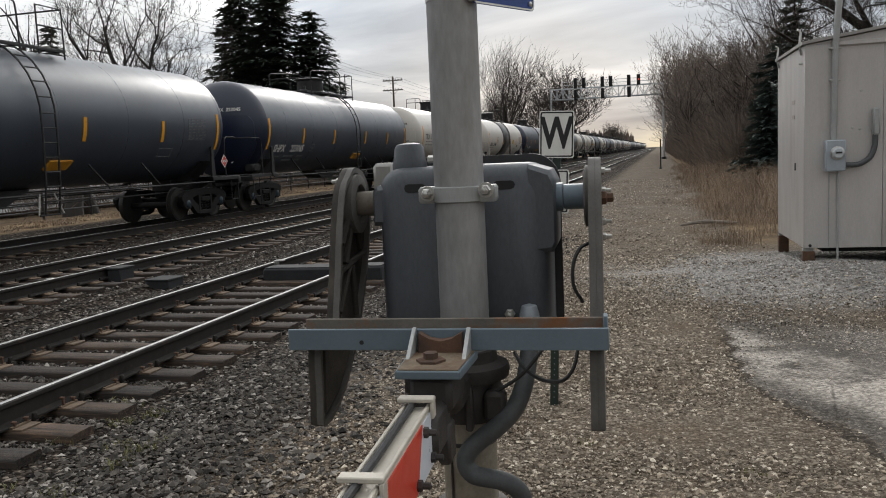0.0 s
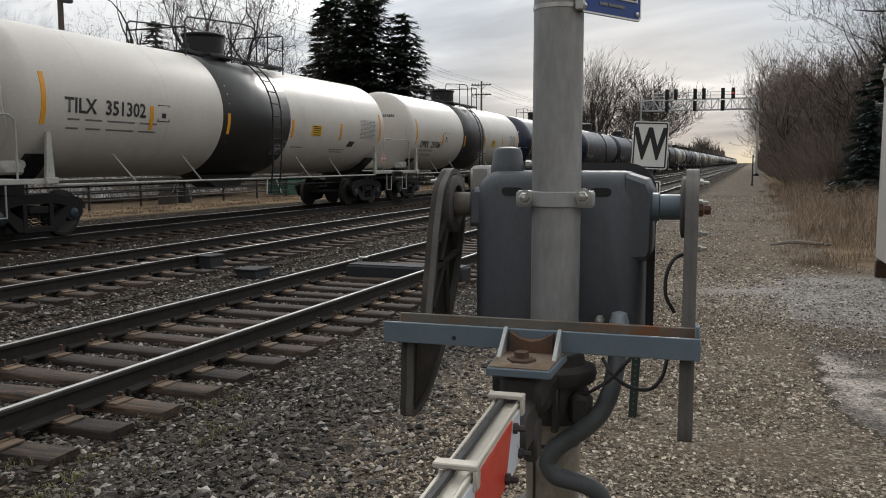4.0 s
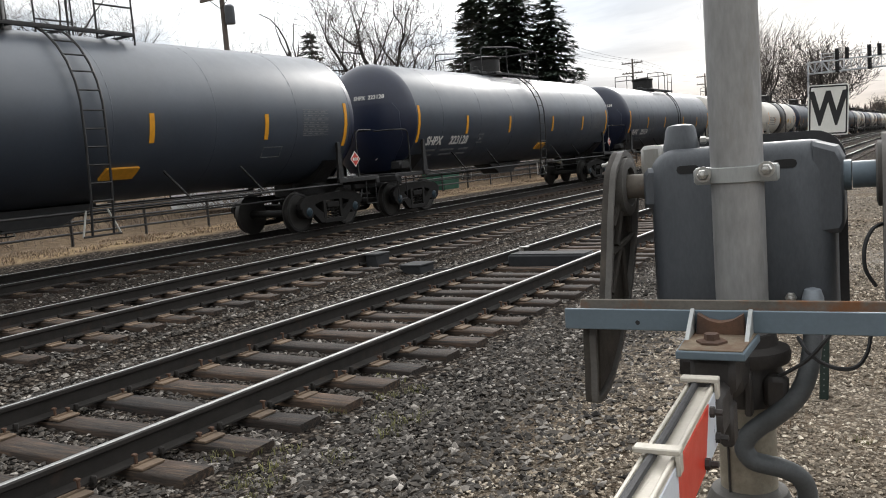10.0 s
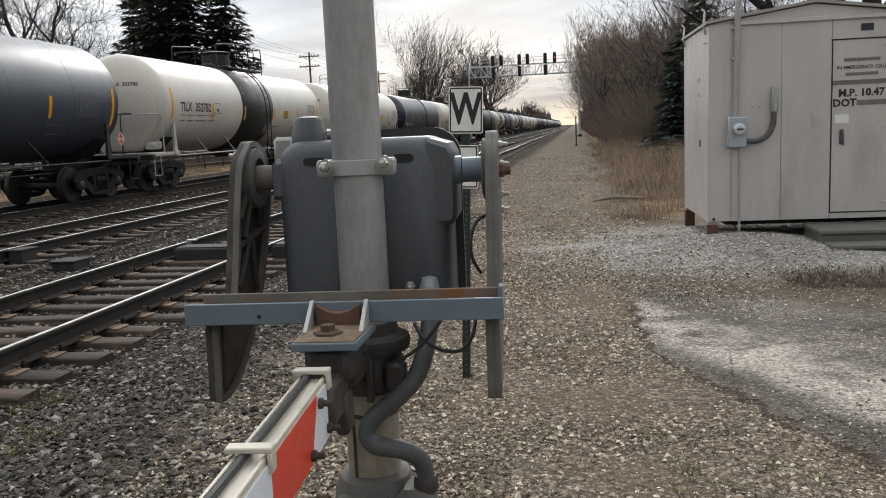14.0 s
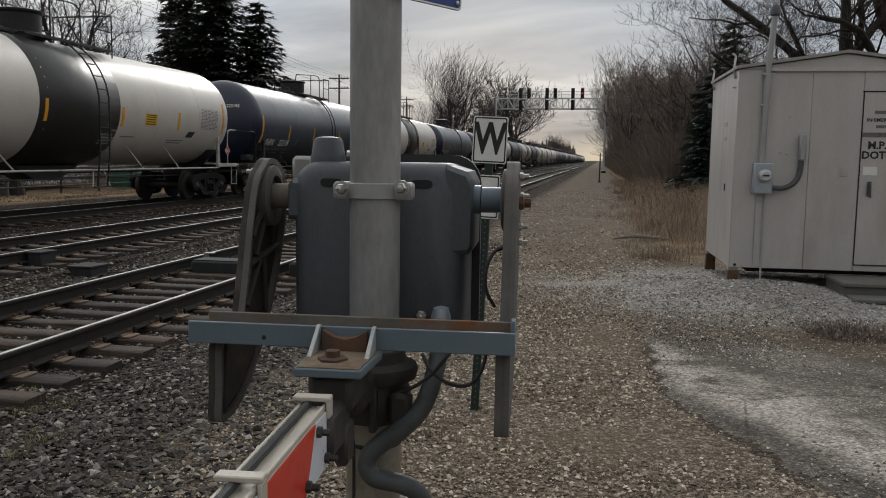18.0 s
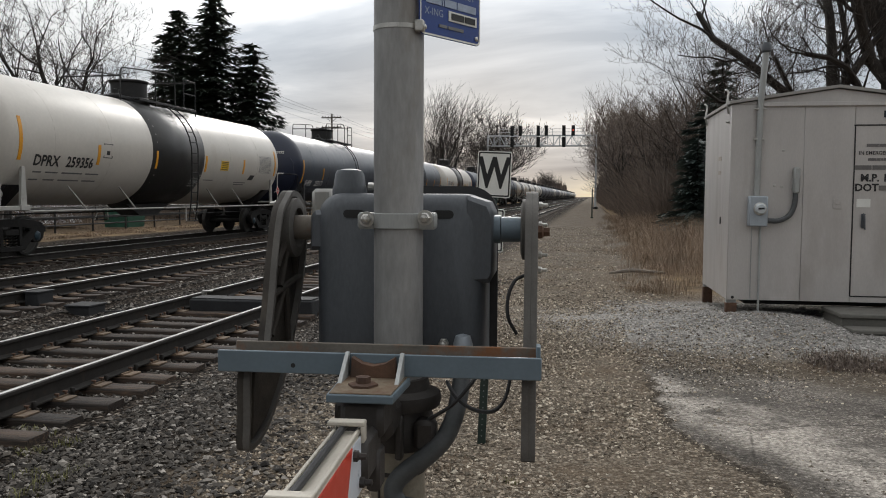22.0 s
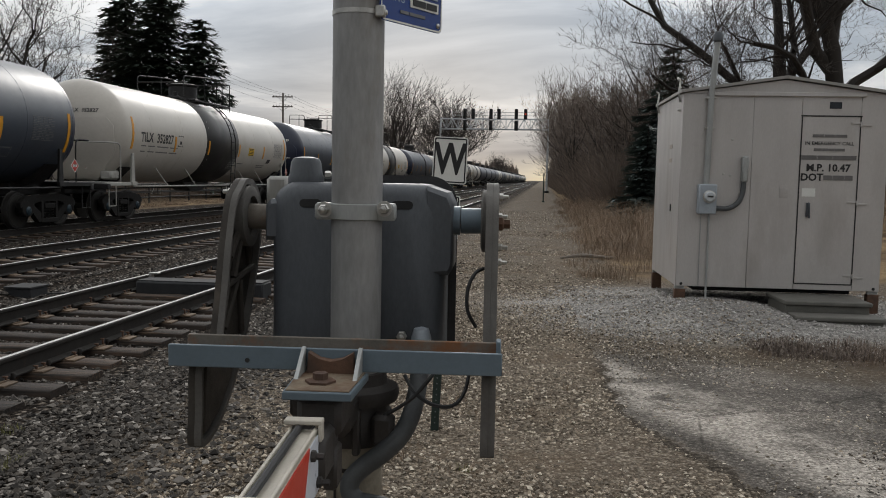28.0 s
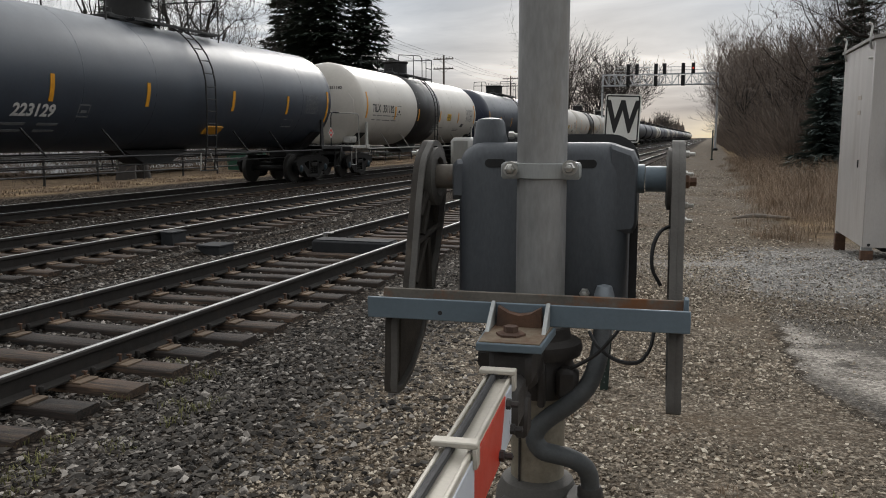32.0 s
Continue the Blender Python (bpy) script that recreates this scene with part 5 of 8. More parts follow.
    # flexible conduit winding down the mast, and loose cables
    pts = [(-0.275, 1.90, 1.05), (-0.276, 1.86, 1.02), (-0.282, 1.80, 0.98), (-0.30, 1.765, 0.94), (-0.335, 1.745, 0.905), (-0.375, 1.74, 0.875), (-0.405, 1.738, 0.845), (-0.412, 1.735, 0.818), (-0.395, 1.732, 0.795), (-0.365, 1.735, 0.787), (-0.335, 1.74, 0.780), (-0.305, 1.75, 0.762), (-0.291, 1.765, 0.735), (-0.288, 1.775, 0.705), (-0.288, 1.78, 0.66)]
    part("flexible_conduit", Shape().tube(smooth_path(pts, 4), 0.0215, 14), M_CONDUIT, g, "thick dark grey flexible conduit")
    part("conduit_nut", Shape().lathe([(0.027, 0.665), (0.029, 0.672), (0.029, 0.695), (0.025, 0.702)], 10, "z", (-0.288, 1.78, 0)), M_BLACKIRON, g)
    part("loose_cable", Shape().tube(smooth_path([(-0.375, 1.775, 0.955), (-0.33, 1.76, 0.985), (-0.28, 1.755, 1.02), (-0.245, 1.76, 1.06), (-0.225, 1.79, 1.085)], 4), 0.0045, 6), M_RUBBER, g, "thin black cable")
    part("loose_cable", Shape().tube(smooth_path([(-0.30, 1.80, 1.06), (-0.275, 1.76, 1.035), (-0.235, 1.745, 1.012), (-0.19, 1.745, 1.01), (-0.165, 1.77, 1.035), (-0.155, 1.80, 1.08)], 4), 0.0045, 6), M_RUBBER, g, "thin black cable")
    part("loose_cable", Shape().tube(smooth_path([(-0.145, 1.88, 1.16), (-0.165, 1.87, 1.20), (-0.165, 1.87, 1.25), (-0.15, 1.88, 1.285), (-0.13, 1.90, 1.295)], 4), 0.0045, 6), M_RUBBER, g, "thin black cable")


def smooth_path(pts, n):
    """Points along a Catmull-Rom curve."""
    p = [Vector(a) for a in pts]
    p = [p[0] * 2 - p[1]] + p + [p[-1] * 2 - p[-2]]
    out = []
    for i in range(1, len(p) - 2):
        for k in range(n):
            t = k / n
            out.append(0.5 * (2 * p[i] + (p[i + 1] - p[i - 1]) * t + (2 * p[i - 1] - 5 * p[i] + 4 * p[i + 1] - p[i + 2]) * t * t + (3 * p[i] - p[i - 1] - 3 * p[i + 1] + p[i + 2]) * t ** 3))
    out.append(p[-2])
    return out


def rounded_rect(w, h, r, n=5):
    pts = []
    for cx, cz, a in ((w / 2 - r, h / 2 - r, 0), (-w / 2 + r, h / 2 - r, 90), (-w / 2 + r, -h / 2 + r, 180), (w / 2 - r, -h / 2 + r, 270)):
        pts += [(cx + r * math.cos(radians(a + 90 * i / n)), cz + r * math.sin(radians(a + 90 * i / n))) for i in range(n + 1)]
    return pts


def lettering(parent, body, height, x, z, y, material, name="lettering", bold=0.0):
    """Flat letters on an upright panel that faces -y."""
    me = text_mesh(body, height, bold=bold)
    me.materials.append(material)
    ob = new(name, me)
    ob.parent = parent
    ob.matrix_basis = pose(x, y, z, 90, 0, 0)
    return ob


def bars(parent, x0, x1, z, h, y, material, gaps=2, name="unreadable_line"):
    """A line of writing that cannot be read or is not to be: plain bars."""
    s = Shape()
    rng = random.Random(int((x0 + z) * 1000))
    cuts = sorted(rng.uniform(0.25, 0.75) for _ in range(gaps))
    edges = [0.0] + cuts + [1.0]
    for a, b in zip(edges, edges[1:]):
        u0, u1 = x0 + (x1 - x0) * a + 0.004 * (a > 0), x0 + (x1 - x0) * b
        s.box(((u0 + u1) / 2, y, z), (abs(u1 - u0), 0.002, h), 0.0)
    return part(name, s, material, parent)


def make_signs():
    # blue notice strapped to the mast
    s = thing("emergency_notice", "blue notice plate with white lettering strapped to the mast", "sign", GATE @ pose(-0.306, 1.893, 1.925, 0, 0, 57))
    part("panel", Shape().prism(rounded_rect(0.222, 0.164, 0.014), -0.0015, 0.0015, "y"), M_SIGNBLUE, s)
    edge = Shape()
    o, i = rounded_rect(0.220, 0.162, 0.013), rounded_rect(0.212, 0.154, 0.011)
    n = len(o)
    edge.add([(a, -0.0022, b) for a, b in o] + [(a, -0.0022, b) for a, b in i], [(k, (k + 1) % n, n + (k + 1) % n, n + k) for k in range(n)])
    part("border", edge, M_SIGNWHITE, s)
    lettering(s, "REPORT PROBLEM", 0.0165, 0, 0.052, -0.0025, M_SIGNPALE)
    lettering(s, "OR EMERGENCY", 0.0165, 0, 0.026, -0.0025, M_SIGNPALE)
    bars(s, -0.09, 0.092, -0.001, 0.017, -0.0025, M_SIGNPALE, 3)
    lettering(s, "X-ING", 0.0165, -0.062, -0.028, -0.0025, M_SIGNPALE)
    part("number_plate", Shape().box((0.042, -0.003, -0.028), (0.105, 0.002, 0.023), 0.0), M_SIGNWHITE, s)
    bars(s, -0.002, 0.086, -0.028, 0.014, -0.0048, M_SIGNBLACK, 1)
    bars(s, -0.045, 0.045, -0.055, 0.007, -0.0025, M_LETFAINT, 1)
    for u, w in ((-0.095, 0.066), (0.095, 0.066), (-0.095, -0.066), (0.095, -0.066)):
        part("rivet", Shape().lathe([(0.006, -0.0016), (0.006, -0.004), (0.003, -0.006), (0.001, -0.0062)], 10, "y", (u, 0, w)), M_BOLT, s)
    home = pose(-0.306, 1.893, 1.925, 0, 0, 57).inverted()
    for z in (1.99, 1.86):
        part("strap_bracket", Shape().box((-0.366, 1.81, z), (0.022, 0.03, 0.026), 0.003), M_BOLT, s, at=home)
        part("strap", Shape().lathe([(0.0576, z - 0.005), (0.0586, z - 0.005), (0.0586, z + 0.005), (0.0576, z + 0.005)], 36, "z", (-0.419, 1.842, 0)), M_BOLT, s, "steel strap round the mast", at=home)
    # whistle post sign
    w = thing("whistle_sign", "white square sign with a black W on a green steel post", "sign", pose(-0.608, 4.75, 0.03, 0, 2.3, 0))
    post = Shape()
    for a, b, c, d in ((-0.022, 0.0, 0.044, 0.004), (-0.022, 0.014, 0.004, 0.03), (0.022, 0.014, 0.004, 0.03)):
        post.box((a + c / 2 if c > 0.01 else a, b, 0.825), (c, d, 1.83), 0.001)
    part("post", post, M_GREENPOST, w, "dark green steel channel post with punched holes")
    holes = Shape()
    for k in range(34):
        holes.lathe([(0.0045, -0.0026), (0.0045, -0.0022)], 8, "y", (0, 0, 0.02 + k * 0.035))
    part("punched_holes", holes, M_LETFAINT, w)["kind"] = "stuff"
    for z, hh, wd, body, ht in ((1.622, 0.276, 0.205, "W", 0.178), (1.285, 0.26, 0.15, "", 0)):
        p = part("panel", Shape().prism([(a, b + z) for a, b in rounded_rect(wd, hh, 0.012)], -0.010, -0.007, "y"), M_SIGNWHITE, w)
        e = Shape()
        o, i = rounded_rect(wd - 0.012, hh - 0.012, 0.010), rounded_rect(wd - 0.028, hh - 0.028, 0.006)
        n = len(o)
        e.add([(a, -0.0108, b + z) for a, b in o] + [(a, -0.0108, b + z) for a, b in i], [(k, (k + 1) % n, n + (k + 1) % n, n + k) for k in range(n)])
        part("border", e, M_SIGNBLACK, p)
        if body:
            lettering(p, body, ht, 0, z, -0.0112, M_SIGNBLACK, "letter", 0.0075).scale.x = 0.70
        else:
            part("dark_mark", Shape().box((0.0, -0.011, z + 0.03), (0.07, 0.001, 0.02), 0.0).box((0.02, -0.011, z - 0.02), (0.02, 0.001, 0.08), 0.0), M_SIGNBLACK, p)


# ---- equipment shed ----
def make_shed():
    W, D, H, LIFT = 2.42, 1.95, 2.36, 0.275
    origin = pose(1.683, 10.33, 0.0, 0, 0, 1.0)
    s = thing("equipment_shed", "tan-grey aluminium railway equipment shed with a door and meter", "shed", origin)
    z0, z1 = LIFT, LIFT + H
    rise = 0.17
    # floor frame on legs
    part("floor_frame", Shape().box((W / 2, D / 2, z0 - 0.04), (W - 0.5, D - 0.5, 0.07), 0.01), M_GAP, s)
    for x, y in ((0.06, 0.06), (W - 0.06, 0.06), (0.06, D - 0.06), (W - 0.06, D - 0.06)):
        lg = part("leg", Shape().box((x, y, z0 - 0.09), (0.12, 0.05, 0.18), 0.004), M_GALV, s)
        part("leg_foot", Shape().box((x, y, z0 - 0.165), (0.135, 0.10, 0.25), 0.006), M_RUST, lg, "rusty foot")
    # walls
    t = 0.05
    part("wall", Shape().box((t / 2, D / 2, (z0 + z1) / 2), (t, D - 0.004, H), 0.006), M_SHED, s)
    part("wall", Shape().box((W - t / 2, D / 2, (z0 + z1) / 2), (t, D - 0.004, H), 0.006), M_SHED, s)
    gable = [(t, z0), (W - t, z0), (W - t, z1), (W / 2, z1 + rise), (t, z1)]
    part("wall", Shape().prism(gable, D - t, D - 0.002, "y"), M_SHED, s)
    dx0, dx1, dz0, dz1 = 1.415, 2.09, z0 + 0.075, z0 + 2.10
    for x0, x1, a, b in ((t - 0.045, 0.845, z0, z1), (0.848, dx0 - 0.006, z0, z1), (dx0 - 0.003, dx1 + 0.003, dz1 + 0.006, z1), (dx1 + 0.006, W - t + 0.045, z0, z1), (dx0 - 0.003, dx1 + 0.003, z0, dz0 - 0.006)):
        part("front_panel", Shape().box(((x0 + x1) / 2, t / 2, (a + b) / 2), (x1 - x0, t, b - a), 0.003), M_SHED, s)
    # dark sheet behind the front, added as the shade in its seams
    part("seam_backing", Shape().box((W / 2, t - 0.006, (z0 + z1) / 2), (W - 0.12, 0.006, H - 0.02), 0.0), M_GAP, s)
    part("gable", Shape().prism([(0.02, z1 + 0.002), (W - 0.02, z1 + 0.002), (W / 2, z1 + rise)], 0.002, t, "y"), M_SHED, s)
    roof = Shape()
    for x0, x1, sgn in ((-0.03, W / 2, 1), (W / 2, W + 0.03, -1)):
        za, zb = (z1 + 0.004, z1 + rise + 0.012) if sgn > 0 else (z1 + rise + 0.012, z1 + 0.004)
        roof.prism([(x0, za), (x1, zb), (x1, zb + 0.035), (x0, za + 0.035)], -0.05, D + 0.05, "y", 0.004)
    part("roof", roof, M_SHEDROOF, s)
    part("drip_rail", Shape().box((W * 0.50, -0.018, z1 - 0.005), (W * 0.76, 0.034, 0.05), 0.006), M_SHED, s)
    for y in (0.12, D - 0.15):
        part("lifting_eye", Shape().tube(smooth_path([(-0.01, y, z1 - 0.10), (-0.03, y, z1 + 0.02), (-0.015, y + 0.02, z1 + 0.16), (-0.05, y + 0.02, z1 + 0.20)], 3), 0.013, 8), M_BOLT, s)
    # door
    d = part("door", Shape().box(((dx0 + dx1) / 2, t / 2 - 0.006, (dz0 + dz1) / 2), (dx1 - dx0 - 0.008, t - 0.008, dz1 - dz0 - 0.006), 0.004), M_SHED, s, "closed metal door with black lettering")
    gasket = Shape()
    for x in (dx0 - 0.001, dx1 + 0.001):
        gasket.box((x, -0.003, (dz0 + dz1) / 2), (0.010, 0.010, dz1 - dz0), 0.0)
    gasket.box(((dx0 + dx1) / 2, -0.003, dz0 - 0.003), (dx1 - dx0, 0.010, 0.010), 0.0).box(((dx0 + dx1) / 2, -0.003, dz1 + 0.003), (dx1 - dx0 + 0.03, 0.012, 0.014), 0.0)
    part("door_seal", gasket, M_GAP, d, "black rubber seal")
    for z in (dz0 + 0.10, (dz0 + dz1) / 2 - 0.02, dz1 - 0.09):
        hg = Shape().box((dx1 - 0.055, -0.012, z + 0.012), (0.11, 0.012, 0.022), 0.003).box((dx1 + 0.065, -0.012, z - 0.012), (0.12, 0.012, 0.022), 0.003)
        hg.lathe([(0.011, z - 0.03), (0.011, z + 0.03)], 10, "z", (dx1 + 0.004, -0.016, 0))
        part("hinge", hg, M_SHED, d)
    hd = Shape().box((dx0 + 0.115, -0.016, dz0 + 0.90), (0.045, 0.02, 0.17), 0.008).tube(smooth_path([(dx0 + 0.115, -0.026, dz0 + 0.98), (dx0 + 0.115, -0.06, dz0 + 0.95), (dx0 + 0.118, -0.06, dz0 + 0.86), (dx0 + 0.125, -0.05, dz0 + 0.80)], 3), 0.011, 8)
    part("door_handle", hd, M_CASE, d, "dark lever handle")
    part("notice_label", Shape().box((dx0 + 0.115, -0.0055, dz0 + 1.11), (0.155, 0.003, 0.10), 0.0), M_SIGNWHITE, d, "small white label")
    cx = (dx0 + dx1) / 2 - 0.01
    y = -0.0062
    bars(d, cx - 0.20, cx + 0.20, dz1 - 0.235, 0.036, y, M_LETGREY, 3)
    lettering(d, "IN EMERGENCY CALL", 0.041, cx, dz1 - 0.325, y, M_LETBLACK, bold=0.001)
    bars(d, cx - 0.18, cx + 0.18, dz1 - 0.40, 0.033, y, M_LETGREY, 5)
    bars(d, cx - 0.32, cx + 0.32, dz1 - 0.495, 0.052, y, M_LETGREY, 3)
    lettering(d, "M.P. 10.47", 0.085, cx, dz1 - 0.62, y, M_LETBLACK, bold=0.004)
    lettering(d, "DOT", 0.085, cx - 0.185, dz1 - 0.735, y, M_LETBLACK, bold=0.004)
    bars(d, cx - 0.05, cx + 0.29, dz1 - 0.735, 0.058, y, M_LETGREY, 2)
    part("door_vent", Shape().box(((dx0 + dx1) / 2 + 0.04, -0.004, dz1 + 0.13), (0.14, 0.008, 0.08), 0.004), M_WINDOW, s, "small dark plate over the door")
    # meter, conduits, pipe mast
    mx, mz = 0.322, z0 + 1.08
    mb = part("meter_box", Shape().box((mx, -0.065, mz), (0.215, 0.13, 0.36), 0.012), M_METER, s, "pale grey electric meter box")
    part("meter_dial", Shape().lathe([(0.076, -0.128), (0.076, -0.15), (0.068, -0.156)], 28, "y", (mx + 0.015, 0, mz + 0.03)), M_BOLT, mb)
    part("meter_glass", Shape().lathe([(0.064, -0.152), (0.062, -0.185), (0.05, -0.20), (0.001, -0.204)], 28, "y", (mx + 0.015, 0, mz + 0.03)), M_GLASS, mb, "glass meter dome")
    part("meter_face", Shape().box((mx + 0.015, -0.206, mz + 0.035), (0.07, 0.004, 0.02), 0.0), M_SIGNBLACK, mb)
    pipe = Shape().tube([(mx - 0.012, -0.055, mz + 0.17), (mx + 0.005, -0.055, z1 + 0.02), (mx + 0.05, -0.055, z1 + 0.62)], 0.036, 16)
    pm = part("service_mast", pipe, M_GALV, s, "galvanised conduit mast rising past the roof")
    part("weather_head", Shape().lathe([(0.045, 0.0), (0.062, 0.02), (0.062, 0.07), (0.04, 0.12), (0.001, 0.13)], 16, "z", (mx + 0.05, -0.06, z1 + 0.60)), M_CASE, pm, "dark weather head")
    for z in (z1 - 0.42, z1 - 0.06):
        part("conduit_strap", Shape().box((mx, -0.05, z), (0.12, 0.06, 0.024), 0.004), M_BOLT, pm)
    flex = smooth_path([(mx + 0.10, -0.06, mz - 0.11), (mx + 0.25, -0.06, mz - 0.11), (mx + 0.37, -0.055, mz - 0.04), (mx + 0.422, -0.05, mz + 0.08), (mx + 0.432, -0.05, mz + 0.23)], 5)
    part("flexible_conduit", Shape().tube(flex, 0.031, 14), M_CONDUIT, s, "grey flexible conduit in a curve")
    part("conduit_elbow", Shape().box((mx + 0.435, -0.05, mz + 0.37), (0.075, 0.09, 0.31), 0.03), M_GALV, s, "galvanised conduit body")
    part("ground_rod_pipe", Shape().tube([(mx + 0.045, -0.02, mz - 0.17), (mx + 0.045, -0.02, 0.10)], 0.013, 8).tube([(mx - 0.05, -0.012, mz - 0.17), (mx - 0.05, -0.012, z0 + 0.02)], 0.005, 6), M_GALV, s)
    part("lock_plate", Shape().lathe([(0.042, -0.001), (0.042, -0.012), (0.03, -0.014), (0.03, -0.010), (0.001, -0.010)], 20, "y", (1.24, 0, z0 + 1.20)).box((1.24, -0.004, z0 + 1.19), (0.10, 0.008, 0.15), 0.004), M_SHED, s)
    for x, z in ((0.61, z1 - 0.55), (0.52, z1 - 0.97), (0.60, z1 - 0.985), (0.73, z1 - 1.01)):
        part("dent", Shape().lathe([(0.018, -0.001), (0.012, -0.003), (0.001, -0.004)], 12, "y", (x, 0, z)), M_BOLT, s, "bright dent in the panel")
    for x in (0.07, W - 0.07):
        part("corner_bolt", Shape().lathe([(0.018, 0.001), (0.018, -0.008), (0.001, -0.012)], 10, "y", (x, 0, z0 + 0.03)), M_GAP, s)
    part("porch_lamp", Shape().lathe([(0.014, 0), (0.016, -0.02), (0.010, -0.04), (0.001, -0.045)], 14, "x", (0.0, 0.10, z1 - 0.20)), M_BOLT, s, "small bright lamp on the side wall")
    part("side_mark", Shape().box((-0.002, 0.7, z1 - 0.62), (0.004, 0.22, 0.05), 0.0).box((-0.002, 0.7, z1 - 0.80), (0.004, 0.18, 0.05), 0.0), M_FAINTMARK, s, "faint stencilled marks")
    part("side_latch", Shape().box((-0.006, 0.55, z0 + 0.95), (0.012, 0.03, 0.09), 0.003), M_SIGNBLACK, s)
    # steps before the door
    st = thing("door_steps", "low grey two-tread step in front of the shed door", "step", pose(3.31, 9.73, -0.055, 0, 0, 1.0))
    part("tread", Shape().box((0, 0.36, 0.245), (0.98, 0.75, 0.05), 0.014), M_STEP, st)
    part("tread", Shape().box((0.04, -0.16, 0.115), (0.98, 0.33, 0.05), 0.014), M_STEP, st)
    part("riser", Shape().box((0, 0.37, 0.11), (0.93, 0.70, 0.22), 0.006), M_STEP, st)
    part("riser", Shape().box((0.04, -0.15, 0.035), (0.93, 0.28, 0.12), 0.006), M_STEP, st)


# ---- train of tank cars ----
PITCH, SPEED, FIRST = 18.26, 7.871, 87.05  # metres over couplers, metres a second, centre of car 0 at 0 s
R, ZC, HALF = 1.53, 2.66, 7.62  # tank radius, axis height over the rails, half length of the barrel
TRUCK_Y, END_Y = 7.22, 8.68


def side_patch(y0, y1, a0, a1, skew=0.0, lift=0.004, n=4):
    """A thin curved plate on the tank's near side, angles in degrees above the horizontal."""
    s = Shape()
    verts, faces = [], []
    for i in range(n + 1):
        a = radians(a0 + (a1 - a0) * i / n)
        sk = skew * i / n
        for y in (y0 + sk, y1 + sk):
            verts.append(((R + lift) * math.cos(a), y, ZC + (R + lift) * math.sin(a)))
    for i in range(n + 1):
        a = radians(a0 + (a1 - a0) * i / n)
        sk = skew * i / n
        for y in (y0 + sk, y1 + sk):
            verts.append(((R - 0.004) * math.cos(a), y, ZC + (R - 0.004) * math.sin(a)))
    k = 2 * (n + 1)
    for i in range(n):
        faces.append((2 * i, 2 * i + 1, 2 * i + 3, 2 * i + 2))
        faces += [(2 * i, 2 * i + 2, k + 2 * i + 2, k + 2 * i), (2 * i + 1, k + 2 * i + 1, k + 2 * i + 3, 2 * i + 3)]
    faces += [(0, k, k + 1, 1), (2 * n, 2 * n + 1, k + 2 * n + 1, k + 2 * n)]
    return s.add(verts, faces)


def side_text(body, height, y, z, material, parent, shear=0.0, bold=0.0, name="reporting_mark", align="CENTER"):
    """Letters wrapped onto the tank's near side, read from the right-hand side of the train."""
    me = text_mesh(body, height, align, shear, bold)
    a0 = math.asin(max(-1, min(1, (z - ZC) / R)))
    for v in me.vertices:
        a = a0 + v.co.y / R
        yy = y + v.co.x
        v.co = ((R + 0.006) * math.cos(a), yy, ZC + (R + 0.006) * math.sin(a))
    me.materials.append(material)
    ob = new(name, me)
    ob.parent = parent
    return ob


def head_profile():
    depth = 0.765
    pts = [(R * math.sin(radians(a)), HALF + depth * math.cos(radians(a))) for a in range(0, 91, 10)]
    pts[0] = (0.001, HALF + depth)
    return pts


def tank_shape(n=48):
    top = head_profile()
    prof = [(r, -y) for r, y in top] + [(R, -3.7), (R, 0.0), (R, 3.7)] + [(r, y) for r, y in top[::-1]]
    return Shape().lathe(prof, n, "y", (0, 0, ZC))


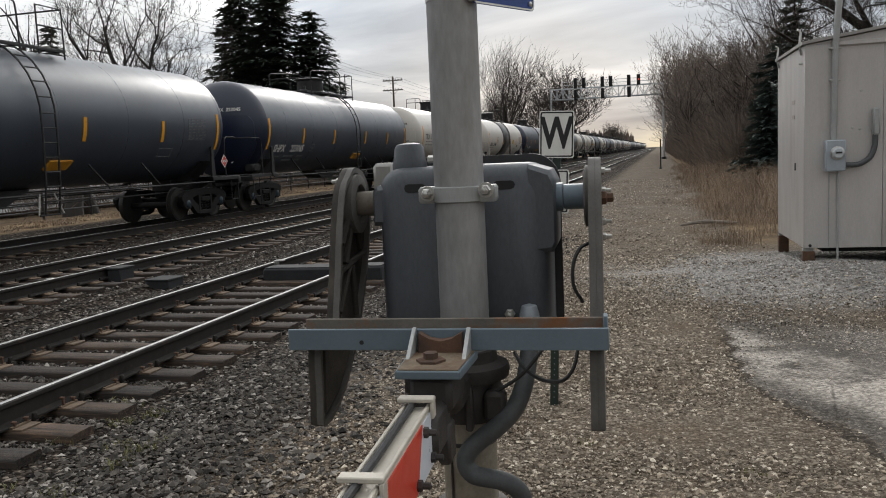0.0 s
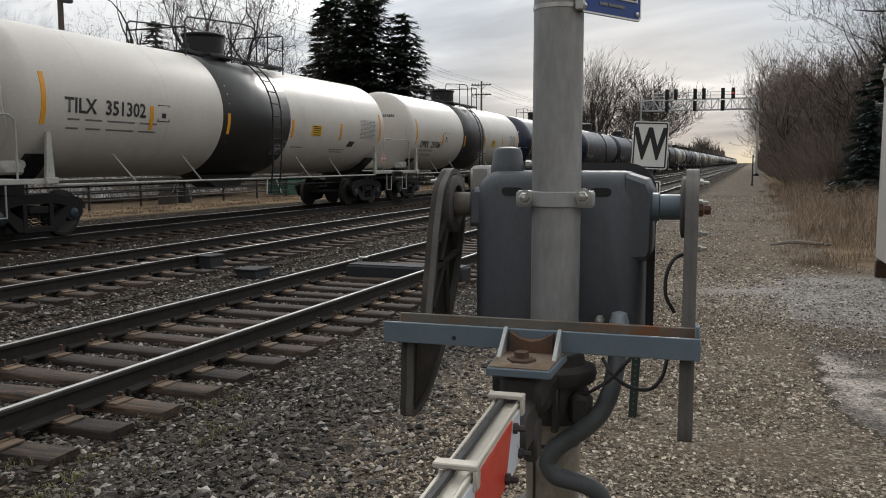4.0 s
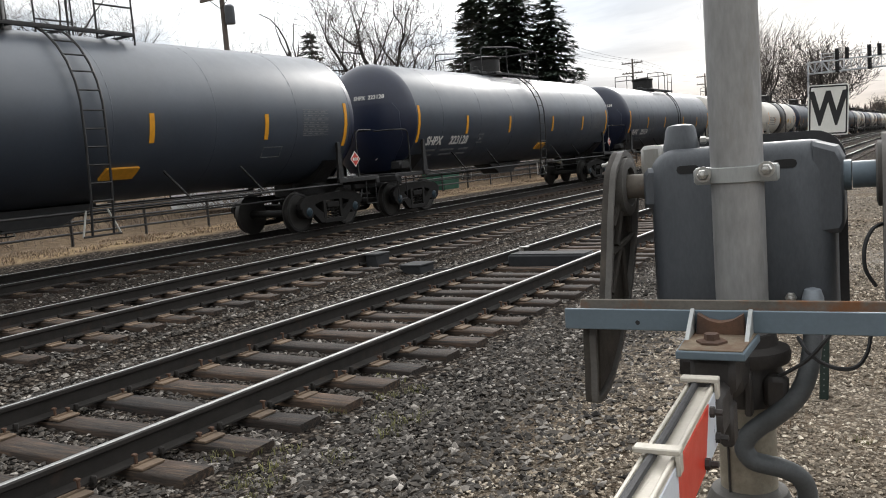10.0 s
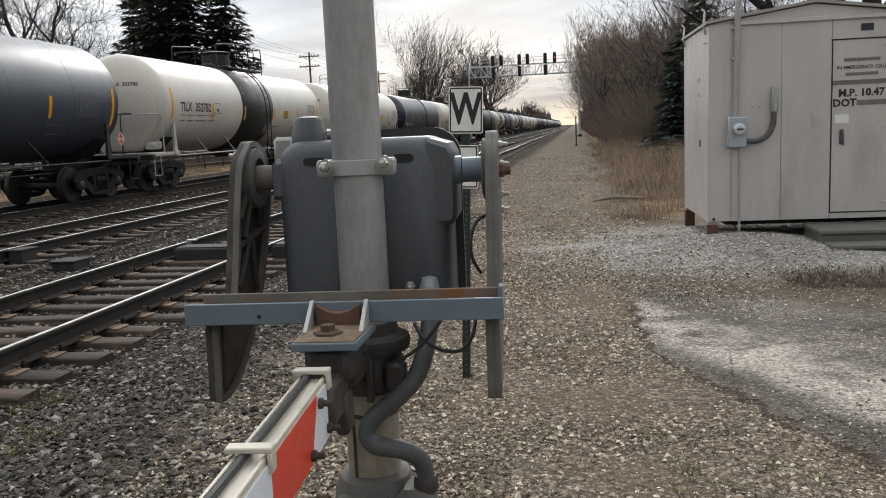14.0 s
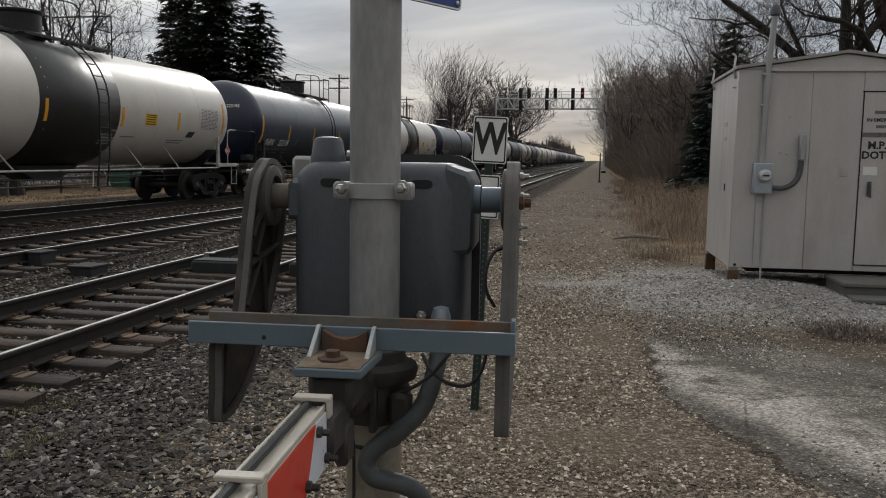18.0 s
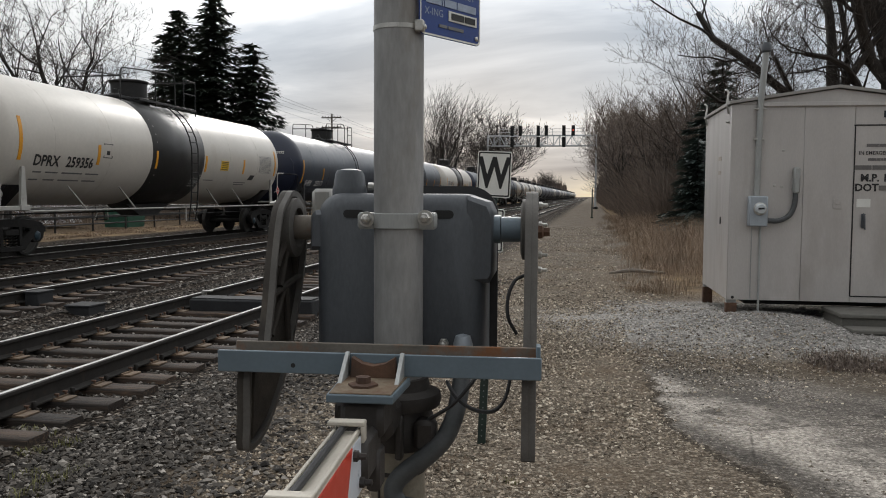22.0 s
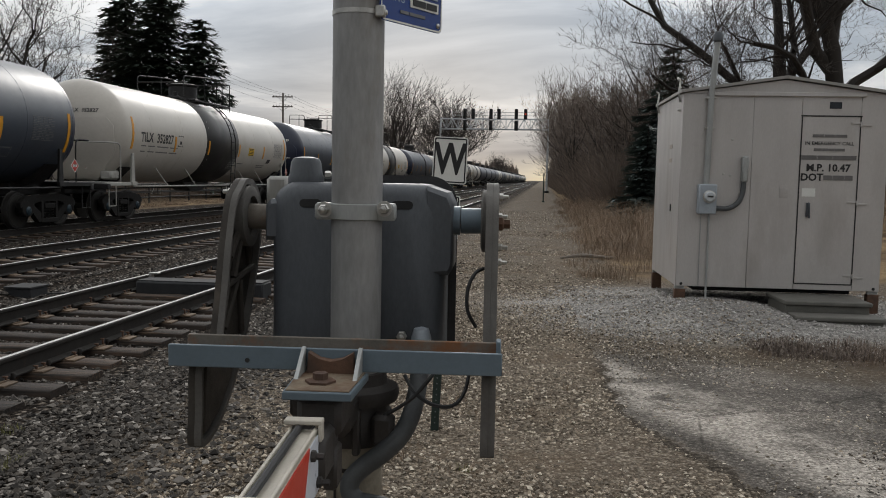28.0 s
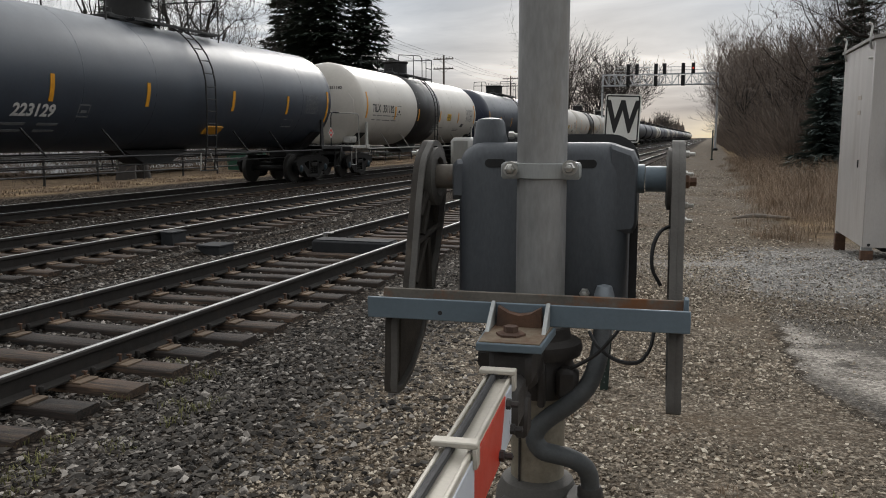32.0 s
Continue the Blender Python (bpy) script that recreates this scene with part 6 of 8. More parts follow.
def truck(car, y, frame_mat, lite=False):
    t = part("truck", Shape().box((0, 0, 0.52), (2.1, 0.36, 0.22), 0.03).box((0, 0, 0.72), (0.8, 0.5, 0.2), 0.04), M_TRUCK, car, "four-wheel truck with greasy side frames", at=pose(0, y, 0))
    for sx in (-1, 1):
        x = sx * 1.02
        f = Shape()
        a, b = x - 0.07, x + 0.07
        # arched top chord, V-shaped tension members, columns
        f.prism([(-1.20, 0.54), (-1.20, 0.66), (-1.02, 0.78), (-0.40, 0.86), (0.40, 0.86), (1.02, 0.78), (1.20, 0.66), (1.20, 0.54), (0.82, 0.60), (0.38, 0.68), (-0.38, 0.68), (-0.82, 0.60)], a, b, "x", 0.015)
        for s in (-1, 1):
            f.prism([(s * 0.98, 0.64), (s * 0.74, 0.64), (s * 0.28, 0.34), (s * 0.28, 0.16), (s * 0.46, 0.16)], a, b, "x", 0.012)
            f.prism([(s * 0.36, 0.68), (s * 0.26, 0.68), (s * 0.26, 0.26), (s * 0.36, 0.26)], a - 0.01, b + 0.01, "x", 0.01)
            f.prism([(s * 1.15, 0.62), (s * 0.62, 0.62), (s * 0.68, 0.40), (s * 0.78, 0.31), (s * 1.00, 0.31), (s * 1.12, 0.42)], a, b, "x", 0.02)
        f.box((x, 0, 0.19), (0.16, 0.74, 0.12), 0.02)
        part("side_frame", f, M_TRUCK, t)
        if not lite:
            sp = Shape()
            for yy in (-0.17, 0.0, 0.17):
                sp.tube([(x + 0.065 * math.cos(k * 0.9), yy + 0.065 * math.sin(k * 0.9), 0.25 + k * 0.0098) for k in range(24)], 0.013, 4)
            part("coil_spring", sp, M_WHEEL, t)
            part("bolster_end", Shape().box((x, 0, 0.56), (0.20, 0.46, 0.14), 0.02), M_TRUCK, t)
    for s in (-1, 1):
        w, rims = Shape(), []
        for sx in (-1, 1):
            c = sx * 0.755
            w.lathe([(0.10, c - 0.09), (0.16, c - 0.06), (0.36, c - 0.03), (0.40, c - 0.065), (0.452, c - 0.065), (0.452, c + 0.06), (0.40, c + 0.065), (0.36, c + 0.03), (0.16, c + 0.05), (0.10, c + 0.09)], 20, "x")
            tread = Shape().lathe([(0.4535, c - 0.062), (0.457, c - 0.058), (0.457, c + 0.05), (0.4535, c + 0.058)], 24, "x")
            tread.lathe([(0.457, c - sx * 0.062), (0.482, c - sx * 0.068), (0.482, c - sx * 0.078), (0.45, c - sx * 0.084)], 24, "x")
            rims.append(tread)
        w.lathe([(0.085, -0.66), (0.085, 0.66)], 12, "x")
        w.box((0, 0.20, 0.20), (0.02, 0.02, 0.02), 0.002)
        ws = part("wheelset", w, M_WHEEL, t, at=pose(0, s * 0.89, 0.457))
        if not lite:
            for tread in rims:
                part("wheel_tread", tread, M_TREAD, ws, "worn wheel rim")
            for sx in (-1, 1):
                cap = Shape()
                prof = [(0.12, 0.90), (0.12, 1.04), (0.105, 1.10), (0.085, 1.115), (0.001, 1.12)]
                cap.lathe([(r, sx * h) for r, h in prof], 18, "x")
                for k in range(3):
                    an = k * 2.094
                    cap.box((sx * 1.118, 0.055 * math.cos(an), 0.055 * math.sin(an)), (0.02, 0.03, 0.03), 0.004)
                part("bearing_cap", cap, M_BEARING, ws, "dull blue bearing cap")
    return t


def head_shield(car, s, mat):
    """Plate over the lower half of a tank end: wide above, drawn in below, following the head's curve."""
    sh = Shape()
    cols, rows = 10, 8
    z0, z1 = 1.22, 3.02
    depth = 0.765
    verts, faces = [], []
    for layer in (0.075, 0.05):
        for j in range(rows + 1):
            v = j / rows
            z = z0 + (z1 - z0) * v
            half = 0.66 + 0.62 * min(v / 0.45, 1.0) if v < 0.9 else 1.28 - (v - 0.9) * 1.6
            for i in range(cols + 1):
                x = half * (2 * i / cols - 1)
                rr = min(math.hypot(x, z - ZC) / R, 0.96)
                y = HALF + depth * math.sqrt(1 - rr * rr) + layer
                verts.append((x, s * y, z))
    k = (cols + 1) * (rows + 1)
    for j in range(rows):
        for i in range(cols):
            a = j * (cols + 1) + i
            faces += [(a, a + 1, a + cols + 2, a + cols + 1), (k + a, k + a + cols + 1, k + a + cols + 2, k + a + 1)]
    rim = [i for i in range(cols + 1)] + [j * (cols + 1) + cols for j in range(1, rows + 1)] + [rows * (cols + 1) + i for i in range(cols - 1, -1, -1)] + [j * (cols + 1) for j in range(rows - 1, 0, -1)]
    for i, a in enumerate(rim):
        b = rim[(i + 1) % len(rim)]
        faces.append((a, b, k + b, k + a))
    sh.add(verts, faces)
    p = part("head_shield", sh, mat, car)
    stiff = Shape().tube([(-1.15, s * (HALF + 0.42), 2.35), (-0.6, s * (HALF + 0.74), 2.35), (0, s * (HALF + 0.80), 2.35), (0.6, s * (HALF + 0.74), 2.35), (1.15, s * (HALF + 0.42), 2.35)], 0.035, 6)
    part("shield_stiffener", stiff, mat, p)
    return p


def diamond(parent, c, size, m):
    d = Shape().prism([(0, size), (size, 0), (0, -size), (-size, 0)], -0.004, 0.004, "x")
    p = part("placard", d, M_SIGNWHITE, parent, "red and white diamond hazard placard", at=m)
    i = size * 0.86
    part("placard_field", Shape().prism([(0, i), (i, 0), (0, -i), (-i, 0)], 0.0042, 0.006, "x"), M_PLACARD, p)
    plate = part("placard_number", Shape().box((0.0065, 0, 0), (0.002, size * 1.05, size * 0.36), 0.0), M_SIGNWHITE, p)
    digits = text_mesh("1267", size * 0.27, "CENTER", 0.0, 0.003)
    part("lettering", digits, M_LETBLACK, plate, at=pose(0.0085, 0, 0, 90, 0, 90))
    return p


def fittings(car, dark, frame_mat, lite):
    """All that both kinds of car carry: sills, ends, rails, ladder, manway, walkway."""
    hand = M_CARFRAME if dark else M_CARGREY
    rail = M_CARGREY
    for s in (-1, 1):
        stub = Shape().box((0, s * 7.9, 0.98), (0.62, 2.3, 0.34), 0.03).box((0, s * END_Y, 1.04), (2.9, 0.16, 0.16), 0.02)
        stub.prism([(-0.7, 1.10), (0.7, 1.10), (1.25, 1.62), (-1.25, 1.62)], s * TRUCK_Y - 0.28, s * TRUCK_Y + 0.28, "y")
        part("stub_sill", stub, M_CARFRAME, car)
        part("coupler", Shape().box((0, s * 9.0, 0.86), (0.16, 0.42, 0.16), 0.03).box((0.05, s * 9.16, 0.86), (0.28, 0.20, 0.28), 0.05), M_TRUCK, car)
        part("end_platform", Shape().box((0, s * 8.36, 1.145), (2.84, 0.62, 0.05), 0.008).box((1.38, s * 8.0, 1.11), (0.10, 1.5, 0.10), 0.01).box((-1.38, s * 8.0, 1.11), (0.10, 1.5, 0.10), 0.01), hand if not dark else M_CARFRAME, car)
        if lite:
            continue
        head_shield(car, s, M_HEADSHADE if dark else M_WHITETANK)
        for sx in (-1, 1):
            br = Shape().prism([(s * TRUCK_Y - 0.11, 1.06), (s * TRUCK_Y + 0.11, 1.06), (s * TRUCK_Y + 0.05, 2.02), (s * TRUCK_Y - 0.05, 2.02)], sx * 1.40 - 0.03, sx * 1.40 + 0.03, "x", 0.006)
            br.box((sx * 1.44, s * TRUCK_Y, 1.12), (0.08, 0.30, 0.12), 0.01)
            part("bolster_bracket", br, M_CARFRAME if dark else M_CARGREY, car)
            hr = smooth_path([(sx * 1.40, s * 7.95, 1.16), (sx * 1.40, s * 7.95, 2.10), (sx * 1.40, s * 8.04, 2.27), (sx * 1.40, s * 8.2, 2.30), (sx * 1.40, s * 8.55, 2.30), (sx * 1.30, s * 8.66, 2.30), (sx * 0.8, s * 8.66, 2.30)], 3)
            part("end_handrail", Shape().tube(hr, 0.02, 8), hand, car)
            st = Shape().tube([(sx * 1.40, s * 8.62, 1.05), (sx * 1.40, s * 8.62, 0.48), (sx * 1.40, s * 8.22, 0.48), (sx * 1.40, s * 8.22, 1.05)], 0.018, 6)
            part("sill_step", st, hand, car)
        hose = smooth_path([(0.35, s * 8.8, 0.80), (0.38, s * 8.95, 0.55), (0.30, s * 9.12, 0.36), (0.15, s * 9.18, 0.42)], 3)
        part("air_hose", Shape().tube(hose, 0.022, 6), M_RUBBER, car)
    for sx in (-1, 1):
        x = sx * 1.43
        sill = part("side_rail", Shape().tube([(x, -TRUCK_Y, 1.035), (x, TRUCK_Y, 1.035)], 0.024, 8), M_CARFRAME if dark else M_CARGREY, car)
        if lite:
            continue
        for y in (-4.9, -2.65, 2.55, 4.55):
            part("rail_strut", Shape().tube([(x, y, 1.04), (sx * 1.20, y - 0.42, 1.62)], 0.020, 6), M_CARGREY if not dark else M_CARFRAME, sill)
    if not lite:
        for sx in (-1, 1):
            ld = Shape()
            for dy in (0.2, 0.62):
                path = [(sx * (R + 0.14) * math.cos(radians(a)), dy, ZC + (R + 0.14) * math.sin(radians(a))) for a in (78, 66, 54, 42, 30, 18, 6, -4)]
                path += [(sx * (R + 0.14), dy, 2.2), (sx * (R + 0.10), dy, 1.3), (sx * (R + 0.02), dy, 0.62)]
                ld.tube(path, 0.022, 6)
            for k in range(13):
                a = 70 - k * 11.5
                p = (sx * (R + 0.14) * math.cos(radians(a)), ZC + (R + 0.14) * math.sin(radians(a))) if a > 0 else (sx * (R + 0.14 - 0.03 * (-a / 60)), ZC - (R * 1.0) * (-a / 68) * 1.15)
                ld.tube([(p[0], 0.2, p[1]), (p[0], 0.62, p[1])], 0.016, 6)
            part("side_ladder", ld, M_CARFRAME, car)
            for a, b in (((1.53, 0.04, 0.62), (1.45, 0.2, 1.05)), ((1.53, 0.78, 0.62), (1.45, 0.62, 1.05)), ((1.55, 0.04, 0.62), (1.55, 0.78, 0.62))):
                part("ladder_foot", Shape().tube([(sx * a[0], *a[1:]), (sx * b[0], *b[1:])], 0.018, 6), M_CARGREY if b[2] > 1 else M_CARFRAME, car)
    # manway and top walkway
    top = ZC + R
    man = part("manway_housing", Shape().lathe([(0.60, top - 0.10), (0.60, top + 0.06), (0.52, top + 0.10), (0.52, top + 0.52), (0.55, top + 0.53), (0.57, top + 0.56), (0.57, top + 0.60), (0.40, top + 0.64), (0.001, top + 0.65)], 26, "z", (0, -0.45, 0)), M_CARFRAME, car, "round black valve housing on top")
    if lite:
        part("top_railing", Shape().tube([(0.72, -2.0, top + 0.75), (0.72, 2.0, top + 0.75)], 0.022, 5).tube([(0.72, 2.0, top - 0.2), (0.72, 2.0, top + 0.75)], 0.022, 5).tube([(0.72, 0.9, top - 0.2), (0.72, 0.9, top + 0.75)], 0.022, 5), M_CARFRAME, car)
        return
    part("pressure_valve", Shape().lathe([(0.16, top - 0.02), (0.16, top + 0.12), (0.10, top + 0.15), (0.10, top + 0.26), (0.001, top + 0.28)], 12, "z", (0.1, -1.35, 0)).box((0.0, -1.2, top + 0.04), (0.7, 0.8, 0.10), 0.02), M_CARFRAME, man)
    plat = Shape().box((-0.875, 0.35, top - 0.045), (0.04, 3.5, 0.05), 0.004).box((0.875, 0.35, top - 0.045), (0.04, 3.5, 0.05), 0.004)
    for y in (-1.3, -0.3, 0.7, 1.7, 2.05):
        plat.box((0, y, top - 0.045), (1.74, 0.05, 0.04), 0.004)
    walkway = part("walkway", plat, M_CARFRAME, car, "black grating walkway")
    slat_me = Shape().box((0, 0.35, top - 0.010), (0.045, 3.5, 0.03), 0.004).mesh("slat")
    slat_me.materials.append(M_CARFRAME)
    for sx in (-1, 1):
        for k in range(4):
            part("slat", slat_me, None, walkway, at=pose(sx * (0.62 + k * 0.075), 0, 0))
    rl = Shape()
    r2 = 0.020
    for sx in (-1, 1):
        x = sx * 0.86
        rl.tube(smooth_path([(x, -2.35, top - 0.18), (x, -2.35, top + 0.55), (x, -2.25, top + 0.72), (x, -2.0, top + 0.76), (x, 0.2, top + 0.92), (x, 0.62, top + 0.86), (x, 0.72, top + 0.7), (x, 0.74, top - 0.16)], 3), r2, 6)
        rl.tube([(x, 1.30, top - 0.16), (x, 1.30, top + 0.88), (x, 2.10, top + 0.88), (x, 2.10, top - 0.22)], r2, 6)
        rl.tube([(x, 1.30, top + 0.45), (x, 2.10, top + 0.45)], r2, 6)
        rl.tube([(x, -0.45, top - 0.16), (x, -0.45, top + 0.86)], r2, 6)
    rl.tube([(-0.86, 2.10, top + 0.88), (0.86, 2.10, top + 0.88)], r2, 6).tube([(-0.86, -2.35, top + 0.50), (0.86, -2.35, top + 0.50)], r2, 6)
    part("top_railing", rl, M_CARFRAME, car, "black pipe railing")
    # gear under the belly
    part("bottom_outlet", Shape().prism([(-1.3, 1.14), (1.3, 1.14), (0.55, 0.80), (-0.55, 0.80)], -0.32, 0.32, "x", 0.02), M_CARFRAME, car)
    part("brake_rod", Shape().tube([(0.55, -6.3, 0.80), (0.55, 6.3, 0.80)], 0.018, 6).tube([(-0.3, -6.3, 0.92), (-0.3, 6.3, 0.92)], 0.022, 6), M_CARFRAME, car)


def seams(car, mat):
    me = Shape().lathe([(R - 0.002, -0.014), (R + 0.0035, -0.007), (R + 0.0035, 0.007), (R - 0.002, 0.014)], 40, "y", (0, 0, ZC)).mesh("weld_seam")
    me.materials.append(mat)
    for y in (-6.2, -3.9, -1.55, 0.9, 3.3, 5.7):
        part("weld_seam", me, None, car, at=pose(0, y, 0))


def data_panel(car, y0, y1, z0, z1, mat):
    a0, a1 = math.degrees(math.asin((z0 - ZC) / R)), math.degrees(math.asin((z1 - ZC) / R))
    n = 7
    s = Shape()
    for k in range(n + 1):
        a = a0 + (a1 - a0) * k / n
        p = side_patch(y0, y1, a - 0.20, a + 0.20, n=1)
        s.add(p.v, p.f)
    rng = random.Random(3)
    for k in range(n):
        u = y0
        while u < y1 - 0.12:
            w = rng.uniform(0.08, 0.22)
            a = a0 + (a1 - a0) * (k + 0.5) / n
            p = side_patch(u + 0.02, min(u + w, y1), a - 0.45, a + 0.45, n=1)
            s.add(p.v, p.f)
            u += w + 0.06
    part("data_panel", s, mat, car, "stencilled table of small print")


def text_bars(car, rows, mat):
    s = Shape()
    for y0, y1, z, h in rows:
        a = math.degrees(math.asin((z - ZC) / R))
        d = math.degrees(h / 2 / R)
        p = side_patch(y0, y1, a - d, a + d, n=1)
        s.add(p.v, p.f)
    part("small_print", s, mat, car, "lines of small print")


def make_car(dark, lite=False):
    name = "black" if dark else "cream"
    car = thing("tank_car", "dusty black tank car with yellow reflective stripes, rolling" if dark else "cream tank car with a black middle band, rolling", "tank car", group="train of tank cars")
    n = 48 if not lite else 28
    part("tank", tank_shape(n), M_BLACKTANK if dark else M_WHITETANK, car, "dusty black tank" if dark else "cream tank, dirty underneath", 60)
    if dark:
        for s in (-1, 1):
            # ends turned from the bright sky: their shade is in the colour
            part("tank_head", Shape().lathe([(r + 0.003, s * (y + 0.003)) for r, y in head_profile()], n, "y", (0, 0, ZC)), M_HEADSHADE, car, "rounded navy end, shade put into its dark colour", 60)
    if not dark:
        part("tank_band", Shape().lathe([(R - 0.003, -1.85), (R + 0.005, -1.845), (R + 0.005, 1.345), (R - 0.003, 1.35)], 48, "y", (0, 0, ZC)), M_BANDTANK, car, "black band round the middle", 60)
    fittings(car, dark, None, lite)
    for s in (-1, 1):
        truck(car, s * TRUCK_Y, None, lite)
    if lite:
        return car
    seams(car, M_BLACKTANK if dark else M_WHITETANK)
    if dark:
        stripes = [(-7.5, -26, 9), (-4.77, -18, -1), (-1.85, -18, -1), (1.72, -18, -1), (4.72, -18, -1), (7.45, -26, 9)]
    else:
        stripes = [(-7.4, -17, 16), (-4.45, -17, -1), (-1.60, -17, -1), (1.50, -17, -1), (4.47, -17, -1), (7.40, -17, 16)]
    for y, a0, a1 in stripes:
        part("reflective_stripe", side_patch(y - 0.055, y + 0.055, a0 - 2, a1 + 1, 0.0, 0.010), M_YELLOW, car)
    if dark:
        part("yellow_plate", side_patch(0.78, 1.48, -46, -37, 0.08, 0.05, 2), M_PLATEYEL, car, "yellow slanted plate with small print")
        data_panel(car, 5.9, 6.8, 2.2, 2.76, M_LETFAINT)
        frame = Shape()
        for y0, y1, a0, a1 in ((-3.95, -3.62, -22, -21), (-3.95, -3.62, -32, -31), (-3.95, -3.92, -32, -21), (-3.65, -3.62, -32, -21), (-3.88, -3.7, -28, -26)):
            p = side_patch(y0, y1, a0, a1, n=1)
            frame.add(p.v, p.f)
        for y0, y1, a0, a1 in ((4.7, 5.3, -27, -26.4), (4.7, 5.3, -36, -35.4), (4.7, 4.73, -36, -26), (5.27, 5.3, -36, -26)):
            p = side_patch(y0, y1, a0, a1, n=1)
            frame.add(p.v, p.f)
        part("stencilled_square", frame, M_LETFAINT, car)
    else:
        part("yellow_plate", side_patch(2.6, 3.2, -16, -4, 0.0, 0.006, 2), M_NOTICEYEL, car, "yellow square notice")
        data_panel(car, 5.85, 7.0, 2.25, 2.85, M_LETFAINT)
        part("black_label", side_patch(5.05, 5.45, -27, -20, 0.12), M_LETBLACK, car)
        frame = Shape()
        for y0, y1, a0, a1 in ((-4.25, -3.85, 1, 1.7), (-4.25, -3.85, -12, -11.3), (-4.25, -4.22, -12, 1.7), (-3.88, -3.85, -12, 1.7), (-4.12, -3.98, -9, -5)):
            p = side_patch(y0, y1, a0, a1, n=1)
            frame.add(p.v, p.f)
        part("stencilled_square", frame, M_LETBLACK, car)
    for s in (-1, 1):
        diamond(car, None, 0.19, pose(1.50, s * 7.72, 1.60) if s > 0 else pose(0.45, -8.17, 1.72, 0, 0, -90))
    if not dark:
        for n, line in enumerate(("HANDLE MUST BE", "LOCKED AND CHAINED", "IN CLOSED POSITION", "BEFORE LOADING")):
            side_text(line, 0.042, 0.72, 1.93 - n * 0.075, M_LETWHITE, car, 0.15, 0.002, "lettering", "LEFT")
        side_text("CLOSED", 0.042, 1.10, 2.04, M_LETWHITE, car, 0.0, 0.002, "lettering", "LEFT")
        for a in (-14.6, -12.2, -9.8, -7.4, -5.4):
            part("notice_line", side_patch(2.66, 3.14, a - 0.45, a + 0.45, 0.0, 0.009, 1), M_LETBLACK, car)
    part("brake_valve", Shape().box((0.95, -7.75, 1.36), (0.35, 0.5, 0.26), 0.05).lathe([(0.10, 0.62), (0.12, 0.72), (0.12, 0.95), (0.08, 1.1)], 12, "x", (0, -7.55, 1.42)), M_CARGREY if not dark else M_CARFRAME, car, "air brake valve")
    return car


# order of the cars from the front of the train: black or cream, and the mark where it can be read
ORDER = {-5: (1, ""), -4: (1, ""), -3: (1, "SHPX  223045"), -2: (0, "TILX  351302"), -1: (0, "DPRX  259386"), 0: (1, "SHPX  223162"), 1: (1, "SHPX  223128"), 2: (1, "SHPX  223124"), 3: (0, "TILX  352782"), 4: (0, "TILX  352787"), 5: (1, "SHPX  223195"), 6: (0, "DPRX  259356"), 7: (1, "SHPX  223372"), 8: (1, ""), 9: (0, "TILX  352827"), 10: (1, "SHPX  223129"), 11: (0, "TILX  351182"), 12: (1, "")}
CARS = {}
DARK_PRINT = [(-7.0, -6.25, 1.70, 0.06), (-6.0, -5.2, 1.70, 0.06), (-4.9, -4.35, 1.70, 0.06), (-6.9, -6.35, 1.57, 0.06), (-5.9, -5.2, 1.57, 0.06), (-4.9, -4.35, 1.57, 0.06)]
CREAM_PRINT = [(-6.8, -6.5, 2.28, 0.036), (-6.35, -5.9, 2.28, 0.036), (-5.75, -4.95, 2.28, 0.036), (-4.8, -4.25, 2.28, 0.036), (-6.8, -6.5, 2.11, 0.036), (-6.3, -5.9, 2.11, 0.036), (-5.75, -4.95, 2.11, 0.036), (-4.8, -4.25, 2.11, 0.036), (1.6, 2.3, 1.9, 0.03), (4.0, 5.0, 1.86, 0.03), (4.1, 4.9, 1.79, 0.03)]


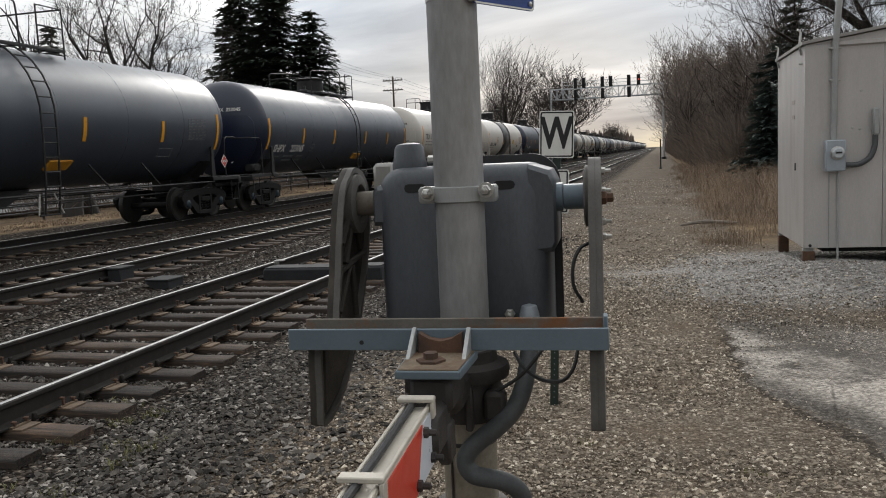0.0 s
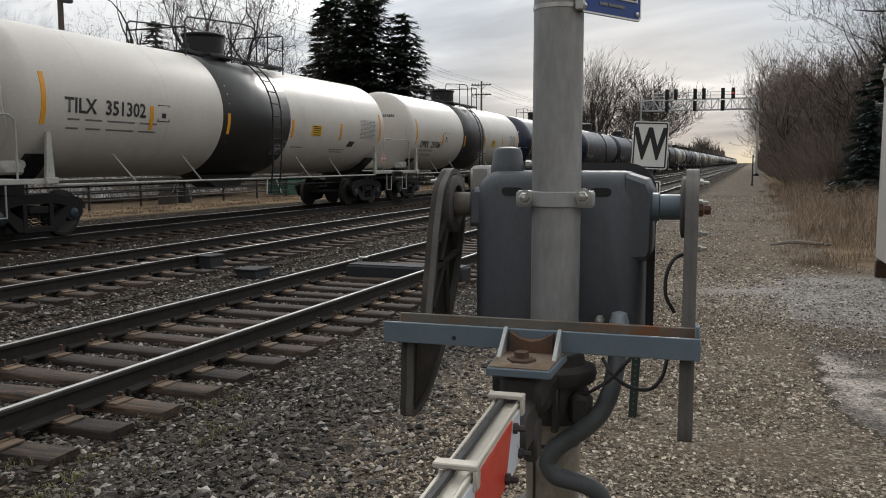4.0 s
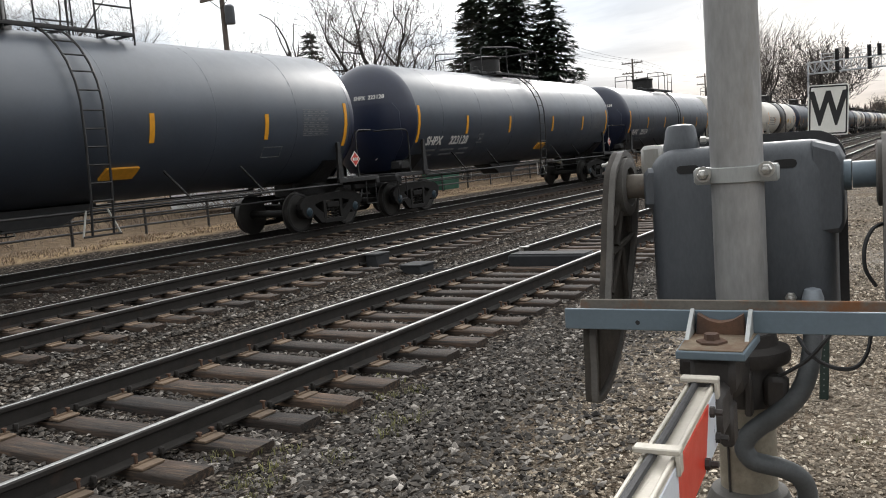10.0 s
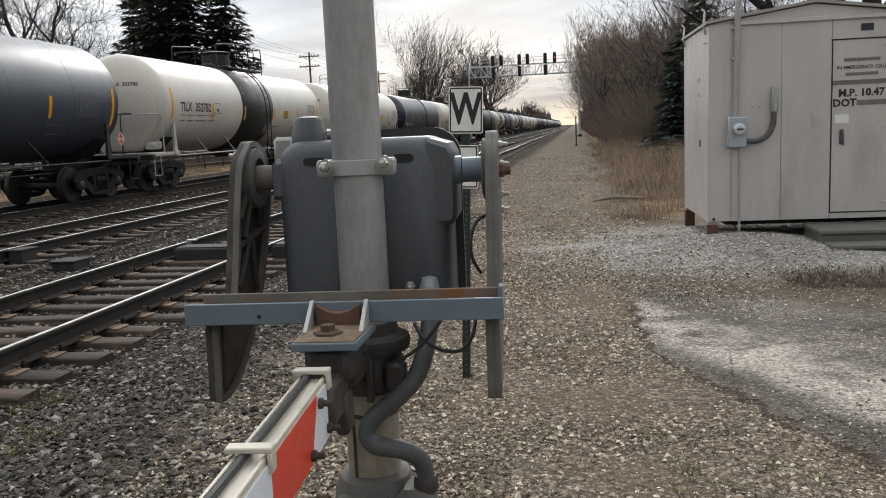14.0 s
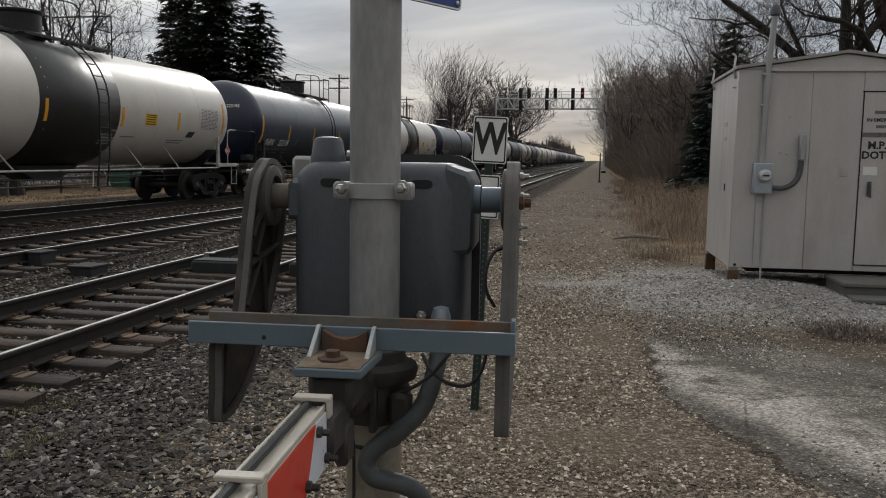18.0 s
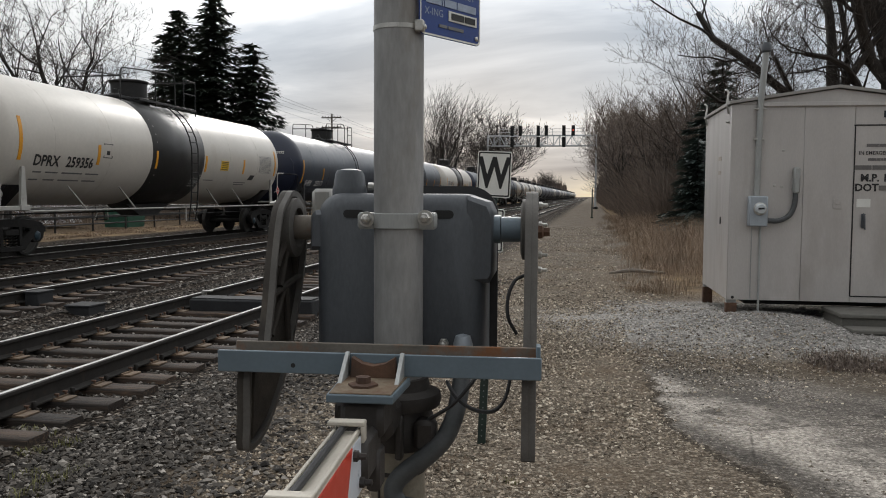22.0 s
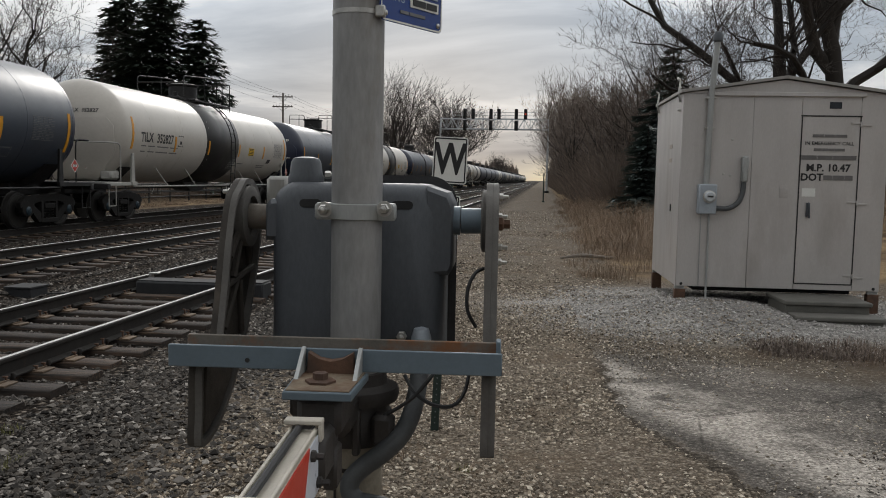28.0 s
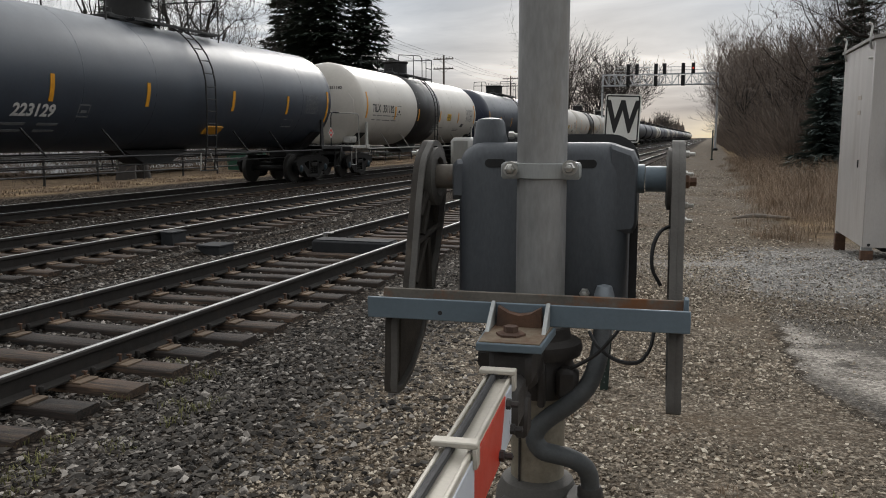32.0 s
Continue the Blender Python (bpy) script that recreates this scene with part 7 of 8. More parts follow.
def make_train():
    rng = random.Random(21)
    full = {1: make_car(True), 0: make_car(False)}
    lite = {1: make_car(True, True), 0: make_car(False, True)}
    used = set()
    for k in range(-5, 44):
        dark, mark = ORDER.get(k, (1 if rng.random() < 0.5 else 0, ""))
        proto = (full if k <= 15 else lite)[dark]
        key = (k <= 15, dark)
        if key in used:
            car = copy_thing(proto, Matrix.Identity(4))
        else:
            car = proto
            used.add(key)
        if mark:
            CARS[k] = (car, mark, dark)
        CARS.setdefault(k, (car, "", dark))
    for k, (car, mark, dark) in CARS.items():
        if mark and dark:
            letters, digits = mark.split()
            side_text(letters, 0.25, -6.98, 1.95, M_LETWHITE, car, 0.03, 0.012, "reporting_mark", "LEFT")
            side_text(digits, 0.25, -4.58, 1.95, M_LETWHITE, car, 0.03, 0.012, "car_number", "RIGHT")
            small_mark(car, mark, M_LETWHITE)
            text_bars(car, DARK_PRINT, M_LETFAINT)
        elif mark:
            letters, digits = mark.split()
            drop = 0.0 if letters == "TILX" else 0.36
            if letters == "DPRX" and k == -1:
                for row, line in enumerate(("LD LMT  211800LB  95100KG", "LT WT    74200LB  33650KG")):
                    side_text(line, 0.092, -6.95, 1.94 - row * 0.17, M_LETGREY, car, 0.0, 0.003, "lettering", "LEFT")
                text_bars(car, [p for p in CREAM_PRINT if p[0] > 0], M_LETGREY)
            else:
                text_bars(car, [(a, b, z - drop if a < 0 else z, h) for a, b, z, h in CREAM_PRINT], M_LETGREY)
            side_text(letters, 0.28 if not drop else 0.25, -6.90, 2.53 - drop, M_LETBLACK, car, 0.0, 0.010, "reporting_mark", "LEFT")
            side_text(digits, 0.28 if not drop else 0.25, -4.64, 2.53 - drop, M_LETBLACK, car, 0.0, 0.010, "car_number", "RIGHT")
            small_mark(car, mark, M_LETBLACK)


def small_mark(car, mark, mat):
    """The mark again, small, on the near half of the leading tank head."""
    me = text_mesh(mark, 0.105, "CENTER", 0.0, 0.004)
    depth = 0.765
    for v in me.vertices:
        x, z = 0.45 + v.co.x, 3.22 + v.co.y
        rr = min(math.hypot(x, z - ZC) / R, 0.985)
        v.co = (x, -(HALF + depth * math.sqrt(1 - rr * rr)) - 0.008, z)
    me.materials.append(mat)
    ob = new("reporting_mark", me)
    ob.parent = car


# ---- signal bridge ----
def make_gantry():
    y = 104.0
    g = thing("signal_bridge", "galvanised truss signal bridge with black signal heads over the tracks", "signal bridge", pose(0, y, 0))
    x0, x1, zb, zt, d = -12.7, 0.62, 7.72, 9.0, 0.6
    for x in (x0, x1):
        p = part("post", Shape().lathe([(0.125, 0.0), (0.11, zt)], 14, "z", (x, 0, 0)), M_GANTRY, g)
        part("post_base", Shape().lathe([(0.30, -0.1), (0.30, 0.25), (0.22, 0.3)], 14, "z", (x, 0, 0)), M_CARFRAME, p)
    ch = Shape()
    for yy in (-d, d):
        for z in (zb, zt):
            ch.box(((x0 + x1) / 2, yy, z), (x1 - x0, 0.08, 0.085), 0.02)
    part("chord", ch, M_GANTRY, g)
    web = Shape()
    n = 18
    for k in range(n):
        a, b = x0 + (x1 - x0) * k / n, x0 + (x1 - x0) * (k + 1) / n
        for yy in (-d, d):
            web.tube([(a, yy, zb), (b, yy, zt)] if k % 2 else [(a, yy, zt), (b, yy, zb)], 0.028, 5)
            web.tube([(b, yy, zb), (b, yy, zt)], 0.025, 5)
        web.tube([(a, -d, zb), (a, d, zb)], 0.04, 5)
    part("lattice", web, M_GANTRY, g)
    part("walkway", Shape().box(((x0 + x1) / 2, 0, zb + 0.06), (x1 - x0, 1.0, 0.05), 0.01), M_GANTRY, g)
    rl = Shape()
    for z in (zt + 0.4, zt + 0.78):
        rl.tube([(x0 + 1.5, -d, z), (x1 - 1.4, -d, z)], 0.03, 5)
    for k in range(9):
        x = x0 + 1.5 + (x1 - x0 - 2.9) * k / 8
        rl.tube([(x, -d, zt), (x, -d, zt + 0.78)], 0.03, 5)
    part("handrail", rl, M_GANTRY, g)
    for x, lows in ((-9.6, 1), (-8.6, 0), (-6.4, 1), (-5.42, 0), (-3.3, 1), (-2.17, 0)):
        for z in [zt + 0.55] + ([zb + 0.45] if lows else []):
            hd = part("signal_head", Shape().box((x, -d - 0.25, z), (0.42, 0.12, 1.25), 0.15), M_SIGNBLACK, g, "black three-lamp signal head")
            for k in range(3):
                part("lens_hood", Shape().tube([(x, -d - 0.3, z + 0.36 - k * 0.36), (x, -d - 0.55, z + 0.34 - k * 0.36)], 0.13, 10), M_SIGNBLACK, hd)
            if x > -2.5:
                part("lens", Shape().lathe([(0.10, -d - 0.56), (0.001, -d - 0.58)], 12, "y", (x, 0, z + 0.0)), M_LAMPRED, hd, "lit red lens")
    # short marker post and relay case at its foot
    m = thing("marker_post", "thin dark steel post beside the track", "post", pose(0.15, 60, 0))
    part("post", Shape().box((0, 0, 1.0), (0.09, 0.05, 2.1), 0.01), M_GREENPOST, m)
    part("foot", Shape().box((0, 0, 0.04), (0.2, 0.2, 0.1), 0.02), M_GREENPOST, m)
    c = thing("relay_case", "small white-topped relay case by the signal post", "cabinet", pose(2.3, 100, 0))
    part("body", Shape().box((0, 0, 0.7), (0.8, 0.6, 1.3), 0.04), M_BOXDARK, c)
    part("lid", Shape().box((0, 0, 1.39), (0.9, 0.7, 0.08), 0.02), M_SIGNWHITE, c)


# ---- utility poles ----
def make_poles():
    spots = [(-29.5, 30), (-30, 65), (-32, 101), (-32, 138), (-32, 175)]
    tops = []
    for x, y in spots:
        p = thing("utility_pole", "weathered wooden utility pole with two crossarms", "utility pole", pose(x, y, 0.1), group="line of utility poles")
        part("pole", Shape().lathe([(0.17, 0), (0.11, 11.6)], 10, "z"), M_UTILPOLE, p)
        for z in (11.1, 9.9):
            arm = part("crossarm", Shape().box((0, -0.14, z), (2.6, 0.10, 0.13), 0.01), M_UTILPOLE, p)
            ins = Shape()
            for k in (-1.15, -0.75, -0.35, 0.35, 0.75, 1.15):
                ins.lathe([(0.05, z + 0.06), (0.06, z + 0.12), (0.03, z + 0.20), (0.001, z + 0.22)], 8, "z", (k, -0.14, 0))
            part("insulators", ins, M_STEP, arm)
            part("brace", Shape().tube([(-0.7, -0.14, z - 0.02), (0, -0.12, z - 0.55)], 0.02, 5).tube([(0.7, -0.14, z - 0.02), (0, -0.12, z - 0.55)], 0.02, 5), M_CARFRAME, arm)
        if y < 40:
            part("transformer", Shape().lathe([(0.22, 8.6), (0.24, 8.65), (0.24, 9.4), (0.15, 9.5), (0.001, 9.52)], 14, "z", (0.42, 0, 0)), M_CASE, p)
    for a, b in zip(spots, spots[1:]):
        for k, z in ((-1.15, 11.42), (0.35, 11.42), (1.15, 11.42), (0.75, 10.2)):
            pts = []
            for i in range(13):
                t = i / 12
                pts.append((a[0] + (b[0] - a[0]) * t + k, a[1] + (b[1] - a[1]) * t - 0.14, z - 0.9 * 4 * t * (1 - t) * 0.5))
            tagged(part("overhead_wire", Shape().tube(pts, 0.012, 4), M_RUBBER), "thin black overhead wire between poles", "wire", group="overhead wires")


# ---- trees ----
def grow(rng, trunk_len, trunk_r, levels, kids, angle=(35, 65), shrink=(0.5, 0.75), lift=0.10, wobble=0.12, low=0.35, min_r=0.008, lean=(0, 0), thin=(0.5, 0.72), mains=()):
    """A bare tree: lists of (points, radii, level). angle: how far side limbs turn from their parent, in degrees."""
    limbs = []

    def branch(p, d, length, r, lvl):
        n = 6 if lvl < 2 else 4 if lvl < 3 else 3 if lvl < levels else 2
        pts, rs = [p], [r]
        for i in range(n):
            wb = wobble * (0.65 if lvl < 2 else 1.0)
            d = (d + Vector((rng.gauss(0, wb), rng.gauss(0, wb), rng.gauss(0, wb) + (lift if lvl else 0.1)))).normalized()
            p = p + d * (length / n)
            pts.append(p)
            rs.append(max(r * (1 - (i + 1) / n * (0.45 if lvl < 2 else 0.65)), min_r * 0.5))
        limbs.append((pts, rs, lvl))
        if lvl >= levels:
            return
        if lvl == 0 and mains:
            for t, az, el, ln, rr in mains:
                i = min(int(t * n), n - 1)
                q = pts[i].lerp(pts[i + 1], t * n - i)
                branch(q, Vector((math.cos(radians(az)) * math.cos(radians(el)), math.sin(radians(az)) * math.cos(radians(el)), math.sin(radians(el)))), ln, rr, 1)
            return
        count = kids[min(lvl, len(kids) - 1)]
        spin = rng.uniform(0, 6.28)
        for k in range(count):
            t = 1.0 if k == 0 else low + (1 - low) * (k - rng.random() * 0.8) / (count - 1) if lvl == 0 else 0.2 + 0.8 * (k - rng.random()) / max(count - 1, 1)
            t = min(max(t, 0.1), 1.0)
            i = min(int(t * n), n - 1)
            q = pts[i].lerp(pts[i + 1], t * n - i)
            rr = rs[i] + (rs[i + 1] - rs[i]) * (t * n - i)
            dd = (pts[i + 1] - pts[i]).normalized()
            side = (Matrix.Rotation(spin + k * 2.4 + rng.uniform(-0.4, 0.4), 3, dd) @ dd.orthogonal().normalized()).normalized()
            an = radians(rng.uniform(*angle)) if k else radians(rng.uniform(5, 20))
            nd = (dd * math.cos(an) + side * math.sin(an)).normalized()
            if nd.z < -0.15:
                nd.z *= -0.3
            branch(q, nd, length * rng.uniform(*shrink), max(rr * rng.uniform(*thin) * (0.72 if lvl > 1 else 1.0), min_r), lvl + 1)

    branch(Vector((0, 0, -0.1)), Vector((lean[0], lean[1], 1)).normalized(), trunk_len, trunk_r, 0)
    return limbs


def tree_meshes(name, limbs, cut, twigs=M_TWIG):
    """Two meshes: trunk with limbs, and the crown of twigs."""
    trunk, tv, tf = Shape(), [], []
    for pts, rs, lvl in limbs:
        if lvl <= cut:
            trunk.tube(pts, rs, 8 if lvl == 0 else 6 if lvl == 1 else 5, False)
        else:
            n0 = len(tv)
            for i, p in enumerate(pts):
                for k in range(3 if i < len(pts) - 1 else 1):
                    a = 2.094 * k + 0.3 * i
                    tv.append((p.x + rs[i] * math.cos(a), p.y + rs[i] * math.sin(a) * 0.8, p.z + rs[i] * math.sin(a) * 0.6))
            last = len(pts) - 2
            for i in range(last + 1):
                for k in range(3):
                    a, b = n0 + i * 3 + k, n0 + i * 3 + (k + 1) % 3
                    tf += [(a, b, b + 3), (a, b + 3, a + 3)] if i < last else [(a, b, n0 + 3 * last + 3)]
    me1 = trunk.mesh(name + "_trunk", 60)
    me2 = tri_mesh(name + "_twigs", np.array(tv), np.array(tf), twigs)
    me1.materials.append(M_BARK)
    return me1, me2, max(v[2] for v in tv)


def plant(meshes, label, m, tall, group=""):
    """A bare tree grown to a height in metres."""
    t = thing("bare_tree", label, "tree", m @ Matrix.Scale(tall / meshes[2], 4), group)
    part("trunk", meshes[0], None, t)
    part("crown", meshes[1], None, t, "leafless twigs")
    return t


def spruce_mesh(rng, height, width, tufts):
    v, f = [], []
    levels = int(height * 1.9 + 6)
    for lv in range(levels):
        t = lv / levels
        zc = height * (0.07 + 0.92 * t)
        reach = width * 1.0 * (1 - t) ** 0.74 * rng.uniform(0.66, 1.1) + 0.12
        n = 7 + int(7 * (1 - t))
        a0 = rng.uniform(0, 6.28)
        for b in range(n):
            a = a0 + 6.283 * b / n + rng.uniform(-0.25, 0.25)
            ln = reach * rng.uniform(0.5, 1.12)
            steps = max(4, int(ln * tufts * 2.2))
            for k in range(steps):
                u = (k + rng.uniform(0.2, 1)) / steps
                dist = ln * u
                sag = -0.42 * ln * u + 0.24 * ln * u * u
                lat = rng.uniform(-0.26, 0.26) * dist
                cx, cy, cz = dist * math.cos(a) - lat * math.sin(a), dist * math.sin(a) + lat * math.cos(a), zc + sag - abs(lat) * 0.25 + rng.uniform(-0.08, 0.08)
                size = (0.27 + 0.18 * u + 0.18 * rng.random()) * (0.22 + 0.70 * min(height / 15, 1))
                for w in range(3):
                    ya = a + rng.uniform(-1.1, 1.1)
                    ex, ey, ez = math.cos(ya) * size * 1.5, math.sin(ya) * size * 1.5, rng.uniform(-0.7, 0.15) * size
                    sx, sy = -math.sin(ya) * size * 0.36, math.cos(ya) * size * 0.36
                    i = len(v)
                    v += [(cx + sx, cy + sy, cz), (cx - sx, cy - sy, cz - 0.03), (cx + ex, cy + ey, cz + ez)]
                    f.append((i, i + 1, i + 2))
    return np.array(v), np.array(f)


def make_spruce(label, x, y, height, width, seed, mat, tufts=5.0):
    rng = random.Random(seed)
    t = thing("spruce_tree", label, "tree", pose(x, y, 0.1))
    part("trunk", Shape().lathe([(0.02 * height, -0.1), (0.012 * height, height * 0.5), (0.01, height * 0.98)], 9, "z"), M_STUMPWOOD, t)
    v, f = spruce_mesh(rng, height, width, tufts)
    part("needles", tri_mesh("needles", v, f, mat), None, t, "drooping dark needle sprays")
    return t


def make_trees():
    rng = random.Random(9)
    old = ((6, 7, 6, 5, 4), (26, 62), (0.42, 0.70), 0.06, 0.24, 0.3, 0.0075)
    dense = ((6, 9, 8, 6, 4), (28, 68), (0.36, 0.60), 0.04, 0.25, 0.3, 0.010)
    # limbs: where on the trunk, direction, rise, length, radius
    fork = [(0.86, 180, 58, 8.0, 0.22), (0.80, 182, 16, 6.5, 0.12), (0.74, 192, 34, 5.0, 0.11), (1.0, 165, 76, 9.0, 0.25), (0.92, 15, 52, 6.0, 0.18), (0.9, 262, 52, 6.0, 0.18)]
    stem = [(0.50, 170, 40, 5.5, 0.18), (0.60, 20, 40, 7.0, 0.24), (0.72, 165, 46, 7.5, 0.26), (0.86, 60, 55, 7.0, 0.24), (0.92, 215, 58, 7.5, 0.26), (1.0, 300, 75, 8.0, 0.32), (1.0, 130, 70, 7.5, 0.30)]
    pruned = [(0.9, 170, 80, 6.0, 0.20), (1.0, 10, 70, 6.5, 0.22), (0.8, 5, 40, 4.0, 0.16), (0.7, 190, 55, 4.5, 0.16)]
    open_crown = [(0.30, 185, 44, 6.0, 0.17), (0.42, 8, 40, 6.5, 0.18), (0.55, 150, 52, 7.0, 0.20), (0.68, 25, 50, 7.5, 0.20), (0.80, 200, 60, 7.5, 0.20), (0.92, 330, 62, 7.5, 0.20), (1.0, 110, 78, 8.0, 0.24), (1.0, 250, 70, 7.5, 0.22)]
    wide = [(0.6, 180, 45, 6.5, 0.24), (0.7, 0, 48, 6.5, 0.24), (0.8, 60, 60, 7.0, 0.24), (0.9, 130, 62, 7.0, 0.24), (1.0, 240, 76, 7.5, 0.28), (1.0, 20, 72, 7.5, 0.26)]
    forked = tree_meshes("forked", grow(rng, 5.4, 0.52, 5, *dense, lean=(-0.06, 0), thin=(0.26, 0.50), mains=fork), 2)
    upright = tree_meshes("upright", grow(rng, 8.5, 0.52, 5, *dense, thin=(0.28, 0.52), mains=stem), 2)
    double = tree_meshes("double", grow(rng, 3.6, 0.34, 4, (4, 5, 4, 3), *old[1:], thin=(0.34, 0.62), mains=pruned), 2)
    spread = tree_meshes("spread", grow(rng, 7.5, 0.36, 5, (6, 7, 6, 5, 4), (24, 58), (0.42, 0.70), 0.05, 0.26, 0.3, 0.022, thin=(0.46, 0.70), mains=open_crown), 2)
    street = tree_meshes("street", grow(rng, 4.6, 0.38, 5, *old, thin=(0.38, 0.64), mains=wide), 2)
    vase = [tree_meshes("vase", grow(rng, 4.0, 0.30, 5, (5, 4, 4, 4, 3), (22, 56), (0.58, 0.86), 0.07, 0.22, 0.35, 0.008), 2) for _ in range(2)]
    slim = [tree_meshes("slim", grow(rng, 5.2, 0.11, 4, (10, 6, 5, 3), (22, 55), (0.40, 0.66), 0.09, 0.18, 0.15, 0.015), 1, M_WOODTWIG) for _ in range(3)]
    tall = [tree_meshes("far_tree", grow(rng, 5.0, 0.30, 5, (9, 6, 5, 4, 3), (15, 42), (0.60, 0.86), 0.08, 0.15, 0.25, 0.016), 2) for _ in range(2)]
    far = tree_meshes("round_tree", grow(rng, 4.2, 0.30, 5, (7, 5, 5, 4, 3), (24, 58), (0.56, 0.84), 0.06, 0.15, 0.30, 0.030), 2)
    low = tree_meshes("pollard", grow(rng, 2.2, 0.36, 2, (5, 4), (25, 60), (0.3, 0.5), 0.1, 0.2, 0.5, 0.02), 1)
    # the two great trees behind the shed, and the lighter one between them and the wood
    plant(forked, "huge bare tree forking into thick arching limbs behind the shed", pose(8.7, 32, 0.2), 17.5)
    plant(upright, "huge bare tree with an upright furrowed trunk behind the shed", pose(11.0, 32.6, 0.2), 19.5)
    plant(street, "tall bare tree with fine twigs at the edge of the wood", pose(6.3, 50, 0.2, 0, 0, 80), 12.5)
    # over the train, on the far side
    plant(spread, "open-crowned bare tree with dark crooked limbs beyond the train", pose(-31.1, 45, 0.0, 0, 0, 20), 17.5)
    plant(double, "pruned bare tree with two dark upright stems", pose(-28.8, 33, 0.0), 11.5)
    plant(street, "spreading bare tree beyond the tracks", pose(-44.0, 45, 0.2, 0, 0, 150), 13.0)
    plant(street, "bare tree with fine twigs beyond the tracks", pose(-47, 36, 0.2, 0, 0, 250), 15.5)
    plant(street, "spreading bare tree beyond the tracks", pose(-42, 30.5, 0.2, 0, 0, 40), 15.0)
    plant(spread, "bare tree with fine twigs beyond the tracks", pose(-45, 25, 0.2, 0, 0, 140), 14.0)
    plant(vase[0], "bare tree with fine twigs beyond the fence", pose(-33, 15, 0.2, 0, 0, 120), 12.0)
    plant(street, "bare tree with fine twigs beyond the fence", pose(-37, 22, 0.2, 0, 0, 300), 12.5)
    plant(slim[2], "slender bare tree beyond the tracks", pose(-36, 58, 0.2, 0, 0, 45), 9.5)
    plant(vase[0], "small bare tree beyond the train", pose(-37.5, 64, 0.2, 0, 0, 10), 10.0)
    plant(vase[1], "small bare tree beyond the train", pose(-42.0, 66, 0.2, 0, 0, 170), 10.5)
    plant(low, "low pollarded tree with a thick dark trunk behind the fence", pose(-21.6, 27.0, -0.1), 3.6)
    plant(low, "low pollarded tree with a thick dark trunk behind the fence", pose(-21.9, 28.4, -0.1, 0, 0, 130), 3.3)
    plant(tall[0], "tall bare tree with many upright limbs beyond the train", pose(-17.5, 101, 0.2, 0, 0, 100), 17.8)
    plant(far, "bare tree with a wide crown far down the line", pose(-16.9, 165, 0.2, 0, 0, 10), 20.5)
    plant(far, "bare tree with a wide crown far down the line", pose(-23, 178, 0.2, 0, 0, 190), 18.0)
    plant(tall[1], "thin bare tree beyond the train", pose(-22.5, 118, 0.2, 0, 0, 70), 12.0)
    plant(far, "small bare tree far down the line", pose(-20, 400, 0.2, 0, 0, 10), 15.0)
    for k in range(7):
        plant(slim[k % 3], "thin bare tree in the hedge beyond the tracks", pose(-34 - rng.uniform(0, 14), 70 + k * 15, 0.2, 0, 0, rng.uniform(0, 360)), rng.uniform(6.5, 9.0), "bare hedge trees")
    make_spruce("tall dark spruce beyond the train", -28.3, 60, 16.9, 6.0, 1, M_NEEDLE, 5.0)
    make_spruce("tall dark spruce beyond the train", -32.2, 62, 16.4, 5.4, 2, M_NEEDLE, 5.0)
    make_spruce("shorter spruce with browned lower boughs beyond the train", -25.2, 60, 13.2, 4.4, 3, M_NEEDLE, 5.0)
    make_spruce("small pointed spruce beyond the tracks", -40.4, 50, 11.9, 3.0, 4, M_NEEDLE, 3.0)
    make_spruce("blue-green spruce at the edge of the wood", 4.7, 35.5, 5.6, 1.7, 5, M_NEEDLEBLUE, 11.0)
    make_spruce("blue-green spruce at the edge of the wood", 3.8, 31, 3.7, 1.35, 6, M_NEEDLEBLUE, 12.0)
    make_spruce("dark spruce at the edge of the wood", 5.9, 40, 8.0, 2.0, 8, M_NEEDLE, 8.0)
    make_spruce("dark spruce behind the shed", 20.0, 38, 9.0, 2.6, 7, M_NEEDLE, 4.0)
    # the wood along the right-hand side
    for k in range(70):
        y = 42 + 170 * (k / 70) ** 1.4
        x = max(2.2, y * 0.021) + 7.5 * rng.random() ** 1.5
        if y < 52 and x < 4.5:
            x += 2.5
        plant(slim[k % 3], "bare brown tree in a dense wood", pose(x, y, 0.2, rng.uniform(-4, 4), rng.uniform(-6, 4), rng.uniform(0, 360)), max(8.2, min(y, 150) * 0.128) * rng.uniform(0.86, 1.12), "wood beside the path")


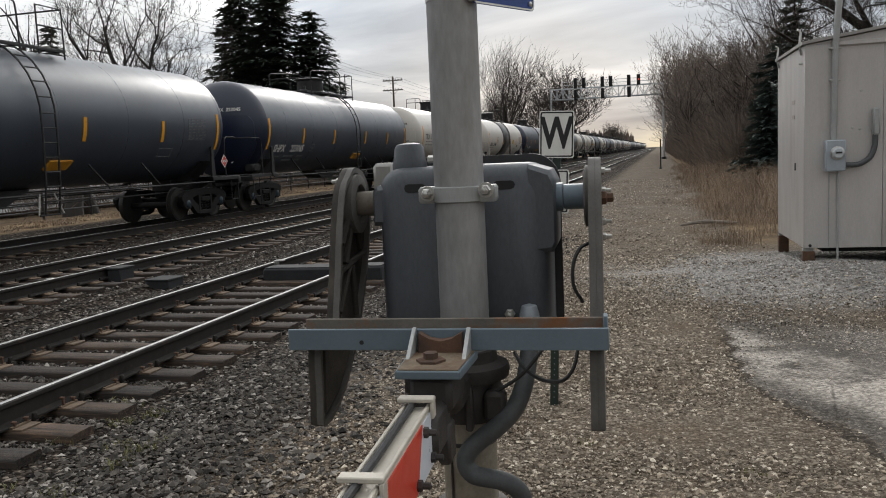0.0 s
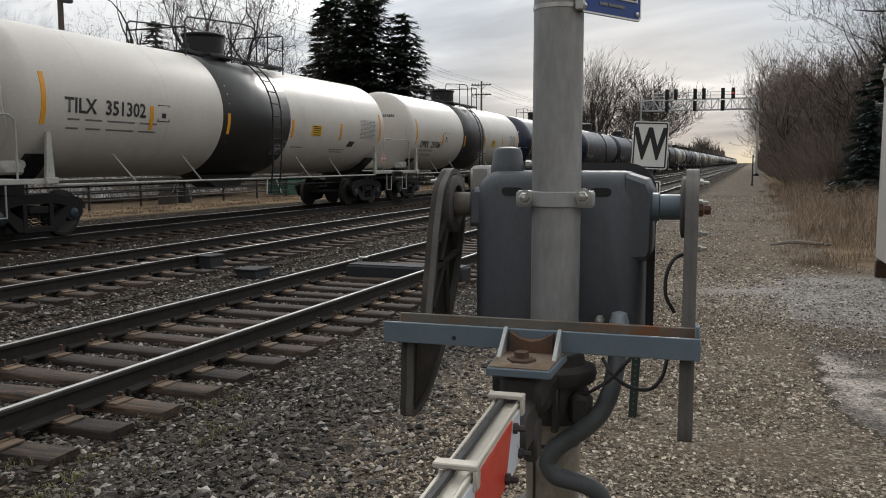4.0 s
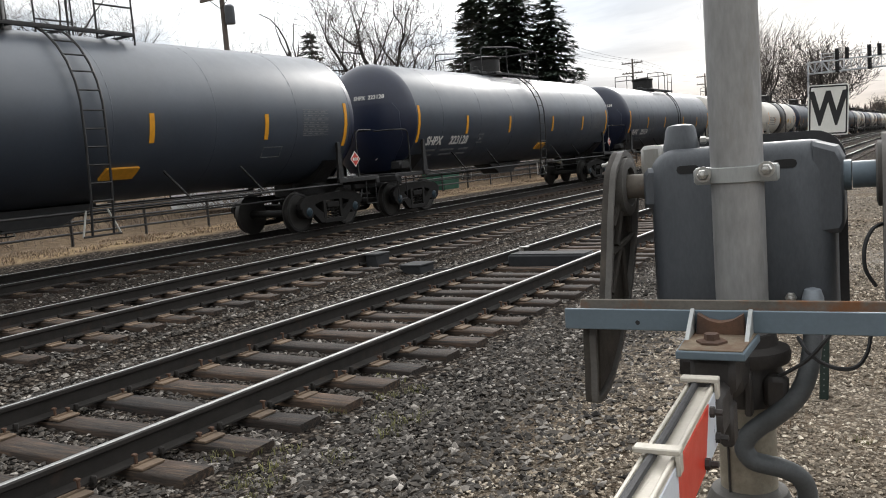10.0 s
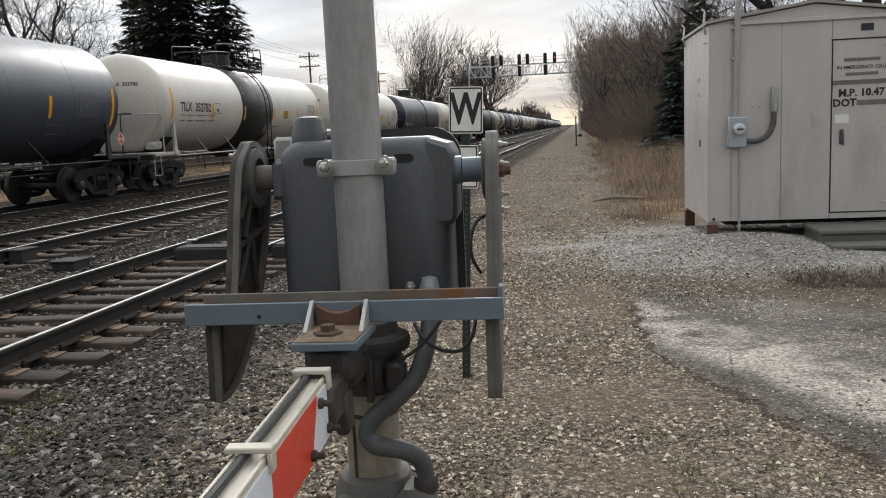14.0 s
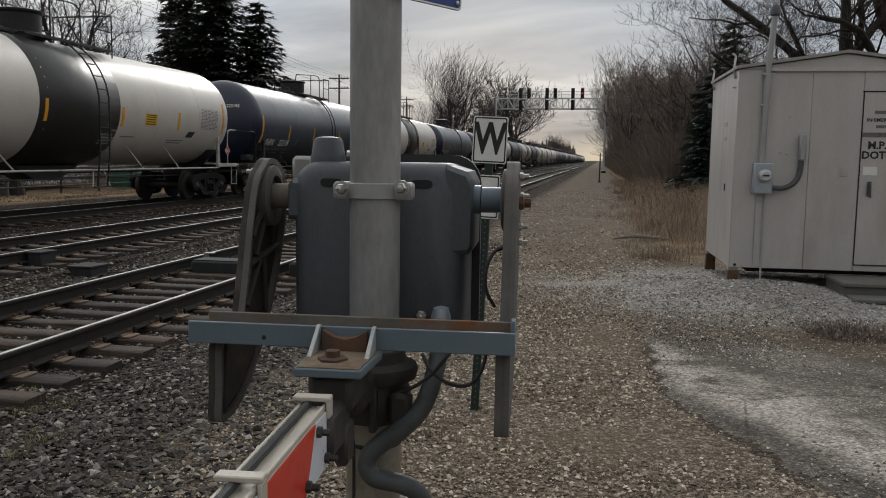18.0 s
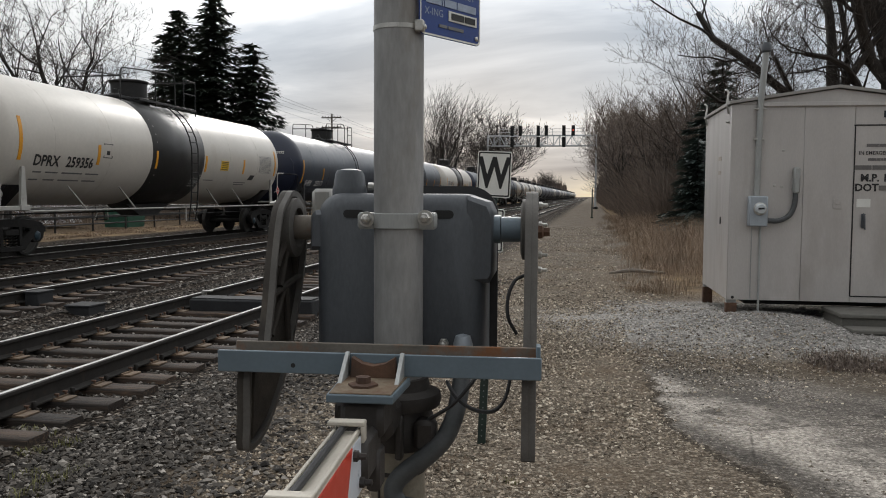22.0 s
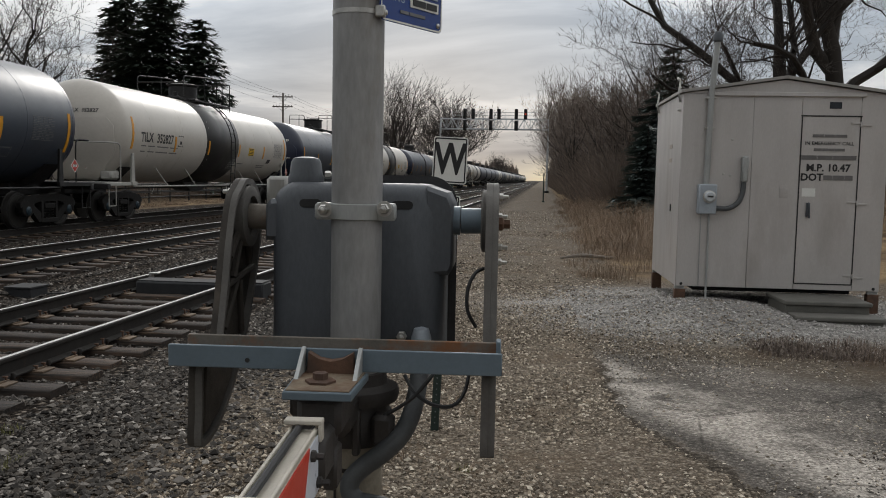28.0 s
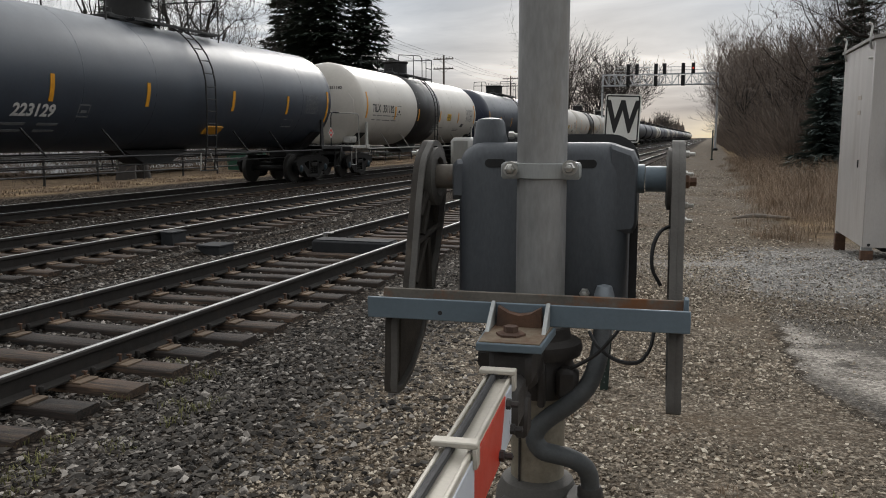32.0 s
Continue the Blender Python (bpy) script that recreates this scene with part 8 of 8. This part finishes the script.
def tuft_field(name, label, category, mat, spots, rng, lean=0.35, width=0.006):
    """Blades of dry grass or thin stems: spots of (x, y, height, blades, radius)."""
    v, f = [], []
    for x, y, h, n, rad in spots:
        z = ground_z(x, y)
        for _ in range(n):
            a, r = rng.uniform(0, 6.283), rad * rng.random() ** 0.5
            bx, by = x + r * math.cos(a), y + r * math.sin(a)
            hh = h * rng.uniform(0.55, 1.1)
            la, ll = rng.uniform(0, 6.283), hh * lean * rng.random()
            w = width * rng.uniform(0.7, 1.6)
            ca, sa = math.cos(la + 1.57) * w, math.sin(la + 1.57) * w
            mx, my, mz = bx + math.cos(la) * ll * 0.35, by + math.sin(la) * ll * 0.35, z + hh * 0.6
            tx, ty, tz = bx + math.cos(la) * ll, by + math.sin(la) * ll, z + hh
            i = len(v)
            v += [(bx - ca, by - sa, z - 0.02), (bx + ca, by + sa, z - 0.02), (mx - ca * 0.8, my - sa * 0.8, mz), (mx + ca * 0.8, my + sa * 0.8, mz), (tx, ty, tz)]
            f += [(i, i + 1, i + 3), (i, i + 3, i + 2), (i + 2, i + 3, i + 4)]
    return tagged(new(name, tri_mesh(name, np.array(v), np.array(f), mat)), label, category, kind="stuff")


def twig_cloud(name, label, category, mat, spots, rng, width=0.009):
    """Tangled leafless shrubs: short twigs at every height of a clump; spots of (x, y, height, twigs, radius)."""
    v, f = [], []
    for x, y, h, n, rad in spots:
        z = ground_z(x, y)
        far = 0.75 + max(y - 40.0, 0.0) / 75.0
        for _ in range(n):
            a, r, up = rng.uniform(0, 6.283), rad * rng.random() ** 0.6, rng.random() ** 0.8
            r *= 0.35 + 0.9 * math.sin(min(up * 2.4, 3.1)) if up > 0.1 else 0.5
            p = Vector((x + r * math.cos(a), y + r * math.sin(a), z + h * up * 0.85))
            ln = rng.uniform(0.5, 1.3)
            d = Vector((math.cos(a) * rng.uniform(-0.3, 1.0), math.sin(a) * rng.uniform(-0.3, 1.0), rng.uniform(0.25, 1.1))).normalized() * ln
            w = width * far * rng.uniform(0.6, 1.5)
            i = len(v)
            v += [(p.x - w, p.y, p.z), (p.x + w, p.y, p.z), (p.x + d.x * 0.5 + w * 0.6, p.y + d.y * 0.5, p.z + d.z * 0.55), (p.x + d.x, p.y + d.y, p.z + d.z)]
            f += [(i, i + 1, i + 2), (i, i + 2, i + 3)]
    return tagged(new(name, tri_mesh(name, np.array(v), np.array(f), mat)), label, category, kind="stuff")


def make_grass():
    rng = random.Random(31)
    spots = []
    for _ in range(420):
        y = 16.5 + 44 * rng.random() ** 1.7
        x = 1.2 + rng.random() ** 1.1 * 4.2
        edge = min((x - 1.0) / 1.2, 1.0) * min((y - 15.5) / 5.0, 1.0)
        spots.append((x, y, (0.22 + 0.72 * edge) * rng.uniform(0.45, 1.15), 80, 0.45))
    tuft_field("dry_grass", "tall straw-coloured dry grass along the path", "grass", M_STRAW, spots, rng, 1.1, 0.003)
    low = [(1.0 + rng.uniform(-0.4, 2.2), 13.0 + 5 * rng.random(), rng.uniform(0.05, 0.22), 34, 0.25) for _ in range(110)]
    low += [(1.0 + rng.uniform(-0.4, 0.6), 18.0 + 30 * rng.random(), rng.uniform(0.05, 0.25), 30, 0.3) for _ in range(90)]
    low += [(rng.uniform(-1.4, 1.0), rng.uniform(1.8, 6.0), rng.uniform(0.02, 0.05), 16, 0.06) for _ in range(16)]
    tuft_field("low_grass", "short trodden dry grass tufts", "grass", M_STRAW, low, rng, 1.0, 0.003)
    weeds = [(rng.uniform(-4.0, -2.9), rng.uniform(1.6, 5.2), rng.uniform(0.02, 0.06), 40, 0.10) for _ in range(26)]
    weeds += [(rng.uniform(-1.2, 1.2), rng.uniform(1.8, 4.2), rng.uniform(0.015, 0.04), 24, 0.06) for _ in range(18)]
    tuft_field("weed_tufts", "small yellow-green weeds among the stones", "weed", M_WEED, weeds, rng, 1.4, 0.0025)
    dead = [(rng.uniform(2.1, 4.0), rng.gauss(7.7, 0.25), rng.uniform(0.03, 0.09), 40, 0.16) for _ in range(90)]
    tuft_field("dead_weeds", "flattened brown dead weeds before the shed", "weed", M_BRUSH, dead, rng, 1.8, 0.003)
    verge = [(-17.0 - 3.2 * rng.random() ** 1.4, -5 + 75 * rng.random() ** 1.2, rng.uniform(0.03, 0.10), 34, 0.35) for _ in range(900)]
    tuft_field("verge_grass", "matted straw-coloured grass beyond the last track", "grass", M_STRAW, verge, rng, 1.2, 0.008)
    brush = []
    for _ in range(1500):
        y = 27 + 190 * rng.random() ** 1.6
        x = (3.4 if y < 45 else 2.5) + 8 * rng.random() ** 1.3
        if y < 40 and x < 6.5:
            continue
        brush.append((x, y, rng.uniform(0.8, 2.2 + 0.030 * min(y, 80)), 110, 1.2))
    twig_cloud("brush", "dense red-brown leafless brush below the wood", "shrub", M_BRUSH, brush, rng)
    hedge = [(-21.4 - 4 * rng.random(), -4 + 80 * rng.random(), rng.uniform(0.4, 1.3), 40, 0.7) for _ in range(230)]
    twig_cloud("far_brush", "thin brown brush beyond the fence", "shrub", M_BRUSH, hedge, rng)
    lg = thing("fallen_branch", "grey dead branch lying on the gravel", "branch", pose(0.9, 16.2, 0.05, 0, 0, 12))
    part("limb", Shape().tube(smooth_path([(-0.5, 0, 0), (-0.1, 0.04, 0.05), (0.3, 0.0, 0.03), (0.65, 0.08, 0.0)], 3), [0.02, 0.03, 0.035, 0.04, 0.04, 0.035, 0.03, 0.028, 0.025, 0.02][:10], 7), M_LOG, lg)


# ---- beyond the train ----
def house(label, x, y, w, d, h, yaw, wall_mat, roof_rise=1.8, windows=2, planks=True):
    s = thing("house", label, "house", pose(x, y, 0.1, 0, 0, yaw))
    wl = part("wall", Shape().prism([(-d / 2, 0), (d / 2, 0), (d / 2, h), (0, h + roof_rise), (-d / 2, h)], -w / 2, w / 2, "x"), wall_mat, s)
    if planks:
        n = int(h / 0.2)
        for k in range(n):
            part("plank", Shape().prism([(d / 2 + 0.002, k * 0.2), (d / 2 + 0.03, k * 0.2), (d / 2 + 0.008, k * 0.2 + 0.2), (d / 2 + 0.002, k * 0.2 + 0.2)], -w / 2, w / 2, "x"), wall_mat, wl)
            part("plank", Shape().prism([(-d / 2 - 0.002, k * 0.2), (-d / 2 - 0.03, k * 0.2), (-d / 2 - 0.008, k * 0.2 + 0.2), (-d / 2 - 0.002, k * 0.2 + 0.2)], -w / 2, w / 2, "x"), wall_mat, wl)
    rf = Shape()
    for sg in (-1, 1):
        rf.prism([(sg * (d / 2 + 0.4), h - 0.3), (0, h + roof_rise + 0.05), (0, h + roof_rise + 0.25), (sg * (d / 2 + 0.4), h - 0.1)], -w / 2 - 0.4, w / 2 + 0.4, "x")
    part("roof", rf, M_SHINGLE, s)
    for k in range(windows):
        u = -w / 2 + w * (k + 0.5) / windows
        for sg in (-1, 1):
            wn = part("window", Shape().box((u, sg * (d / 2 + 0.03), h * 0.58), (1.1, 0.08, 1.3), 0.01), M_SIGNWHITE, s)
            part("pane", Shape().box((u, sg * (d / 2 + 0.075), h * 0.58), (0.9, 0.02, 1.1), 0.0), M_WINDOW, wn)
    return s


def make_beyond():
    house("white clapboard house beyond the fence", -36, 16, 9, 8, 3.4, 96, M_SIDING)
    house("low white clapboard garage beyond the fence", -28.2, 32.5, 11, 6, 2.7, 90, M_SIDING, 1.0, 0)
    house("tan house with a brown shingle roof beyond the fence", -33, 8, 10, 8, 3.0, 90, M_BRICKHOUSE)
    house("pale bungalow beyond the hedge", -40, 58, 12, 8, 3.2, 90, M_SIDING)
    house("low brown-roofed house behind the wood", 14, 62, 9, 7, 2.6, 0, M_BRICKHOUSE, 1.6)
    f = thing("pipe_fence", "black pipe railing fence along the far verge", "fence", pose(-20.4, 0, -0.02))
    for z in (0.30, 0.62, 0.95):
        part("rail", Shape().tube([(0, -6, z), (0, 64, z)], 0.032, 6), M_FENCE, f)
    for k in range(29):
        part("post", Shape().tube([(0, -6 + 2.5 * k, -0.2), (0, -6 + 2.5 * k, 1.02)], 0.042, 6), M_FENCE, f)
    b = thing("green_bin", "dark green steel bin beyond the fence", "bin", pose(-21.4, 35.6, -0.1))
    part("body", Shape().prism([(-0.7, 0.1), (0.7, 0.1), (0.85, 0.95), (-0.85, 0.95)], -0.6, 0.6, "x", 0.03), M_DUMPSTER, b)
    part("lid", Shape().box((0, 0, 0.985), (1.3, 1.8, 0.07), 0.02), M_BOXDARK, b)
    # far end of the line and woods on the skyline
    rng = random.Random(77)
    v, f = [], []
    for (x0, x1, y0, y1, h) in ((-120, -22, 420, 520, 13), (-60, -18, 520, 640, 12), (6, 60, 300, 520, 13), (-400, -60, 150, 300, 12), (40, 300, 80, 260, 13)):
        for _ in range(520):
            x, y = rng.uniform(x0, x1), rng.uniform(y0, y1)
            hh = h * rng.uniform(0.5, 1.1)
            for k in range(7):
                a = rng.uniform(0, 6.28)
                r = rng.uniform(0.6, 2.6)
                z0 = rng.uniform(0, hh * 0.5)
                i = len(v)
                cx, cy = x + r * math.cos(a), y + r * math.sin(a)
                w = rng.uniform(0.3, 0.9)
                v += [(cx - w, cy, z0), (cx + w, cy, z0 + 0.3), (cx + rng.uniform(-1.2, 1.2), cy, z0 + hh * rng.uniform(0.35, 0.6))]
                f.append((i, i + 1, i + 2))
    tagged(new("far_woods", tri_mesh("far_woods", np.array(v), np.array(f), M_BRUSH)), "hazy bare woods along the skyline", "woods", kind="stuff")


# ---- build ----
lay_tracks()
track_boxes()
make_gate()
make_signs()
make_shed()
make_train()
make_gantry()
make_poles()
make_trees()
make_grass()
make_beyond()
lay_stones()


def motions():
    """The whole train rolls past at one steady speed; the wheels turn while their car is near."""
    cx, head = TRACKS[2]
    for k, (car, mark, dark) in CARS.items():
        y = FIRST + PITCH * k
        walk(car, [(t, pose(cx, y - SPEED * t, head)) for t in (0.0, 8.0, 16.0, 24.0, 32.0)])
        if k > 13:
            continue
        t0, t1 = max((y - 42.0) / SPEED, 0.0), min((y + 4.0) / SPEED, 32.0)
        if t1 <= t0:
            continue
        count = int((t1 - t0) / 0.0833)
        times = [t0 + i * 0.0833 for i in range(count + 1)]
        for part_of in car.children_recursive:
            if not part_of.name.startswith("wheelset"):
                continue
            p = part_of.matrix_basis.translation.copy()
            rows = [(t, pose(p.x, p.y, p.z, math.degrees((t - t0) * SPEED / 0.457))) for t in times]
            if t0 > 0.1:
                rows.insert(0, (0.0, rows[0][1]))
            if t1 < 31.9:
                rows.append((32.0, rows[-1][1]))
            walk(part_of, rows)


motions()
